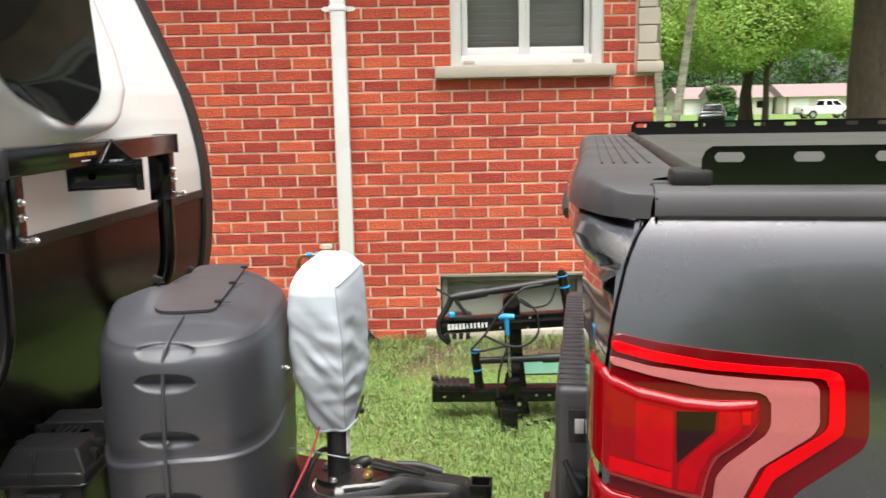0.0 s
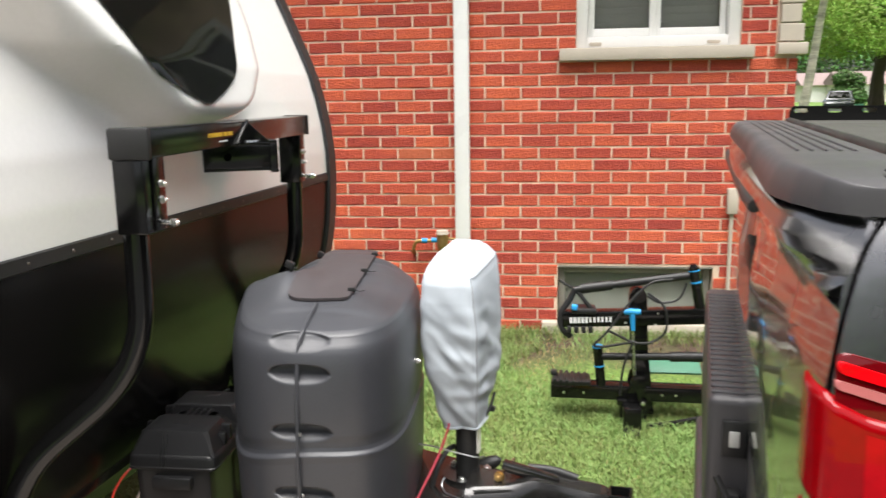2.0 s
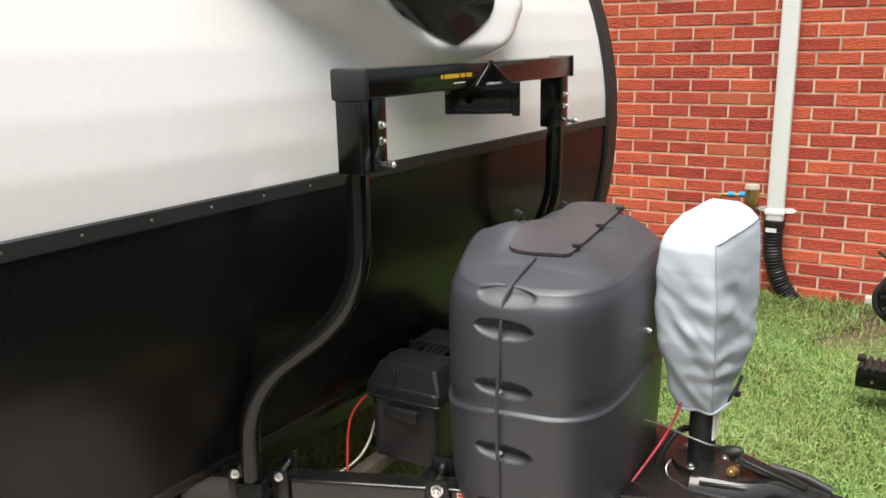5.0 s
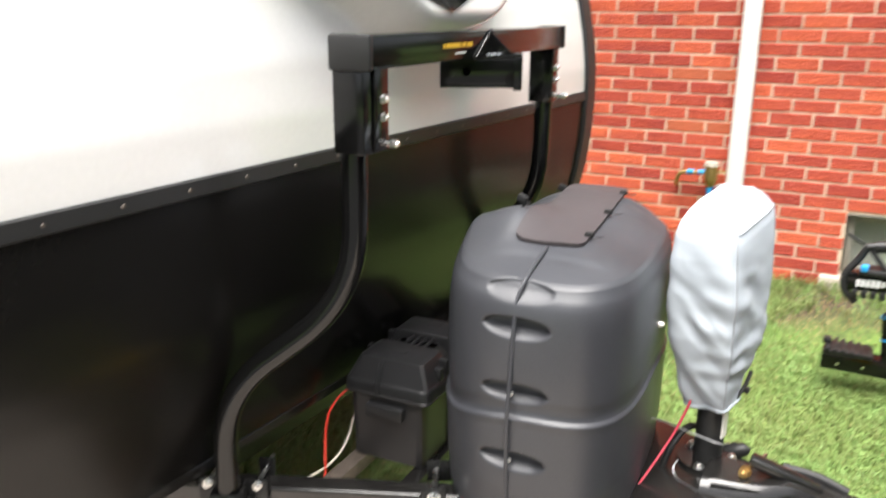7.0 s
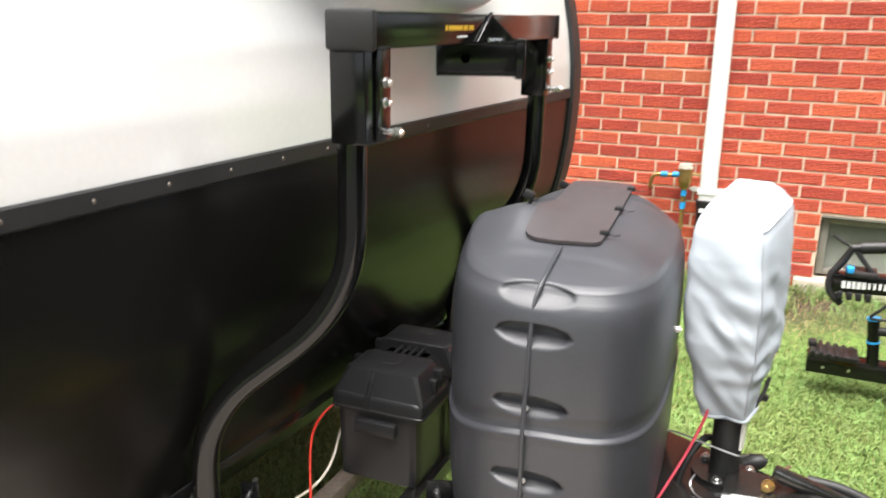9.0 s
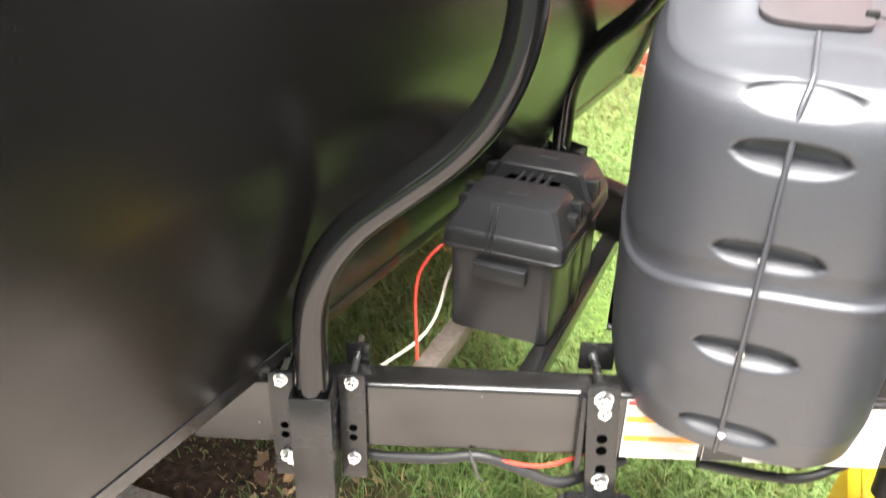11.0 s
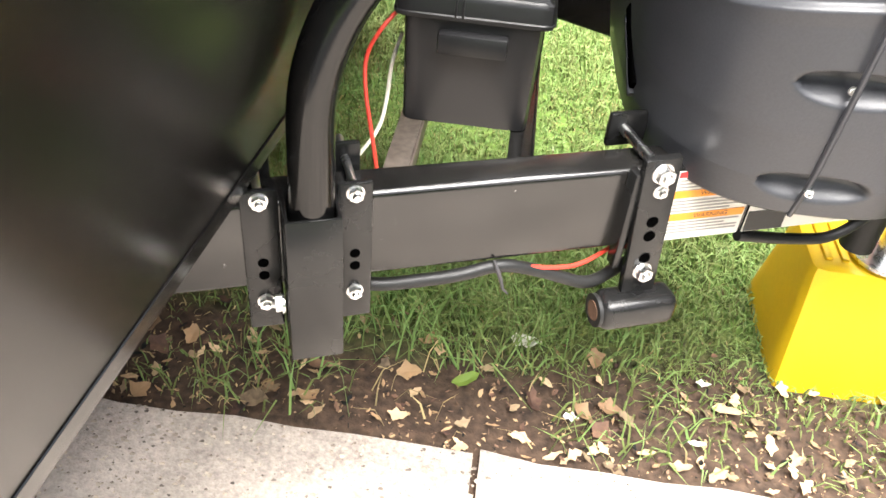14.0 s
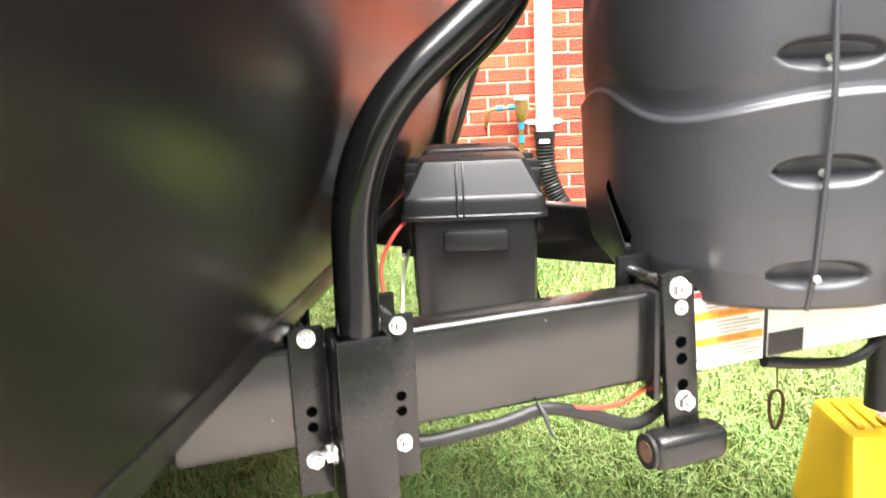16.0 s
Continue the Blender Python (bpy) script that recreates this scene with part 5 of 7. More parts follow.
def build_truck():
    root = thing("pickup_truck", "dark grey metallic pickup truck with black bed cover", "pickup truck", K, base=(2.5, 1.0, 0))
    # bed side, wrapping round the rear corner
    for side in (0, 1):
        def panel(s, t):
            z = 0.62 + (1.432 - 0.62) * t
            b0 = side_b(z)
            start = rear_edge(z)
            i = round(s * 60)
            if i < 6:
                an = i / 6 * math.pi / 2
                a, b = start + 0.012 * (1 - math.sin(an)) + (0.012 if i == 0 else 0), b0 + 0.016 * math.cos(an) + (0.004 if i == 0 else 0)
            else:
                k = (i - 6) / 54
                a, b = start + 0.001 + (1.95 - start) * k ** 1.6, b0
            return (a, b if side == 0 else WIDE - b, z)

        part("bed_side", grid_surface(panel, 60, 40), "truck_paint", root, "dark grey metallic bed side", angle=50)
        cap = bmesh.new()
        o = lambda b: b if side == 0 else WIDE - b
        prof = [(0.064, 1.428), (0.056, 1.435), (0.056, 1.450), (0.063, 1.463), (0.076, 1.468), (0.145, 1.470), (0.145, 1.425)]
        ra = [[cap.verts.new((a, o(b), z - (0.012 if a < 0.05 and z > 1.45 else 0))) for b, z in prof] for a in (0.054, 0.062, 0.2, 1.0, 1.95)]
        for p, q in zip(ra, ra[1:]):
            for k in range(len(prof) - 1):
                cap.faces.new((p[k], p[k + 1], q[k + 1], q[k]))
        cap.faces.new(ra[0])
        part("rail_cap", cap, "truck_plastic", root, "grey plastic bed rail cap")
        # perforated tie-down rail
        rl = bmesh.new()
        a0, z0, z1 = 0.111, 1.469, 1.516
        bb = 0.092 if side == 0 else 1.80
        thick = 0.004
        n = 19
        edges = [a0]
        for k in range(n):
            edges += [a0 + 0.0145 + 0.0915 * k, a0 + 0.0145 + 0.0915 * k + 0.036]
        edges.append(edges[-1] + 0.02)
        for i, (p, q) in enumerate(zip(edges, edges[1:])):
            if i % 2 == 1:
                box(p, q, bb, bb + thick, z0, 1.4965, bm=rl)
                box(p, q, bb, bb + thick, 1.5085, z1, bm=rl)
                for xx, d in ((p, 1), (q, -1)):
                    prism([(xx, 1.4965), (xx + 0.004 * d, 1.4965), (xx + 0.0012 * d, 1.4995), (xx, 1.5025)], thick, "y", bb, 0, rl)
                    prism([(xx, 1.5085), (xx + 0.004 * d, 1.5085), (xx + 0.0012 * d, 1.5055), (xx, 1.5025)], thick, "y", bb, 0, rl)
            elif i == 0:
                prism([(p, z0), (q, z0), (q, z1), (p + 0.012, z1), (p + 0.004, z1 - 0.006), (p, z1 - 0.016)], thick, "y", bb, 0, rl)
            else:
                box(p, q, bb, bb + thick, z0, z1, bm=rl)
        part("tie_down_rail", rl, "powder", root, "black slotted metal rail", smooth=False)
    # folding bed cover
    def cover(s, t):
        a, b = 0.112 + 1.8 * s, 0.145 + 1.64 * t
        return (a, b, 1.474 + 0.008 * math.sin(math.pi * t) - 0.002 * (s < 0.02))
    cv = part("bed_cover", grid_surface(cover, 30, 20), "vinyl", root, "matt black tonneau cover")
    part("edge_seal", rod((0.112, 0.14, 1.471), (0.112, 1.79, 1.471), 0.012, n=14), "black_plastic", cv)
    part("hinge_block", box(0.075, 0.125, 0.085, 0.14, 1.466, 1.488, 0.006), "black_plastic", cv)
    part("hinge_arm", box(0.05, 0.11, 0.10, 0.118, 1.458, 1.470, 0.004), "black_plastic", cv)
    # tailgate with its overhanging top
    prof = [(0.045, 1.430), (-0.012, 1.434), (-0.048, 1.432), (-0.066, 1.418), (-0.072, 1.400), (-0.066, 1.382), (-0.045, 1.362), (-0.024, 1.315), (-0.030, 1.27), (-0.038, 1.20), (-0.038, 1.10), (-0.030, 0.98), (-0.018, 0.86), (0.0, 0.80)]

    def gate_a(a, z, e):
        """The tailgate bows out in its middle; e is the distance from its end."""
        bow = (1 - min(1.0, e)) ** 2
        low = smoothstep(1.37, 1.33, z)
        end = rear_edge(z) - 0.003
        if a < 0.02:
            tuck = (1 - min(1.0, e / 0.12)) ** 2 * smoothstep(1.46, 1.42, z)
            a += (end - a) * max(low * bow, (1 - low) * tuck) + (1 - low) * 0.030 * bow * (1 - tuck)
        return a

    def gate(s, t):
        j = t * (len(prof) - 1)
        i = min(len(prof) - 2, int(j))
        a = prof[i][0] + (prof[i + 1][0] - prof[i][0]) * (j - i)
        z = prof[i][1] + (prof[i + 1][1] - prof[i][1]) * (j - i)
        lo = side_b(z) + 0.010
        b = lo + (WIDE - 2 * lo) * (0.5 + 0.5 * math.copysign(abs(2 * s - 1) ** 0.6, 2 * s - 1))
        a = gate_a(a, z, min(b - lo, WIDE - lo - b))
        # recess round the handle
        if 1.1 < z < 1.33 and abs(b - 1.015) < 0.22:
            a += 0.02 * smoothstep(0.22, 0.15, abs(b - 1.015))
        return (a, b, z)

    tg = part("tailgate", grid_surface(gate, 90, 78), "truck_paint", root, "dark grey metallic tailgate", angle=40)
    ge = bmesh.new()
    ge.faces.new([ge.verts.new((gate_a(a, z, 0.0), side_b(z) + 0.0105, z)) for a, z in prof + [(0.05, 0.80)]])
    bmesh.ops.triangulate(ge, faces=ge.faces[:])
    part("gate_end", ge, "truck_paint", tg, smooth=False)
    # plastic top pad, ribbed

    def padf(s, t):
        """The pad's top runs back to a rounded edge, then turns down into a band over the painted gate."""
        b = 0.062 + (WIDE - 0.124) * (0.5 - 0.5 * math.cos(math.pi * s))
        e = min(b - 0.062, WIDE - 0.062 - b)
        edge = along([(0, 0.055), (0.006, 0.030), (0.015, 0.014), (0.04, -0.003), (0.10, -0.018), (0.2, -0.028), (0.5, -0.028), (0.95, -0.022)], e)
        front = max(edge, 0.056 + 0.042 * smoothstep(0.08, 0.14, e))
        crest = along([(0, 1.459), (0.03, 1.466), (0.1, 1.472), (0.3, 1.4735)], e)
        out = 0.006 + 0.020 * smoothstep(0.0, 0.2, e)
        if t <= 0.6:
            return (front + (edge - front) * t / 0.6, b, crest)
        k = (t - 0.6) / 0.4
        return (edge - out * math.sin(k * math.pi / 2), b, crest - (crest - 1.430) * (1 - math.cos(k * math.pi / 2)))

    part("top_pad", grid_surface(padf, 120, 20), "truck_plastic", tg, "grey plastic tailgate top", angle=50)
    # thin black box painting the shade in the gap to the rail cap
    part("pad_end", box(0.0545, 0.0575, 0.058, 0.12, 1.425, 1.456, 0.001), "hole", tg, "gap beside the tailgate top, its shade painted black")
    for k in range(5):
        pts = []
        for i in range(15):
            b = 0.42 + 1.2 * i / 14
            pts.append((0.072 - 0.019 * k, b, 1.4742))
        part("rib", tube(pts, 0.0022, 6), "truck_plastic", tg)
    part("handle", box(-0.03, -0.012, 0.92, 1.11, 1.18, 1.24, 0.01), "black_plastic", tg)
    part("spoiler_lip", tube([(-0.064 + 0.03 * smoothstep(0.5, 0.0, min(b - 0.075, 1.955 - b)), b, 1.392) for b in [0.42 + 0.05 * i for i in range(25)]], 0.010, 10), "trim_rubber", tg, "black lip under the tailgate top")
    # bumper
    bu = part("bumper", box(-0.098, 0.06, 0.932, WIDE - 0.04, 0.56, 0.905, 0.02, seg=4), "truck_plastic", root, "grey step bumper")
    part("bumper_corner", box(-0.085, 0.06, 0.05, 0.42, 0.56, 0.89, 0.03, seg=4), "truck_plastic", root)
    part("plate_recess", box(-0.01, 0.06, 0.40, 0.95, 0.56, 0.89, 0.006), "truck_plastic", bu)
    part("lower_valance", box(-0.115, 0.05, 0.40, 1.6, 0.50, 0.60, 0.015, seg=3), "truck_plastic", bu)
    for k in range(24):
        b = 0.955 + 0.040 * k
        part("tread_rib", box(-0.092, -0.006, b, b + 0.026, 0.902, 0.910, 0.004), "truck_plastic", bu)
    pl = part("plate_lamp", box(-0.066, -0.012, 0.922, 0.934, 0.77, 0.855, 0.005), "black_plastic", bu, "licence lamp in black bezel")
    part("lens", box(-0.051, -0.029, 0.9195, 0.924, 0.795, 0.832, 0.002), "lens_white", pl)
    part("socket", box(-0.07, -0.02, 0.89, 0.935, 0.62, 0.70, 0.01), "black_plastic", bu)
    part("spare_lock", rod((-0.075, 0.90, 0.735), (-0.035, 0.87, 0.665), 0.008, n=10), "black_plastic", bu)
    # hitch receiver and ball mount
    part("receiver", box(-0.13, 0.3, 0.97, 1.05, 0.50, 0.58, 0.004), "frame_paint", root)
    # taillight: housing, light guides and lenses, each proud of the one below
    def eased(pts, r):
        """A closed outline with its corners rounded off."""
        out = []
        n = len(pts)
        for i in range(n):
            a, c, d = Vector(pts[i - 1]), Vector(pts[i]), Vector(pts[(i + 1) % n])
            k = min(r, (a - c).length * 0.45, (d - c).length * 0.45)
            p, q = c + (a - c).normalized() * k, c + (d - c).normalized() * k
            for t in (0, 0.25, 0.5, 0.75, 1.0):
                v = p * (1 - t) ** 2 + c * 2 * t * (1 - t) + q * t * t
                out.append((v.x, v.y))
        return out

    def lens(outline, proud, depth=0.012, r=0.014):
        b = prism(eased(outline, r), depth, "y", 0.0)
        bmesh.ops.bevel(b, geom=[e for e in b.edges if all(v.co.y < 1e-5 for v in e.verts)], offset=0.0016, segments=2, profile=0.5, affect="EDGES")
        for k in range(36):
            bmesh.ops.bisect_plane(b, geom=b.verts[:] + b.edges[:] + b.faces[:], plane_co=(0, 0, 0.95 + 0.01 * k), plane_no=(0, 0, 1))
        bmesh.ops.triangulate(b, faces=[f for f in b.faces if len(f.verts) > 4])
        for v in b.verts:
            v.co.y += side_b(v.co.z) - proud
        return b

    H = [(0.003, 1.299), (0.050, 1.289), (0.116, 1.281), (0.196, 1.275), (0.272, 1.271), (0.287, 1.267), (0.292, 1.255), (0.2935, 1.190), (0.288, 1.173), (0.272, 1.160), (0.2155, 1.115), (0.20, 1.08), (0.19, 0.99), (0.175, 0.955), (0.003, 0.945)]
    lamp = part("taillight", lens(H, 0.004), "lens_dark", root, "red taillight with C-shaped light guides")
    C1 = [(0.004, 1.290), (0.050, 1.2785), (0.116, 1.2685), (0.172, 1.265), (0.250, 1.263), (0.262, 1.258), (0.2655, 1.248), (0.2665, 1.201), (0.263, 1.189), (0.252, 1.180), (0.191, 1.133), (0.180, 1.109), (0.175, 1.05), (0.152, 1.05), (0.158, 1.090), (0.164, 1.108), (0.182, 1.146), (0.244, 1.190), (0.249, 1.200), (0.249, 1.248), (0.242, 1.2535), (0.172, 1.257), (0.116, 1.259), (0.050, 1.267), (0.004, 1.278)]
    part("light_guide", lens(C1, 0.0075, 0.006, 0.006), "lens_bright", lamp, "bright red light guide")
    C2 = [(0.002, 1.271), (0.050, 1.260), (0.116, 1.253), (0.172, 1.2495), (0.231, 1.249), (0.2385, 1.243), (0.2395, 1.200), (0.232, 1.187), (0.1745, 1.145), (0.158, 1.107), (0.150, 1.05), (0.118, 1.05), (0.122, 1.080), (0.126, 1.130), (0.138, 1.147), (0.181, 1.184), (0.1865, 1.197), (0.186, 1.2285), (0.172, 1.235), (0.116, 1.238), (0.050, 1.250), (0.002, 1.262)]
    part("reflector", lens(C2, 0.0065, 0.005, 0.006), "lens_clear", lamp, "pinkish clear reflector band")

    def swell(q, amax, z, d):
        """A lens bulging from the rear corner's wrap to its rounded edge."""
        r = max(0.0, min(1.0, d / 0.011))
        round_off = math.sqrt(1 - (1 - r) ** 2)
        if q < 0:
            an = (q + 0.06) / 0.06 * math.pi / 2
            a, b = -0.022 + 0.022 * (1 - math.cos(an)), 0.045 - 0.055 * math.sin(an)
            return a + 0.006 * (1 - round_off), b + 0.007 * (1 - round_off) + side_b(z)
        return q, -0.003 - 0.009 * round_off * min(1.0, 0.6 + (amax - q) / 0.08) + side_b(z)

    def lens_edge(z):
        """How far forward the brake lens reaches at height z."""
        return along([(1.09, 0.113), (1.099, 0.114), (1.128, 0.1185), (1.142, 0.123), (1.156, 0.131), (1.170, 0.150), (1.184, 0.167), (1.197, 0.1745), (1.216, 0.1745), (1.224, 0.172)], z)

    def bulge(s, t):
        k = 0.5 - 0.5 * math.cos(math.pi * t)
        amax = lens_edge(1.099 + 0.125 * k)
        q = math.sin(s * math.pi / 2) * (amax + 0.06) - 0.06
        zb = along([(-0.06, 1.144), (-0.017, 1.135), (0.0, 1.1264), (0.073, 1.1064), (0.113, 1.099), (0.18, 1.096)], q)
        zt = along([(-0.06, 1.262), (-0.017, 1.2575), (-0.004, 1.2526), (0.034, 1.236), (0.088, 1.2255), (0.124, 1.2235), (0.172, 1.225)], q)
        z = zb + (zt - zb) * k
        a, b = swell(q, amax, z, min(z - zb, zt - z, amax - q))
        return (a, b, z)

    lensp = part("brake_lens", grid_surface(bulge, 70, 44), "lens_red", lamp, "bulging red brake lens", angle=60)

    def facet(name, first, last, mat, label):
        """A patch laid on the brake lens between two broken lines of as many points."""
        def f(s, t):
            j = t * (len(first) - 1)
            i = min(len(first) - 2, int(j))
            p, q = (Vector(e[i]).lerp(Vector(e[i + 1]), j - i) for e in (first, last))
            v = p.lerp(q, s)
            return (v.x, swell(max(0.0, v.x), lens_edge(v.y), v.y, 0.02)[1] - 0.0007, v.y)
        part(name, grid_surface(f, 6, 6 * (len(first) - 1)), mat, lensp, label)

    # the brighter reds paint the lens's inner glow; its shell is opaque
    facet("facet", [(0.032, 1.221), (0.0325, 1.150)], [(0.0755, 1.2115), (0.0757, 1.138)], "lens_mid", "lens patch with inner brightness painted in")
    facet("facet", [(0.002, 1.154), (0.002, 1.136)], [(0.0757, 1.137), (0.0757, 1.117)], "lens_glow", "bright red lens patch with painted glow")
    facet("dark_window", [(0.079, 1.2112), (0.0795, 1.180), (0.081, 1.150)], [(0.1245, 1.2125), (0.1229, 1.190), (0.082, 1.1495)], "lens_black", "dark clear window in the lens")
    facet("facet", [(0.1275, 1.2135), (0.126, 1.188), (0.100, 1.165), (0.084, 1.145), (0.082, 1.116)], [(0.150, 1.214), (0.153, 1.191), (0.119, 1.161), (0.106, 1.134), (0.102, 1.112)], "lens_mid", "lens patch with inner brightness painted in")
    facet("tab", [(0.1535, 1.214), (0.1535, 1.198)], [(0.163, 1.2145), (0.163, 1.1985)], "lens_glow", "bright red lens patch with painted glow")

    def bulge2(s, t):
        k = 0.5 - 0.5 * math.cos(math.pi * t)
        z = 0.955 + (1.124 - 0.955) * k
        q = math.sin(s * math.pi / 2) * 0.17 - 0.06
        a, b = swell(q, 0.11, z, min(z - 0.955, 1.124 - z, 0.11 - q))
        return (a, b, z - 0.042 * (q + 0.06) / 0.17)

    part("brake_lens", grid_surface(bulge2, 40, 24), "lens_red", lamp, angle=60)
    # the rest of the truck: inner bed, cab, bonnet and wheels
    part("bed_floor", box(0.02, 1.95, 0.10, WIDE - 0.10, 0.78, 0.84), "truck_plastic", root)
    cab = bmesh.new()
    prism([(2.0, 0.55), (2.0, 1.35), (2.15, 1.42), (2.45, 1.88), (2.75, 1.94), (3.6, 1.92), (4.3, 1.42), (5.4, 1.32), (5.75, 1.2), (5.8, 0.55)], WIDE - 0.06, "y", 0.03, 0.03, cab)
    cabp = part("cab", cab, "truck_paint", root)
    for b0 in (0.022, WIDE - 0.026):
        part("window", prism([(2.5, 1.45), (2.62, 1.83), (3.55, 1.83), (4.05, 1.45)], 0.004, "y", b0), "dark_glass", cabp)
    for a in (1.35, 4.95):
        for b0 in (0.02, WIDE - 0.29):
            w = part("wheel", rod((a, b0, 0.40), (a, b0 + 0.27, 0.40), 0.40, n=40), "tyre", root)
            part("rim", rod((a, b0 - 0.004, 0.40), (a, b0 + 0.274, 0.40), 0.24, n=30), "zinc", w)


build_truck()


def build_ball_mount():
    root = thing("ball_mount", "black square steel drop hitch standing upright", "ball mount", T @ pose(0.918, -0.02, 0, 0, 0, -4), base=(0, 0, 0.2))
    part("shank", hollow(-0.027, 0.027, -0.027, 0.027, 0.40, 0.655, 0.006), "powder", root)
    part("arm", box(-0.02, 0.20, -0.03, 0.03, 0.50, 0.55, 0.004), "powder", root)
    part("pin_mark", rod((0, -0.0275, 0.61), (0, -0.0265, 0.61), 0.008, n=14), "print_black", root)


build_ball_mount()


# ---- bike carrier lying in the grass ----
def build_bike_carrier():
    Y = 3.80
    root = thing("bike_carrier", "black hitch bike carrier with two trays standing on the lawn", "bike carrier", base=(0.35, Y, 0.05))
    mast = bmesh.new()
    pts = [(0.352, Y, 0.675), (0.365, Y, 0.42), (0.40, Y, 0.115)]
    for (x, y, z), (x2, y2, z2) in zip(pts, pts[1:]):
        b = bmesh.new()
        lo = [b.verts.new((x2 + dx, Y + dy, z2)) for dx, dy in ((-0.04, -0.028), (0.04, -0.028), (0.04, 0.028), (-0.04, 0.028))]
        hi = [b.verts.new((x + dx, Y + dy, z)) for dx, dy in ((-0.04, -0.028), (0.04, -0.028), (0.04, 0.028), (-0.04, 0.028))]
        b.faces.new(lo)
        b.faces.new(hi[::-1])
        for k in range(4):
            b.faces.new((lo[k], lo[(k + 1) % 4], hi[(k + 1) % 4], hi[k]))
        bmesh.ops.bevel(b, geom=b.edges[:], offset=0.006, segments=2, profile=0.5, affect="EDGES")
        join(mast, b)
    rod((0.352, Y - 0.03, 0.675), (0.352, Y + 0.03, 0.675), 0.036, n=20, bm=mast)
    part("mast", mast, "powder", root)
    up = part("tray", box(0.02, 0.95, Y - 0.035, Y + 0.035, 0.520, 0.590, 0.006, m=Matrix.Translation((0.02, 0, 0.55)) @ Matrix.Rotation(radians(-2.6), 4, "Y") @ Matrix.Translation((-0.02, 0, -0.55))), "powder", root, "upper black tray with a white printed mark")
    lo = part("tray", box(-0.03, 0.95, Y - 0.04, Y + 0.04, 0.186, 0.255, 0.005, m=Matrix.Translation((0, 0, 0.22)) @ Matrix.Rotation(radians(0.6), 4, "Y") @ Matrix.Translation((0, 0, -0.22))), "powder", root, "lower black tray")
    for x in (0.03, 0.12, 0.47, 0.53):
        part("rivet", rod((x, Y - 0.043, 0.215), (x, Y - 0.039, 0.215), 0.006, n=10), "zinc", lo)
    for x, z in ((0.30, 0.55), (0.43, 0.545), (0.44, 0.595)):
        part("rivet", rod((x, Y - 0.038, z), (x, Y - 0.034, z), 0.005, n=10), "zinc", up)
    # maker's mark as bars
    turn = Matrix.Translation((0.05, 0, 0.555)) @ Matrix.Rotation(radians(-2.6), 4, "Y")
    bold, thin = bmesh.new(), bmesh.new()
    for k in range(5):
        box(0.0015 + 0.0172 * k, 0.0145 + 0.0172 * k, Y - 0.0368, Y - 0.0362, -0.013, 0.015, bm=bold, m=turn)
    for k in range(6):
        box(0.0895 + 0.0178 * k, 0.0985 + 0.0178 * k, Y - 0.0368, Y - 0.0362, -0.011, 0.013, bm=thin, m=turn)
    part("printed_mark", bold, "print_white", up, "bold white printed bars", smooth=False)
    part("printed_mark", thin, "print_white", up, "thin white printed bars", smooth=False)
    # upper hook arm
    arm = tube([(0.07, Y, 0.69), (0.26, Y, 0.718)], 0.015, 12)
    tube([(0.26, Y, 0.718), (0.575, Y, 0.763)], 0.018, 14, bm=arm)
    part("hook_arm", arm, "black_plastic", root)
    part("grip", tube([(0.10, Y, 0.694), (0.24, Y, 0.715)], 0.023, 14), "black_plastic", root, "ridged black grip")
    part("hook", tube(rounded_path([(0.075, Y, 0.695), (0.05, Y, 0.64), (0.004, Y - 0.01, 0.575), (0.015, Y - 0.02, 0.51), (0.058, Y - 0.02, 0.475)], 0.05, 6), 0.014, 12), "black_plastic", root, "curved rubber hook")
    part("hook_brace", tube([(0.08, Y, 0.69), (0.13, Y - 0.02, 0.63), (0.155, Y - 0.02, 0.60)], 0.010, 10), "black_plastic", root)
    part("hook_lever", tube([(0.06, Y, 0.70), (0.03, Y, 0.715), (0.0, Y, 0.735)], 0.006, 8), "black_plastic", root)
    ub = part("wheel_cup", box(0.06, 0.17, Y - 0.05, Y + 0.05, 0.588, 0.612, 0.008), "black_plastic", root)
    for k in range(4):
        part("rib", box(0.04 + 0.032 * k, 0.06 + 0.032 * k, Y - 0.05, Y + 0.05, 0.500, 0.530, 0.004), "black_plastic", ub)
    part("wheel_cup_clip", box(0.06, 0.085, Y - 0.055, Y - 0.02, 0.606, 0.628, 0.004), "blue", up, "blue plastic clip")
    post = tube([(0.592, Y, 0.80), (0.625, Y, 0.62)], 0.024, 14)
    rod((0.590, Y, 0.795), (0.589, Y, 0.815), 0.02, 0.014, n=14, bm=post)
    part("arm_post", post, "powder", root)
    part("band", tube([(0.6030, Y, 0.739), (0.6045, Y, 0.731)], 0.0255, 14), "blue", root, "blue ring")
    part("band", tube([(0.5935, Y, 0.79), (0.5945, Y, 0.785)], 0.0255, 14), "blue", root, "blue ring")
    lp = tube([(0.178, Y - 0.02, 0.435), (0.20, Y - 0.02, 0.245)], 0.022, 14)
    part("arm_post", lp, "powder", root)
    part("band", tube([(0.178, Y - 0.02, 0.437), (0.179, Y - 0.02, 0.428)], 0.024, 14), "blue", root, "blue ring")
    part("band", tube([(0.1885, Y - 0.02, 0.345), (0.1895, Y - 0.02, 0.338)], 0.024, 14), "blue", root)
    part("hook_arm", tube([(0.19, Y - 0.02, 0.385), (0.52, Y - 0.02, 0.393)], 0.017, 14), "black_plastic", root)
    part("grip", tube([(0.50, Y - 0.02, 0.392), (0.70, Y - 0.02, 0.396)], 0.023, 14), "black_plastic", root)
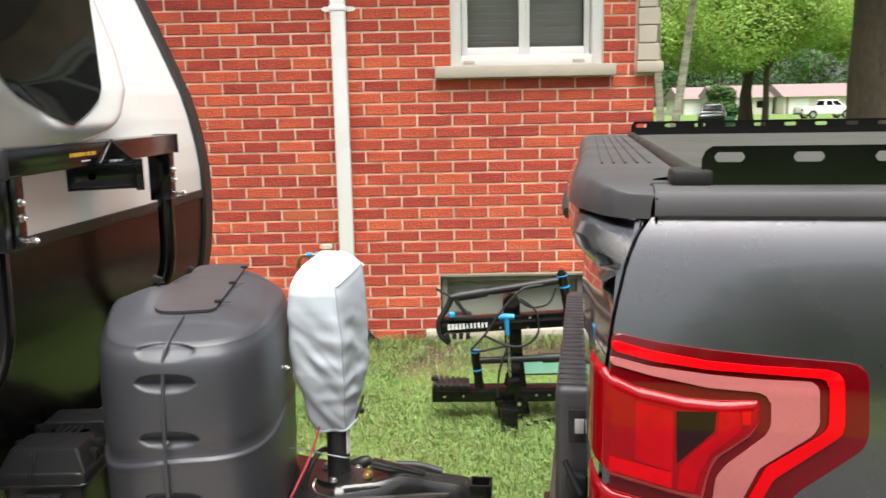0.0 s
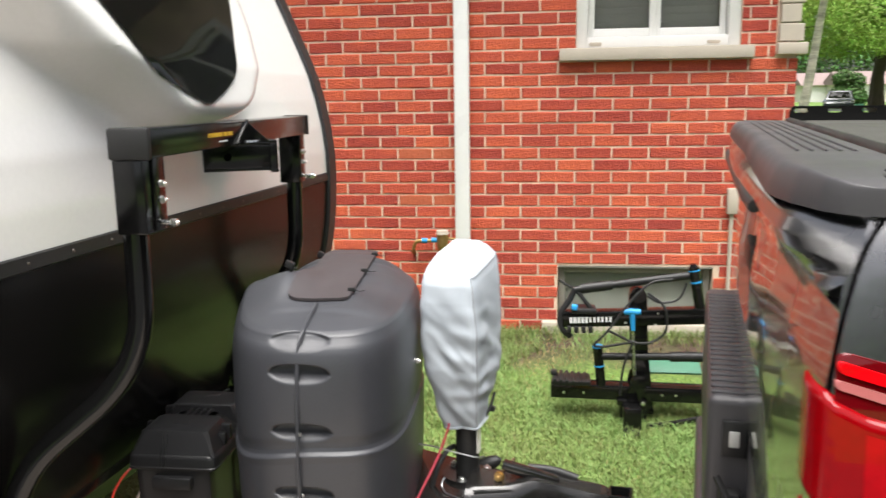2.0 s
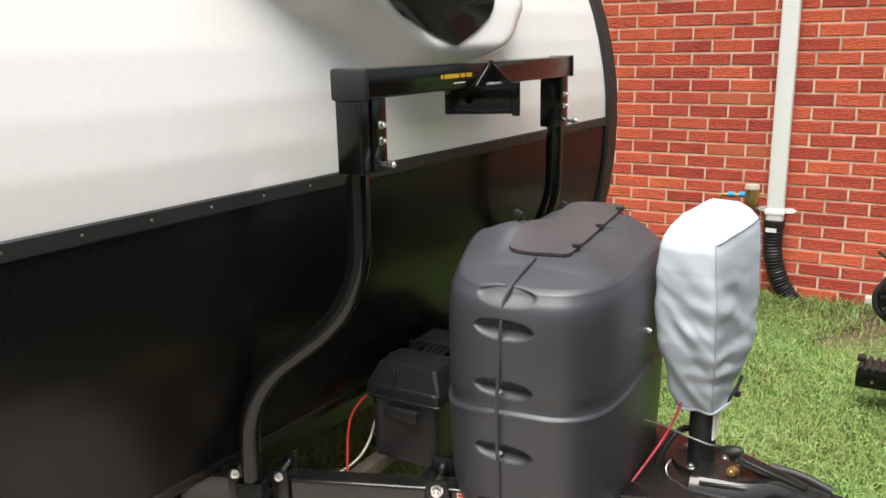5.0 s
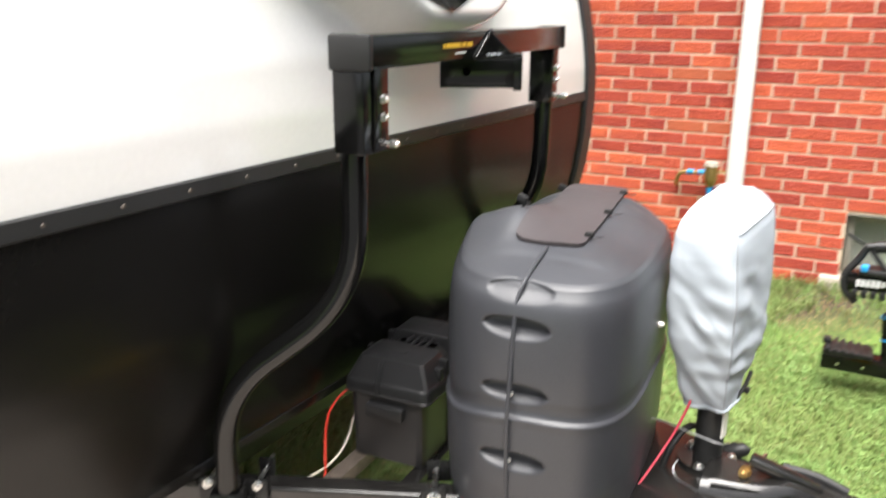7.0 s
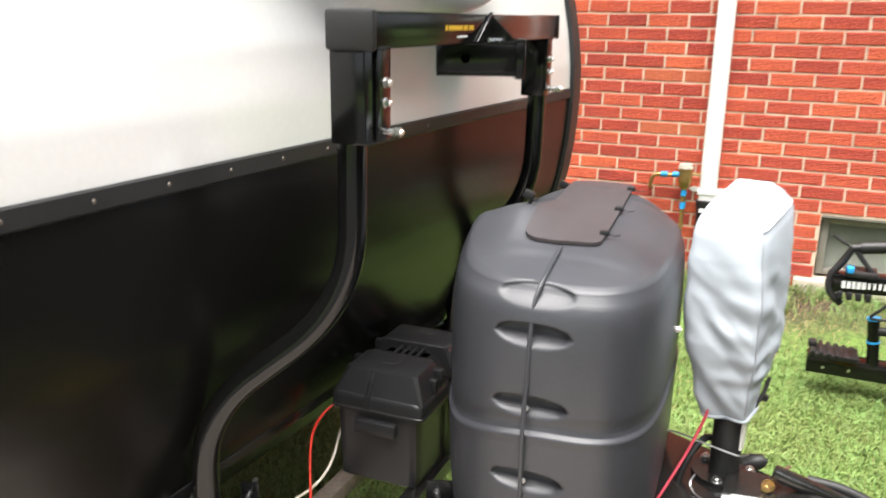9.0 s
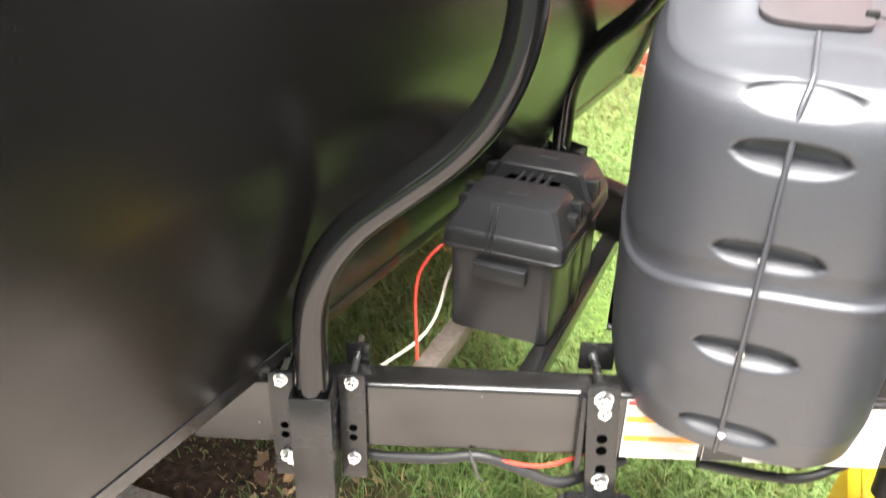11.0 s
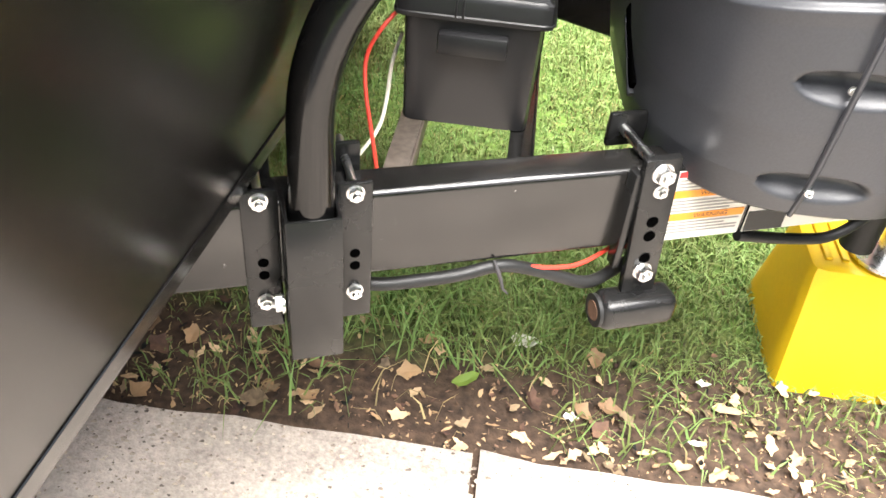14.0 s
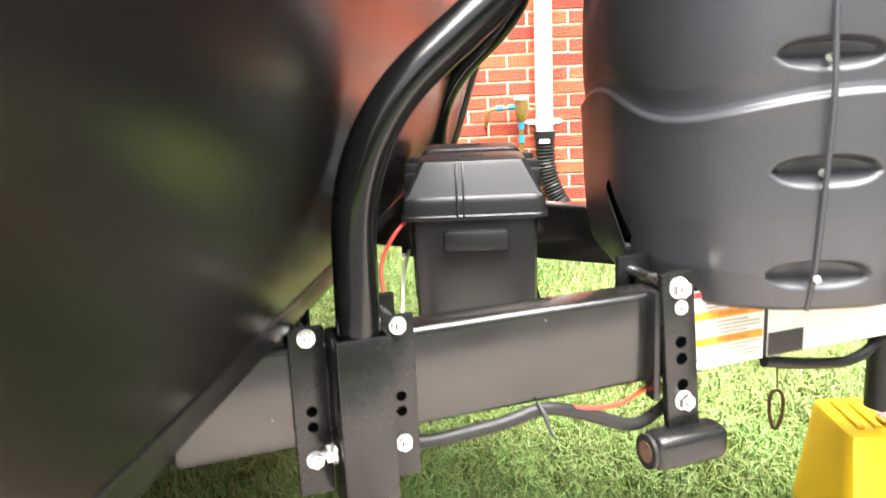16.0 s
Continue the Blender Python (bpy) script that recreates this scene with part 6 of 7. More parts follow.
    # blue T lever on a bright rod
    tl = tube([(0.29, Y - 0.05, 0.600), (0.315, Y - 0.05, 0.606), (0.362, Y - 0.05, 0.604)], [0.010, 0.015, 0.013], 12)
    tube([(0.326, Y - 0.05, 0.60), (0.331, Y - 0.05, 0.52)], [0.014, 0.009], 12, bm=tl)
    part("lever", tl, "blue", root, "blue T-shaped lever")
    part("lever_rod", tube([(0.331, Y - 0.05, 0.52), (0.345, Y - 0.045, 0.31)], 0.006, 10), "zinc", root)
    # hinge bracket and shank foot
    br = prism([(0.31, 0.19), (0.33, 0.30), (0.345, 0.315), (0.40, 0.315), (0.385, 0.215), (0.37, 0.19)], 0.006, "y", Y - 0.065, 0.001)
    part("hinge_bracket", br, "powder", root)
    br = prism([(0.31, 0.19), (0.33, 0.30), (0.345, 0.315), (0.40, 0.315), (0.385, 0.215), (0.37, 0.19)], 0.006, "y", Y + 0.04, 0.001)
    part("hinge_bracket", br, "powder", root)
    ft = box(0.285, 0.405, Y - 0.055, Y + 0.035, 0.085, 0.19, 0.005)
    box(0.292, 0.372, Y - 0.150, Y - 0.050, 0.085, 0.185, 0.006, ft)
    box(0.27, 0.40, Y - 0.06, Y + 0.04, 0.165, 0.195, 0.005, ft)
    part("shank", ft, "powder", root)
    part("shank_foot", box(0.296, 0.366, Y - 0.155, Y - 0.06, 0.035, 0.09, 0.006), "black_plastic", root, "grey plastic foot cap")
    part("stay", tube([(0.40, Y - 0.09, 0.085), (0.52, Y - 0.07, 0.095), (0.64, Y - 0.05, 0.115)], 0.012, 10), "powder", root)
    part("pivot_bolt", hexbolt((0.385, Y - 0.056, 0.18), (0, -1, 0), 0.010, 0.006), "zinc", root)
    cup = part("wheel_cup", box(-0.025, 0.15, Y - 0.06, Y + 0.06, 0.255, 0.275, 0.004), "black_plastic", root, "ribbed black wheel cup")
    for k in range(6):
        part("rib", box(-0.02 + 0.028 * k, -0.004 + 0.028 * k, Y - 0.07, Y + 0.07, 0.272, 0.288 - 0.002 * k, 0.004), "black_plastic", cup)
    part("tab", box(-0.032, 0.0, Y - 0.02, Y + 0.02, 0.285, 0.308, 0.006), "black_plastic", cup)
    for k, pts in enumerate(([(0.50, Y - 0.03, 0.75), (0.40, Y - 0.05, 0.745), (0.30, Y - 0.07, 0.64), (0.22, Y - 0.08, 0.52), (0.15, Y - 0.08, 0.45), (0.20, Y - 0.07, 0.445), (0.34, Y - 0.06, 0.47)],
                             [(0.56, Y - 0.03, 0.735), (0.53, Y - 0.05, 0.66), (0.44, Y - 0.05, 0.645), (0.39, Y - 0.05, 0.68)],
                             [(0.39, Y - 0.04, 0.69), (0.47, Y - 0.06, 0.64), (0.48, Y - 0.06, 0.52), (0.42, Y - 0.06, 0.465), (0.34, Y - 0.06, 0.46), (0.26, Y - 0.06, 0.50), (0.22, Y - 0.06, 0.52)],
                             [(0.33, Y - 0.06, 0.46), (0.29, Y - 0.07, 0.36), (0.28, Y - 0.07, 0.22)])):
        part("lock_cable", tube(rounded_path(pts, 0.06, 8), 0.0055, 10), "black_plastic", root, "black coated lock cable")
    g = thing("drain_cover", "green plastic splash block leaning behind the bike carrier", "splash block", base=(0.55, Y + 0.15, 0.2))
    gb = box(0.40, 0.66, Y + 0.07, Y + 0.19, 0.250, 0.262, 0.004, m=Matrix.Translation((0.5, Y, 0.25)) @ Matrix.Rotation(radians(24), 4, "X") @ Matrix.Translation((-0.5, -Y, -0.25)))
    part("plate", gb, "green_plastic", g)
    part("leg", box(0.40, 0.43, Y + 0.13, Y + 0.15, 0.05, 0.285, 0.004), "green_plastic", g)


build_bike_carrier()


# ---- under the tongue ----
def build_jack_stand():
    root = thing("jack_block", "yellow plastic jack block under the tongue jack", "jack block", pose(-0.185, 2.11, 0), base=(0, 0, 0))
    rows = [(0.0, 0.120, 0.154), (0.02, 0.119, 0.150), (0.237, 0.110, 0.090), (0.246, 0.107, 0.086), (0.250, 0.100, 0.079)]

    def cone(s, t):
        a = 2 * math.pi * s
        j = int(round(t * (len(rows) - 1)))
        z, hx, hy = rows[j]
        c, sn = math.cos(a), math.sin(a)
        q = (abs(c) ** 12 + abs(sn) ** 12) ** (-1 / 12)
        return (c * q * hx, sn * q * hy, z)

    b = grid_surface(cone, 64, len(rows) - 1, closed_u=True)
    b.faces.new([v for v in b.verts if v.co.z > 0.2495])
    part("block", b, "yellow", root)
    for x in (-0.085, -0.055):
        part("rib", box(x, x + 0.014, -0.058, 0.058, 0.249, 0.257, 0.003), "yellow", root)
    f = thing("foot_plate", "grey steel jack foot pad resting on the yellow block", "jack foot", pose(-0.19, 2.075, 0), base=(0, 0, 0.25))
    pf = rod((0.03, 0.0, 0.257), (0.03, 0.0, 0.264), 0.062, n=32)
    rod((0.03, 0, 0.264), (0.03, 0, 0.34), 0.023, n=24, bm=pf)
    part("pad", pf, "zinc", f)


build_jack_stand()


def build_tongue_details():
    # warning labels on the near beam, x along the beam
    for x0, x1, kind in ((0.642, 0.755, "warning"), (0.762, 1.02, "notice")):
        root = thing("warning_label" if kind == "warning" else "notice_label", "white and orange warning label on the black beam" if kind == "warning" else "white notice label on the black beam", "label", BEAM, base=((x0 + x1) / 2, -0.001, 0.56))
        part("sheet", box(x0, x1, -0.0022, -0.0012, 0.512, 0.618), "label_white", root, smooth=False)
        if kind == "warning":
            part("band", box(x0 + 0.002, x1, -0.0030, -0.0024, 0.609, 0.617), "label_red", root, smooth=False)
            for z in (0.578, 0.543):
                bd = part("band", box(x0 + 0.002, x1 - 0.002, -0.0030, -0.0024, z, z + 0.011), "label_orange", root, "orange warning band", smooth=False)
                tx = text_mesh("WARNING", 0.010)
                bmesh.ops.transform(tx, matrix=Matrix.Translation(((x0 + x1) / 2 + 0.006, -0.0034, z + 0.0055)) @ Matrix.Rotation(radians(90), 4, "X"), verts=tx.verts)
                part("lettering", tx, "print_black", bd, "black warning letters", smooth=False)
            bars = bmesh.new()
            for z in [0.603 - 0.005 * k for k in range(4)] + [0.572 - 0.005 * k for k in range(5)] + [0.538 - 0.005 * k for k in range(4)]:
                box(x0 + 0.005, x1 - 0.006 - 0.02 * ((z * 1000) % 3 > 1.5), -0.0029, -0.0024, z, z + 0.0022, bm=bars)
            part("small_print", bars, "print_grey", root, "unreadable grey print", smooth=False)
        else:
            part("panel", box(x0 + 0.001, x0 + 0.06, -0.0030, -0.0024, 0.513, 0.545), "print_black", root, smooth=False)
            bars = bmesh.new()
            for z in [0.60 - 0.006 * k for k in range(6)]:
                box(x0 + 0.085, x0 + 0.14, -0.0029, -0.0024, z, z + 0.0025, bm=bars)
                box(x0 + 0.15, x0 + 0.23, -0.0029, -0.0024, z, z + 0.0025, bm=bars)
            part("small_print", bars, "print_grey", root, smooth=False)
    # cables slung under the near beam
    root = thing("tongue_harness", "black cable bundle slung under the A-frame beam", "cable", BEAM, base=(0.4, 0.02, 0.48))
    part("sheath", tube(rounded_path([(0.20, 0.04, 0.49), (0.27, 0.012, 0.478), (0.38, 0.0, 0.49), (0.43, 0.0, 0.502), (0.48, 0.0, 0.485), (0.555, -0.004, 0.452), (0.60, 0.015, 0.455), (0.66, 0.03, 0.48)], 0.05, 8), 0.0085, 12), "black_plastic", root)
    part("red_wire", tube(rounded_path([(0.435, 0.0, 0.50), (0.50, -0.004, 0.488), (0.54, 0.0, 0.484), (0.60, 0.02, 0.498), (0.68, 0.03, 0.525)], 0.03, 6), 0.003, 8), "red_wire", root)
    part("tie", tube([(0.42, -0.004, 0.512), (0.425, -0.012, 0.498), (0.430, -0.010, 0.485), (0.433, -0.014, 0.472), (0.441, -0.013, 0.462)], [0.0015, 0.003, 0.0025, 0.002, 0.001], 8), "truck_plastic", root, "frayed grey tie")
    part("sheath", tube(rounded_path([(0.76, 0.0, 0.505), (0.83, 0.0, 0.49), (0.92, 0.0, 0.478), (0.99, 0.02, 0.50)], 0.05, 8), 0.008, 12), "black_plastic", root)
    c = thing("carabiner", "small rusty carabiner hanging under the tongue", "carabiner", pose(-0.376, 2.155, 0.245), base=(0, 0, 0))
    part("ring", tube([(0.016 * math.cos(a) * (0.8 + 0.25 * math.sin(a)), 0, 0.04 * math.sin(a)) for a in [2 * math.pi * k / 24 for k in range(25)]], 0.0035, 8), "rust", c)
    part("wire", tube([(0, 0, 0.04), (0.005, 0.02, 0.12), (0.0, 0.05, 0.27)], 0.0015, 6), "rust", c)


build_tongue_details()


# ---- beyond the house ----
def leaf_crown(centres, count, size, seed, squash=0.75):
    """A crown of many small leaf clumps scattered on and in lobes."""
    rng = np.random.default_rng(seed)
    cs = np.array([c[:3] for c in centres])
    rs = np.array([c[3] for c in centres])
    pick = rng.choice(len(cs), count, p=rs ** 2 / np.sum(rs ** 2))
    d = rng.normal(size=(count, 3))
    d /= np.linalg.norm(d, axis=1)[:, None]
    rad = rs[pick] * (0.45 + 0.6 * rng.random(count) ** 0.6)
    p = cs[pick] + d * rad[:, None] * np.array([1, 1, squash])
    up = 0.55 * d + np.array([0, 0, 0.8]) + 0.4 * rng.normal(size=(count, 3))
    t1 = np.cross(up, rng.normal(size=(count, 3)))
    t1 /= np.linalg.norm(t1, axis=1)[:, None]
    t2 = np.cross(t1, up)
    t2 /= np.linalg.norm(t2, axis=1)[:, None] + 1e-9
    s = size * (0.6 + 0.8 * rng.random(count))[:, None]
    verts = np.stack([p - t1 * s, p + t2 * s * 0.55, p + t1 * s, p - t2 * s * 0.55], 1).reshape(-1, 3)
    faces = np.arange(count * 4).reshape(-1, 4)
    me = bpy.data.meshes.new("crown")
    me.from_pydata(verts.tolist(), [], faces.tolist())
    return me


def tree(x, y, h, r, crown_r, low, seed, bark="bark", leaf="leaf", lean=(0, 0), count=9000, size=0.16, label="leafy green maple tree on the lawn", limbs=7):
    rng = random.Random(seed)
    z0 = ground_z(x, y)
    root = thing("tree", label, "tree", pose(x, y, z0), group="trees")
    pts, rad = [], []
    for i in range(9):
        t = i / 8
        pts.append((lean[0] * t + rng.uniform(-1, 1) * r * 0.25 * (i > 0), lean[1] * t + rng.uniform(-1, 1) * r * 0.25 * (i > 0), -0.1 + h * 0.78 * t))
        rad.append(r * ((1.35 if i == 0 else 1.0) - 0.72 * t))
    b = tube(pts, rad, 14)
    lobes = []
    for k in range(limbs):
        a = 2 * math.pi * k / limbs + rng.uniform(-0.4, 0.4)
        f = rng.uniform(0.0, 1.0)
        zb = low * 0.9 + (h * 0.62 - low) * f * 0.8
        base = Vector((lean[0] * zb / h, lean[1] * zb / h, zb))
        reach = crown_r * rng.uniform(0.55, 0.95) * (1 - 0.35 * f)
        tip = base + Vector((math.cos(a) * reach, math.sin(a) * reach, rng.uniform(0.3, 1.2) * crown_r * 0.55))
        mid = base.lerp(tip, 0.5) + Vector((0, 0, 0.1 * reach))
        tube([base, mid, tip], [r * 0.42, r * 0.26, r * 0.07], 8, bm=b)
        lobes.append((*tip, crown_r * rng.uniform(0.36, 0.52)))
        lobes.append((*mid, crown_r * rng.uniform(0.25, 0.36)))
    for k in range(5):
        lobes.append((lean[0] + rng.uniform(-0.4, 0.4) * crown_r, lean[1] + rng.uniform(-0.4, 0.4) * crown_r, h * rng.uniform(0.62, 0.95), crown_r * rng.uniform(0.35, 0.5)))
    part("trunk", b, bark, root)
    me = leaf_crown(lobes, count, size, seed)
    me.materials.append(M[leaf])
    cr = new("crown", me)
    cr.parent = root
    return root


def build_far():
    tree(5.68, 11.0, 9.5, 0.33, 3.6, 4.8, 1, count=7000, size=0.10, label="thick-trunked old shade tree near the drive")
    tree(4.37, 16.0, 8.5, 0.10, 1.5, 4.4, 2, bark="birch", lean=(0.85, 0.1), count=4000, size=0.08, label="pale-barked birch beside the house")
    tree(4.36, 16.2, 8.0, 0.09, 1.5, 4.4, 3, bark="birch", lean=(-0.2, 0.3), count=4000, size=0.08, label="pale-barked birch beside the house")
    tree(19.9, 54.0, 12.5, 0.40, 6.0, 4.4, 4, count=60000, size=0.095, limbs=9)
    tree(17.6, 45.0, 10.0, 0.20, 4.6, 3.6, 5, count=50000, size=0.085, limbs=9)
    tree(26.5, 52.0, 10.5, 0.36, 5.0, 4.2, 6, count=36000, size=0.10, limbs=9)
    tree(11.2, 50.0, 11.0, 0.35, 5.0, 3.6, 7, count=36000, size=0.10)
    tree(27.0, 74.0, 13.0, 0.4, 6.5, 5.0, 8, count=20000, size=0.2)
    tree(10.5, 66.0, 12.0, 0.5, 6.0, 2.6, 9, leaf="leaf_dark", count=18000, size=0.2)
    for k, (x, y, s) in enumerate(((30.9, 92.0, 1.7),)):
        root = thing("shrub", "dense dark green clipped shrub", "shrub", pose(x, y, 0), group="shrubs")
        me = leaf_crown([(0, 0, s * 0.7, s), (s * 0.3, 0.2, s * 1.5, s * 0.75), (-s * 0.3, 0, s * 1.7, s * 0.65), (s * 0.5, 0, s * 0.5, s * 0.7)], 7000, 0.16, 20 + k, 0.8)
        me.materials.append(M["leaf_dark"])
        ob = new("crown", me)
        ob.parent = root
    # woods closing the distance, also behind the drive: that row is unseen, shaped for the truck's reflections
    rng = random.Random(12)
    me = leaf_crown([(x, 158 + rng.uniform(-10, 10), rng.uniform(4, 13), rng.uniform(6, 10)) for x in range(-40, 160, 5)], 90000, 0.36, 31, 0.9)
    me.materials.append(M["leaf_dark"])
    tagged(new("woods", me), "dense line of trees in the distance", "trees", kind="stuff")
    me = leaf_crown([(x, -26 + rng.uniform(-3, 3), rng.uniform(0.5, 3) + rng.uniform(0, 9) * smoothstep(-3, 3, x), rng.uniform(2.2, 3.5) + 1.2 * smoothstep(-3, 3, x)) for x in [-46 + 1.5 * i for i in range(63)]], 110000, 0.42, 32, 0.9)
    me.materials.append(M["leaf_dark"])
    tagged(new("hedge_trees", me), "unseen line of trees, there for the truck's reflections", "trees", kind="stuff")
    road = bmesh.new()
    box(-120, 160, 70.0, 77.0, -0.02, 0.015, bm=road)
    single("road", road, "asphalt", "grey asphalt street", "street", kind="structure", smooth=False)
    for x0, x1, y0, z in ((41.0, 49.5, 124.0, 2.5), (50.0, 65.0, 121.0, 2.5), (37.6, 42.2, 131.0, 2.5)):
        root = thing("far_house", "low pale house with brown shingle roof across the street", "house", group="far houses", base=((x0 + x1) / 2, y0, 0))
        part("wall", box(x0, x1, y0, y0 + 8, -0.1, z), "far_wall", root, smooth=False)
        rf = bmesh.new()
        prism([(y0 - 0.6, z), (y0 + 8.6, z), (y0 + 4, z + 1.9)], x1 - x0 + 0.8, "x", x0 - 0.4, 0, rf)
        part("roof", rf, "far_roof", root, smooth=False)
        part("garage_door", box(x0 + 0.8, x0 + 3.6, y0 - 0.05, y0 + 0.02, 0, 2.2), "white_paint", root, smooth=False)
        part("trim_post", box(x0 + 0.3, x0 + 0.55, y0 - 0.06, y0 + 0.02, 0, z), "far_roof", root, smooth=False)
        part("window", box(x1 - 2.4, x1 - 1.2, y0 - 0.04, y0 + 0.02, 1.0, 2.0), "dark_glass", root, smooth=False)

    def vehicle(name, label, m, paint, pickup):
        """A parked vehicle: body with wheel arches, tapered cabin, panes, lamps, bumpers and wheels."""
        root = thing(name, label, "car" if not pickup else "pickup truck", m)
        arch = lambda x: [(x + 0.47 * math.cos(math.pi * k / 8), 0.42 + 0.47 * math.sin(math.pi * k / 8)) for k in range(9)]
        if pickup:
            deck = [(2.85, 0.5), (2.85, 0.95), (2.7, 1.12), (1.45, 1.22), (-2.85, 1.22), (-2.85, 0.5)]
            low, high, floor_z, roof_z = (-0.55, 1.60), (-0.40, 0.95), 1.21, 1.88
            axle = 1.75
        else:
            deck = [(2.2, 0.42), (2.22, 0.75), (2.0, 0.92), (1.0, 1.02), (-2.15, 1.04), (-2.2, 0.42)]
            low, high, floor_z, roof_z = (-2.05, 1.05), (-1.75, 0.35), 1.02, 1.62
            axle = 1.38
        out = arch(-axle)[::-1] + arch(axle)[::-1] + deck
        body = part("body", prism(out, 1.84, "y", -0.92, 0.03), paint, root)
        cab = bmesh.new()
        lo = [cab.verts.new((x, y, floor_z)) for x, y in ((low[0], -0.88), (low[1], -0.88), (low[1], 0.88), (low[0], 0.88))]
        hi = [cab.verts.new((x, y, roof_z)) for x, y in ((high[0], -0.68), (high[1], -0.68), (high[1], 0.68), (high[0], 0.68))]
        cab.faces.new(hi)
        for k in range(4):
            cab.faces.new((lo[k], lo[(k + 1) % 4], hi[(k + 1) % 4], hi[k]))
        bmesh.ops.bevel(cab, geom=cab.edges[:], offset=0.06, segments=3, profile=0.5, affect="EDGES")
        cabin = part("cabin", cab, paint, root)

        def pane(corners):
            """Four corners on the cabin's sides, pushed 12 mm out."""
            c = [Vector(p) for p in corners]
            n = (c[1] - c[0]).cross(c[3] - c[0]).normalized()
            mid = sum(c, Vector()) / 4
            if n.dot(mid - Vector(((low[0] + low[1]) / 2, 0, 1.4))) < 0:
                n = -n
            g = bmesh.new()
            g.faces.new([g.verts.new(p + n * 0.012) for p in c])
            bmesh.ops.solidify(g, geom=g.faces[:], thickness=0.008)
            part("window", g, "dark_glass", cabin, smooth=False)

        def at(u, w, side):
            """A place on a flank of the cabin: u along it, w up it."""
            x0, x1 = low[0] + (high[0] - low[0]) * w, low[1] + (high[1] - low[1]) * w
            return (x0 + (x1 - x0) * u, side * (0.88 - 0.20 * w), floor_z + (roof_z - floor_z) * w)

        for sd in (-1, 1):
            for u0, u1 in ((0.08, 0.46), (0.52, 0.90)):
                pane([at(u0, 0.14, sd), at(u1, 0.14, sd), at(u1, 0.84, sd), at(u0, 0.84, sd)])
        for u in (0.0, 1.0):
            a, b2, c, d = Vector(at(u, 0.14, -1)), Vector(at(u, 0.14, 1)), Vector(at(u, 0.84, 1)), Vector(at(u, 0.84, -1))
            pane([a.lerp(b2, 0.08), a.lerp(b2, 0.92), d.lerp(c, 0.92), d.lerp(c, 0.08)])
        for x, mat in ((-2.86 if pickup else -2.2, "lens_red"), (2.8 if pickup else 2.12, "lens_white")):
            for y in (-0.93, 0.70):
                part("lamp", box(x - 0.03, x + 0.06, y, y + 0.23, 0.72, 0.98 if pickup else 0.86, 0.02), mat, root)
        for x in ((-2.98, 2.84) if pickup else (-2.3, 2.18)):
            part("bumper", box(x, x + 0.14, -0.9, 0.9, 0.42, 0.62, 0.04), "car_dark" if pickup else "black_plastic", root)
        for x in (-axle, axle):
            for y in (-0.93, 0.70):
                wheel = part("wheel", rod((x, y, 0.40), (x, y + 0.23, 0.40), 0.40, n=28), "tyre", root)
                part("rim", rod((x, y - 0.008, 0.40), (x, y + 0.238, 0.40), 0.24, n=20), "zinc", wheel)

    vehicle("parked_pickup", "white pickup truck parked across the street", pose(38.9, 84.0, -0.02, 0, 0, 5), "car_white", True)
    vehicle("parked_car", "dark car parked on the street", pose(19.8, 60.5, 0, 0, 0, 250), "car_dark", False)
    vehicle("parked_car", "blue-grey car parked by a far house", pose(27.5, 115.0, 0, 0, 0, 80), "car_dark", False)
    b = thing("rubbish_bin", "green rubbish bin on the far lawn", "bin", pose(21.3, 62.0, 0))
    part("body", box(-0.6, 0.6, -0.3, 0.3, 0, 0.65, 0.04), "green_plastic", b)
    p = thing("lamp_post", "small black garden lamp post", "lamp", pose(5.6, 24.0, 0))
    part("post", rod((0, 0, 0), (0, 0, 1.55), 0.035), "powder", p)
    part("lantern", rod((0, 0, 1.55), (0, 0, 1.85), 0.07, 0.11, n=8), "lens_white", p)


build_far()


# ---- grass, leaves and litter ----
def bald(x, y):
    """How bare the soil is here: 1 bare, 0 thick grass."""
    n = noise.noise(Vector((x * 2.3, y * 2.3, 0.7))) + 0.5 * noise.noise(Vector((x * 6.1, y * 6.1, 4.2)))
    strip = smoothstep(2.22, 1.86, y + 0.14 * n + 0.10 * smoothstep(-0.9, -0.3, x))
    foot = smoothstep(4.45, 4.75, y) * smoothstep(5.1, 4.95, y) * 0.75 * smoothstep(-0.35, -0.1, x + 0.1 * n)
    worn = smoothstep(4.0, 4.35, y) * smoothstep(5.0, 4.8, y) * smoothstep(-0.30, -0.05, x + 0.15 * n) * smoothstep(1.5, 1.1, x) * (1.05 + 0.4 * n)
    thin = 0.55 * smoothstep(0.05, 0.45, noise.noise(Vector((x * 1.4, y * 1.4, 5.5))))
    return max(strip * (0.92 + 0.30 * n), foot, worn, thin)


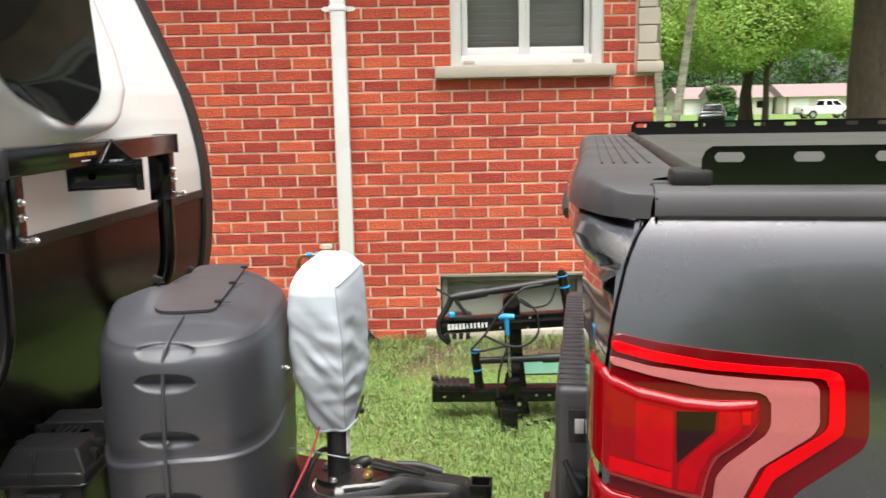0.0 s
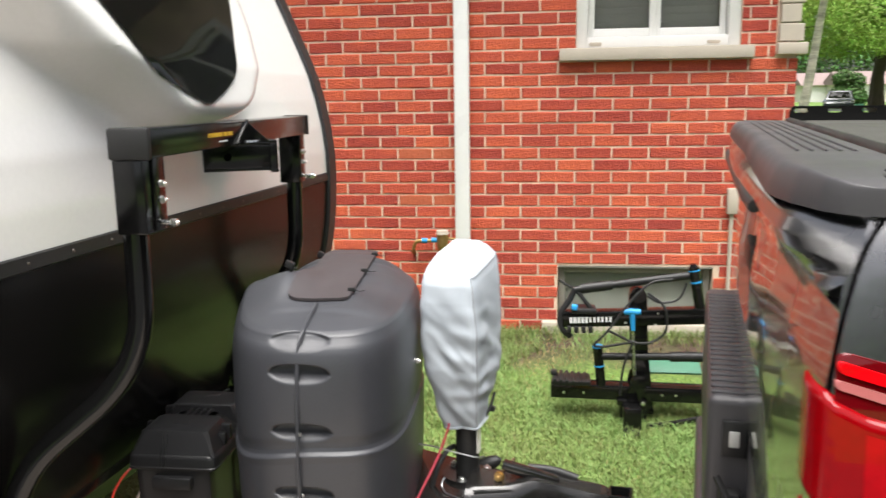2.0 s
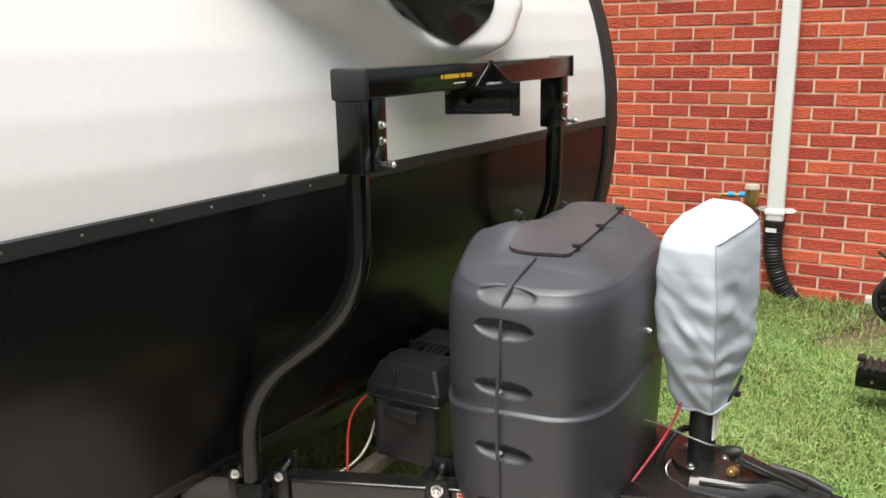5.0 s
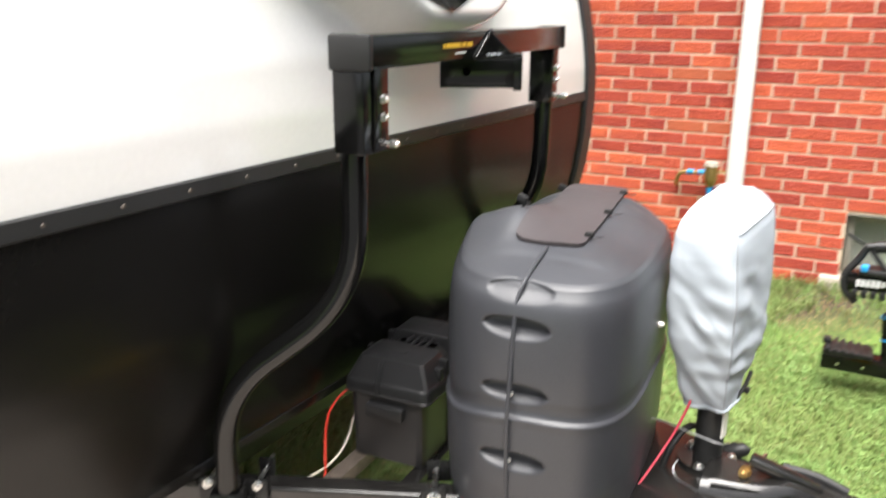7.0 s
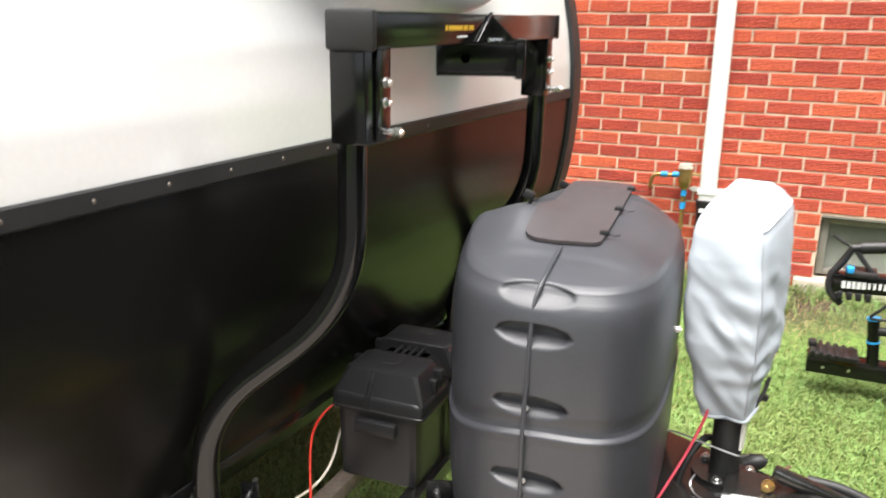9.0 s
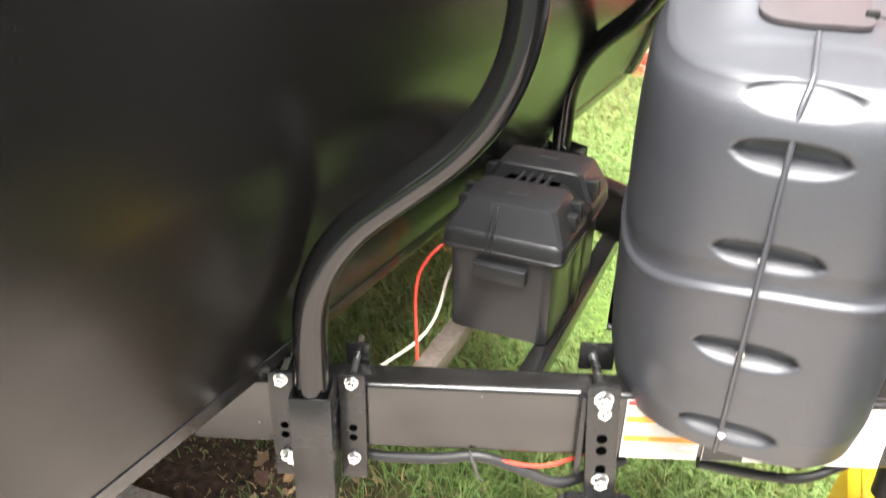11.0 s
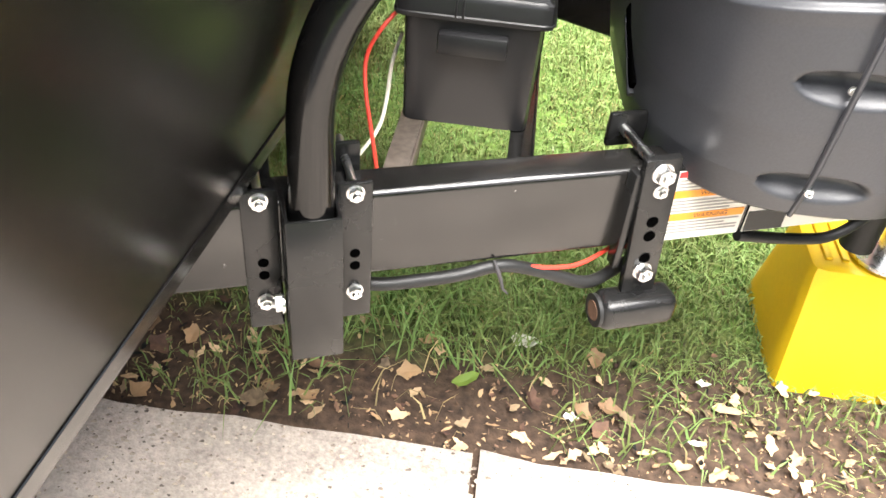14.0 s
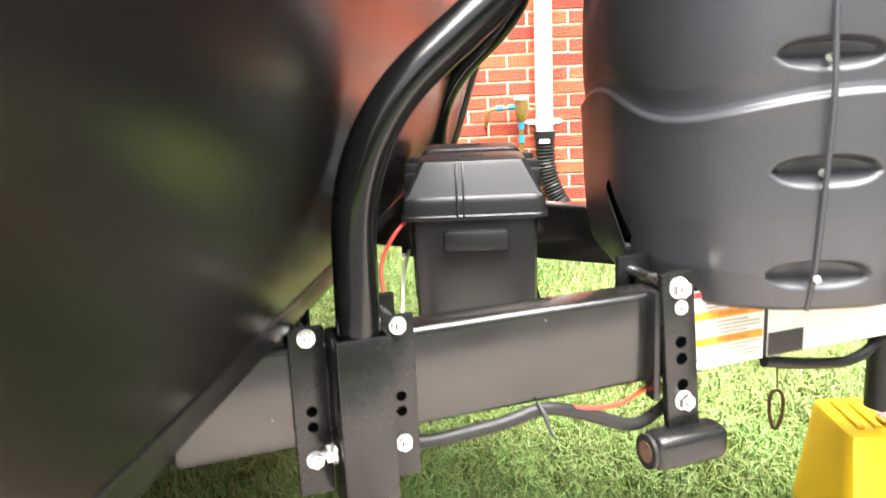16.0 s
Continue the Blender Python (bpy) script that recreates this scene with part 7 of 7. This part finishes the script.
def build_grass(name, count, x0, x1, y0, y1, mat, height, width, seed, label, thin=1.0, patchy=False):
    rng = np.random.default_rng(seed)
    xs, ys = rng.uniform(x0, x1, count), rng.uniform(y0, y1, count)
    keep = []
    for i in range(count):
        d = 1 - bald(xs[i], ys[i])
        if patchy:
            d = (0.2 + 1.1 * smoothstep(-0.1, 0.45, noise.noise(Vector((xs[i] * 1.4, ys[i] * 1.4, 5.5))))) * (0.5 + 0.5 * d)
        if rng.random() < d * thin:
            keep.append(i)
    xs, ys = xs[keep], ys[keep]
    n = len(xs)
    zs = np.array([ground_z(a, c) for a, c in zip(xs, ys)])
    patch = np.array([0.85 + 0.95 * noise.noise(Vector((a * 1.6, c * 1.6, 9.0))) for a, c in zip(xs, ys)])
    h = height * patch * rng.uniform(0.5, 1.35, n)
    h = np.where(ys > 4.85, h * 1.2, h)
    w = width * rng.uniform(0.7, 1.3, n)
    az, ln = rng.uniform(0, 6.283, n), rng.uniform(0.25, 1.35, n)
    tw = az + rng.uniform(-1.2, 1.2, n) + 1.57
    dx, dy, wx, wy = np.cos(az), np.sin(az), np.cos(tw) * w / 2, np.sin(tw) * w / 2
    b = np.stack([xs, ys, zs - 0.004], 1)
    sw = np.stack([wx, wy, np.zeros(n)], 1)
    mid = b + np.stack([dx * h * ln * 0.3, dy * h * ln * 0.3, h * 0.55], 1)
    tip = b + np.stack([dx * h * ln, dy * h * ln, h * (1 - 0.42 * ln)], 1)
    verts = np.stack([b - sw, b + sw, mid + sw * 0.8, mid - sw * 0.8, tip], 1).reshape(-1, 3)
    k = np.arange(n)[:, None] * 5
    quads = (k + np.array([[0, 1, 2, 3]])).tolist()
    tris = (k + np.array([[3, 2, 4]])).tolist()
    me = bpy.data.meshes.new(name)
    me.from_pydata(verts.tolist(), [], quads + tris)
    me.materials.append(M[mat])
    tagged(new(name, me), label, "grass", kind="stuff")


build_grass("grass", 200000, -2.4, 2.6, 1.72, 5.06, "grass_blade", 0.080, 0.0042, 1, "thick green lawn grass")
build_grass("grass_tall", 9000, -2.0, 0.4, 1.72, 3.0, "grass_blade", 0.085, 0.004, 2, "longer grass tufts beside the slab", 0.8)
build_grass("dry_grass", 36000, -2.2, 2.4, 1.72, 5.06, "dry_blade", 0.05, 0.0035, 3, "dry straw-coloured grass blades", 1.0, True)
build_grass("far_grass", 16000, 1.5, 7.5, 5.2, 14.0, "grass_blade", 0.09, 0.012, 4, "lawn grass beyond the house corner")


def leaf_shape(rng, size):
    """A curled dead leaf."""
    L, W = size, size * rng.uniform(0.28, 0.75)
    b = bmesh.new()
    curl = rng.uniform(0.1, 0.7)
    bend = rng.uniform(-0.35, 0.35)
    jag = rng.random() * 6
    rows = []
    for i in range(6):
        t = i / 5
        w = W * math.sin(math.pi * min(0.98, 0.06 + 0.9 * t)) * (1 + 0.30 * math.sin(t * 17 + jag)) * rng.uniform(0.75, 1.2)
        z = curl * L * (t - 0.5) ** 2
        rows.append([b.verts.new(((t - 0.5) * L + 0.06 * L * rng.uniform(-1, 1) * abs(s), s * w / 2 + bend * L * (t - 0.5) ** 2, z + curl * abs(s) * w * rng.uniform(0.1, 0.6))) for s in (-1, 0, 1)])
    for p, q in zip(rows, rows[1:]):
        for k in range(2):
            b.faces.new((p[k], p[k + 1], q[k + 1], q[k]))
    return b


def build_litter():
    rng = random.Random(21)
    kinds = []
    for k in range(8):
        kinds.append((mesh_from(leaf_shape(rng, rng.choice((0.012, 0.018, 0.026, 0.040)) * rng.uniform(0.8, 1.2)), "dead_leaf", "dead_leaf"), "brown curled dead leaf on the soil"))
    for k in range(4):
        kinds.append((mesh_from(leaf_shape(rng, rng.uniform(0.016, 0.040)), "pale_leaf", "pale_leaf"), "pale dry leaf on the soil"))
    done = 0
    while done < 270:
        x, y = rng.uniform(-1.5, 0.0), 1.70 + abs(rng.gauss(0, 0.17))
        if rng.random() > 0.25 + bald(x, y):
            continue
        me, label = rng.choice(kinds)
        ob = new("dead_leaf" if "brown" in label else "pale_leaf", me)
        ob.matrix_basis = pose(x, y, 0.006 + rng.uniform(0, 0.012), rng.uniform(-25, 25), rng.uniform(-25, 25), rng.uniform(0, 360))
        tagged(ob, label, "leaf", "fallen leaves")
        done += 1
    # a few pale scraps that stand out
    for x, y, s in ((-0.778, 1.970, 0.022), (-0.440, 1.925, 0.011), (-0.690, 1.800, 0.011), (-0.470, 1.780, 0.012), (-0.406, 1.870, 0.022), (-1.244, 1.735, 0.020)):
        b = leaf_shape(random.Random(round(x * 100)), s * 2.6)
        for v in b.verts:
            v.co.z += 0.35 * s * noise.noise(v.co * 90 + Vector((x, y, 0)) * 9)
        single("paper_scrap", b, "label_white" if s == 0.022 and x < -0.7 or s < 0.013 else "pale_leaf", "crumpled white paper scrap on the soil" if s < 0.013 or x < -0.7 and s == 0.022 else "pale dry scrap on the soil", "litter", pose(x, y, 0.018), "paper scraps")
    ob = new("green_leaf", mesh_from(leaf_shape(random.Random(5), 0.052), "green_leaf", "leaf"))
    ob.matrix_basis = pose(-0.883, 1.837, 0.03, 10, -10, 30)
    tagged(ob, "fresh pale green fallen leaf", "leaf")


build_litter()


def build_leaf_bits():
    """Small torn bits of leaf, bark and straw strewn over the bare soil."""
    rng = random.Random(33)
    verts, faces = [], []
    while len(faces) < 1500:
        x, y = rng.uniform(-1.55, 0.3), 1.70 + abs(rng.gauss(0, 0.20))
        patch = 0.5 + 0.9 * noise.noise(Vector((x * 5, y * 5, 2.0))) + 0.35 * smoothstep(-1.0, -0.4, x)
        if rng.random() > patch * (0.2 + bald(x, y)):
            continue
        r, a = rng.uniform(0.0015, 0.0065), rng.uniform(0, 6.28)
        slim = rng.uniform(0.15, 0.7)
        k = len(verts)
        n = rng.choice((3, 4, 5))
        tip = rng.uniform(-0.5, 0.5)
        for i in range(n):
            an = 2 * math.pi * i / n + rng.uniform(-0.4, 0.4)
            u, v = r * math.cos(an), r * slim * math.sin(an)
            verts.append((x + u * math.cos(a) - v * math.sin(a), y + u * math.sin(a) + v * math.cos(a), ground_z(x, y) + 0.009 + u * tip + rng.uniform(0, 0.002)))
        faces.append(tuple(range(k, k + n)))
    me = bpy.data.meshes.new("leaf_bits")
    me.from_pydata(verts, [], faces)
    me.materials.append(M["leaf_bit"])
    tagged(new("leaf_bits", me), "small torn bits of dry leaf on the soil", "litter", kind="stuff")


build_leaf_bits()


# ---- bricks, course by course, last ----
def brick_mesh(length, seed, height=COURSE - JOINT, mat="brick"):
    """A rough-faced brick, its front chipped and scored."""
    rng = random.Random(seed)
    b = bmesh.new()
    hx, hz, e = length / 2, height / 2, 0.004
    n = 5
    fr = [(-hx + e + (2 * hx - 2 * e) * i / n, -hz + e) for i in range(n)] + [(hx - e, -hz + e)] + [(hx - e - (2 * hx - 2 * e) * i / n, hz - e) for i in range(n)] + [(-hx + e, hz - e)]
    bk = [(-hx + 2 * hx * i / n, -hz) for i in range(n)] + [(hx, -hz)] + [(hx - 2 * hx * i / n, hz) for i in range(n)] + [(-hx, hz)]
    f = [b.verts.new((x + rng.uniform(-1, 1) * 0.0012, -0.0015 + rng.uniform(-1, 1) * 0.001, z + rng.uniform(-1, 1) * 0.0008)) for x, z in fr]
    m = [b.verts.new((x + rng.uniform(-1, 1) * 0.0012, 0.0022, z + rng.uniform(-1, 1) * 0.0016)) for x, z in bk]
    k = [b.verts.new((x, 0.05, z)) for x, z in bk]
    b.faces.new(f)
    for i in range(len(f)):
        j = (i + 1) % len(f)
        b.faces.new((f[i], m[i], m[j], f[j]))
        b.faces.new((m[i], k[i], k[j], m[j]))
    me = mesh_from(b, "brick", mat, smooth=False)
    return me


def build_bricks(root):
    rng = random.Random(77)
    X0, X1, Z0 = -2.573, 1.335, 0.0435
    full = [brick_mesh(LONG - JOINT, s) for s in range(6)]
    half = [brick_mesh((LONG - JOINT * 2) / 2, 20 + s) for s in range(3)]
    orange = [brick_mesh(LONG - JOINT, 40 + s, mat="brick_orange") for s in range(2)]
    rest_v, rest_f = [], []
    near = 0

    def place(xc, zc, length):
        nonlocal near
        lo, hi = xc - length / 2, xc + length / 2
        for h in HOLES:
            top = h[3] + 0.002
            bot = h[2] + (0.055 if h[2] < 1 else 0.0)
            if zc + 0.03 > bot and zc - 0.03 < top:
                if lo < h[1] and hi > h[0]:
                    if lo >= h[0] and hi <= h[1]:
                        return
                    if lo < h[0] < hi:
                        hi = h[0] - 0.004
                    elif lo < h[1] < hi:
                        lo = h[1] + 0.004
        if hi > 1.20 and zc > 1.75:
            hi = min(hi, 1.212)
        hi = min(hi, X1)
        ln = hi - lo
        if ln < 0.03:
            return
        xc = (lo + hi) / 2
        is_or = (abs(zc - 1.235) < 0.04 and -0.95 < xc < -0.62) or (abs(zc - 0.95) < 0.04 and -1.0 < xc < -0.6) or rng.random() < 0.012
        if near < 299 and -1.05 < xc < 0.62 and zc < 2.15:
            near += 1
            if abs(ln - (LONG - JOINT)) < 0.004:
                me = rng.choice(orange if is_or else full)
            elif abs(ln - (LONG - JOINT * 2) / 2) < 0.004:
                me = rng.choice(half)
            else:
                me = brick_mesh(ln, rng.randrange(9999))
            ob = new("brick", me)
            ob.parent = root
            ob.matrix_parent_inverse = Matrix.Translation(-Vector(root["base"]))
            ob.matrix_basis = Matrix.Translation((xc, WALL_Y + rng.uniform(-0.0015, 0.0015), zc))
        else:
            me = brick_mesh(ln, rng.randrange(9999))
            k = len(rest_v)
            rest_v.extend([(v.co.x + xc, v.co.y + WALL_Y, v.co.z + zc) for v in me.vertices])
            rest_f.extend([tuple(i + k for i in p.vertices) for p in me.polygons])
            bpy.data.meshes.remove(me)

    row = 0
    z = Z0
    while z < 2.75:
        zc = z + COURSE / 2
        x = X0 + (0 if row % 2 else LONG / 2)
        while x < X1:
            place(x + LONG / 2 - JOINT / 2, zc, LONG - JOINT)
            x += LONG
        z += COURSE
        row += 1
    me = bpy.data.meshes.new("brickwork")
    me.from_pydata(rest_v, [], rest_f)
    me.materials.append(M["brick_far"])
    ob = new("brickwork", me)
    ob.parent = root
    ob.matrix_parent_inverse = Matrix.Translation(-Vector(root["base"]))
    tagged(ob, "red brickwork courses", kind="stuff")


build_bricks(HOUSE)
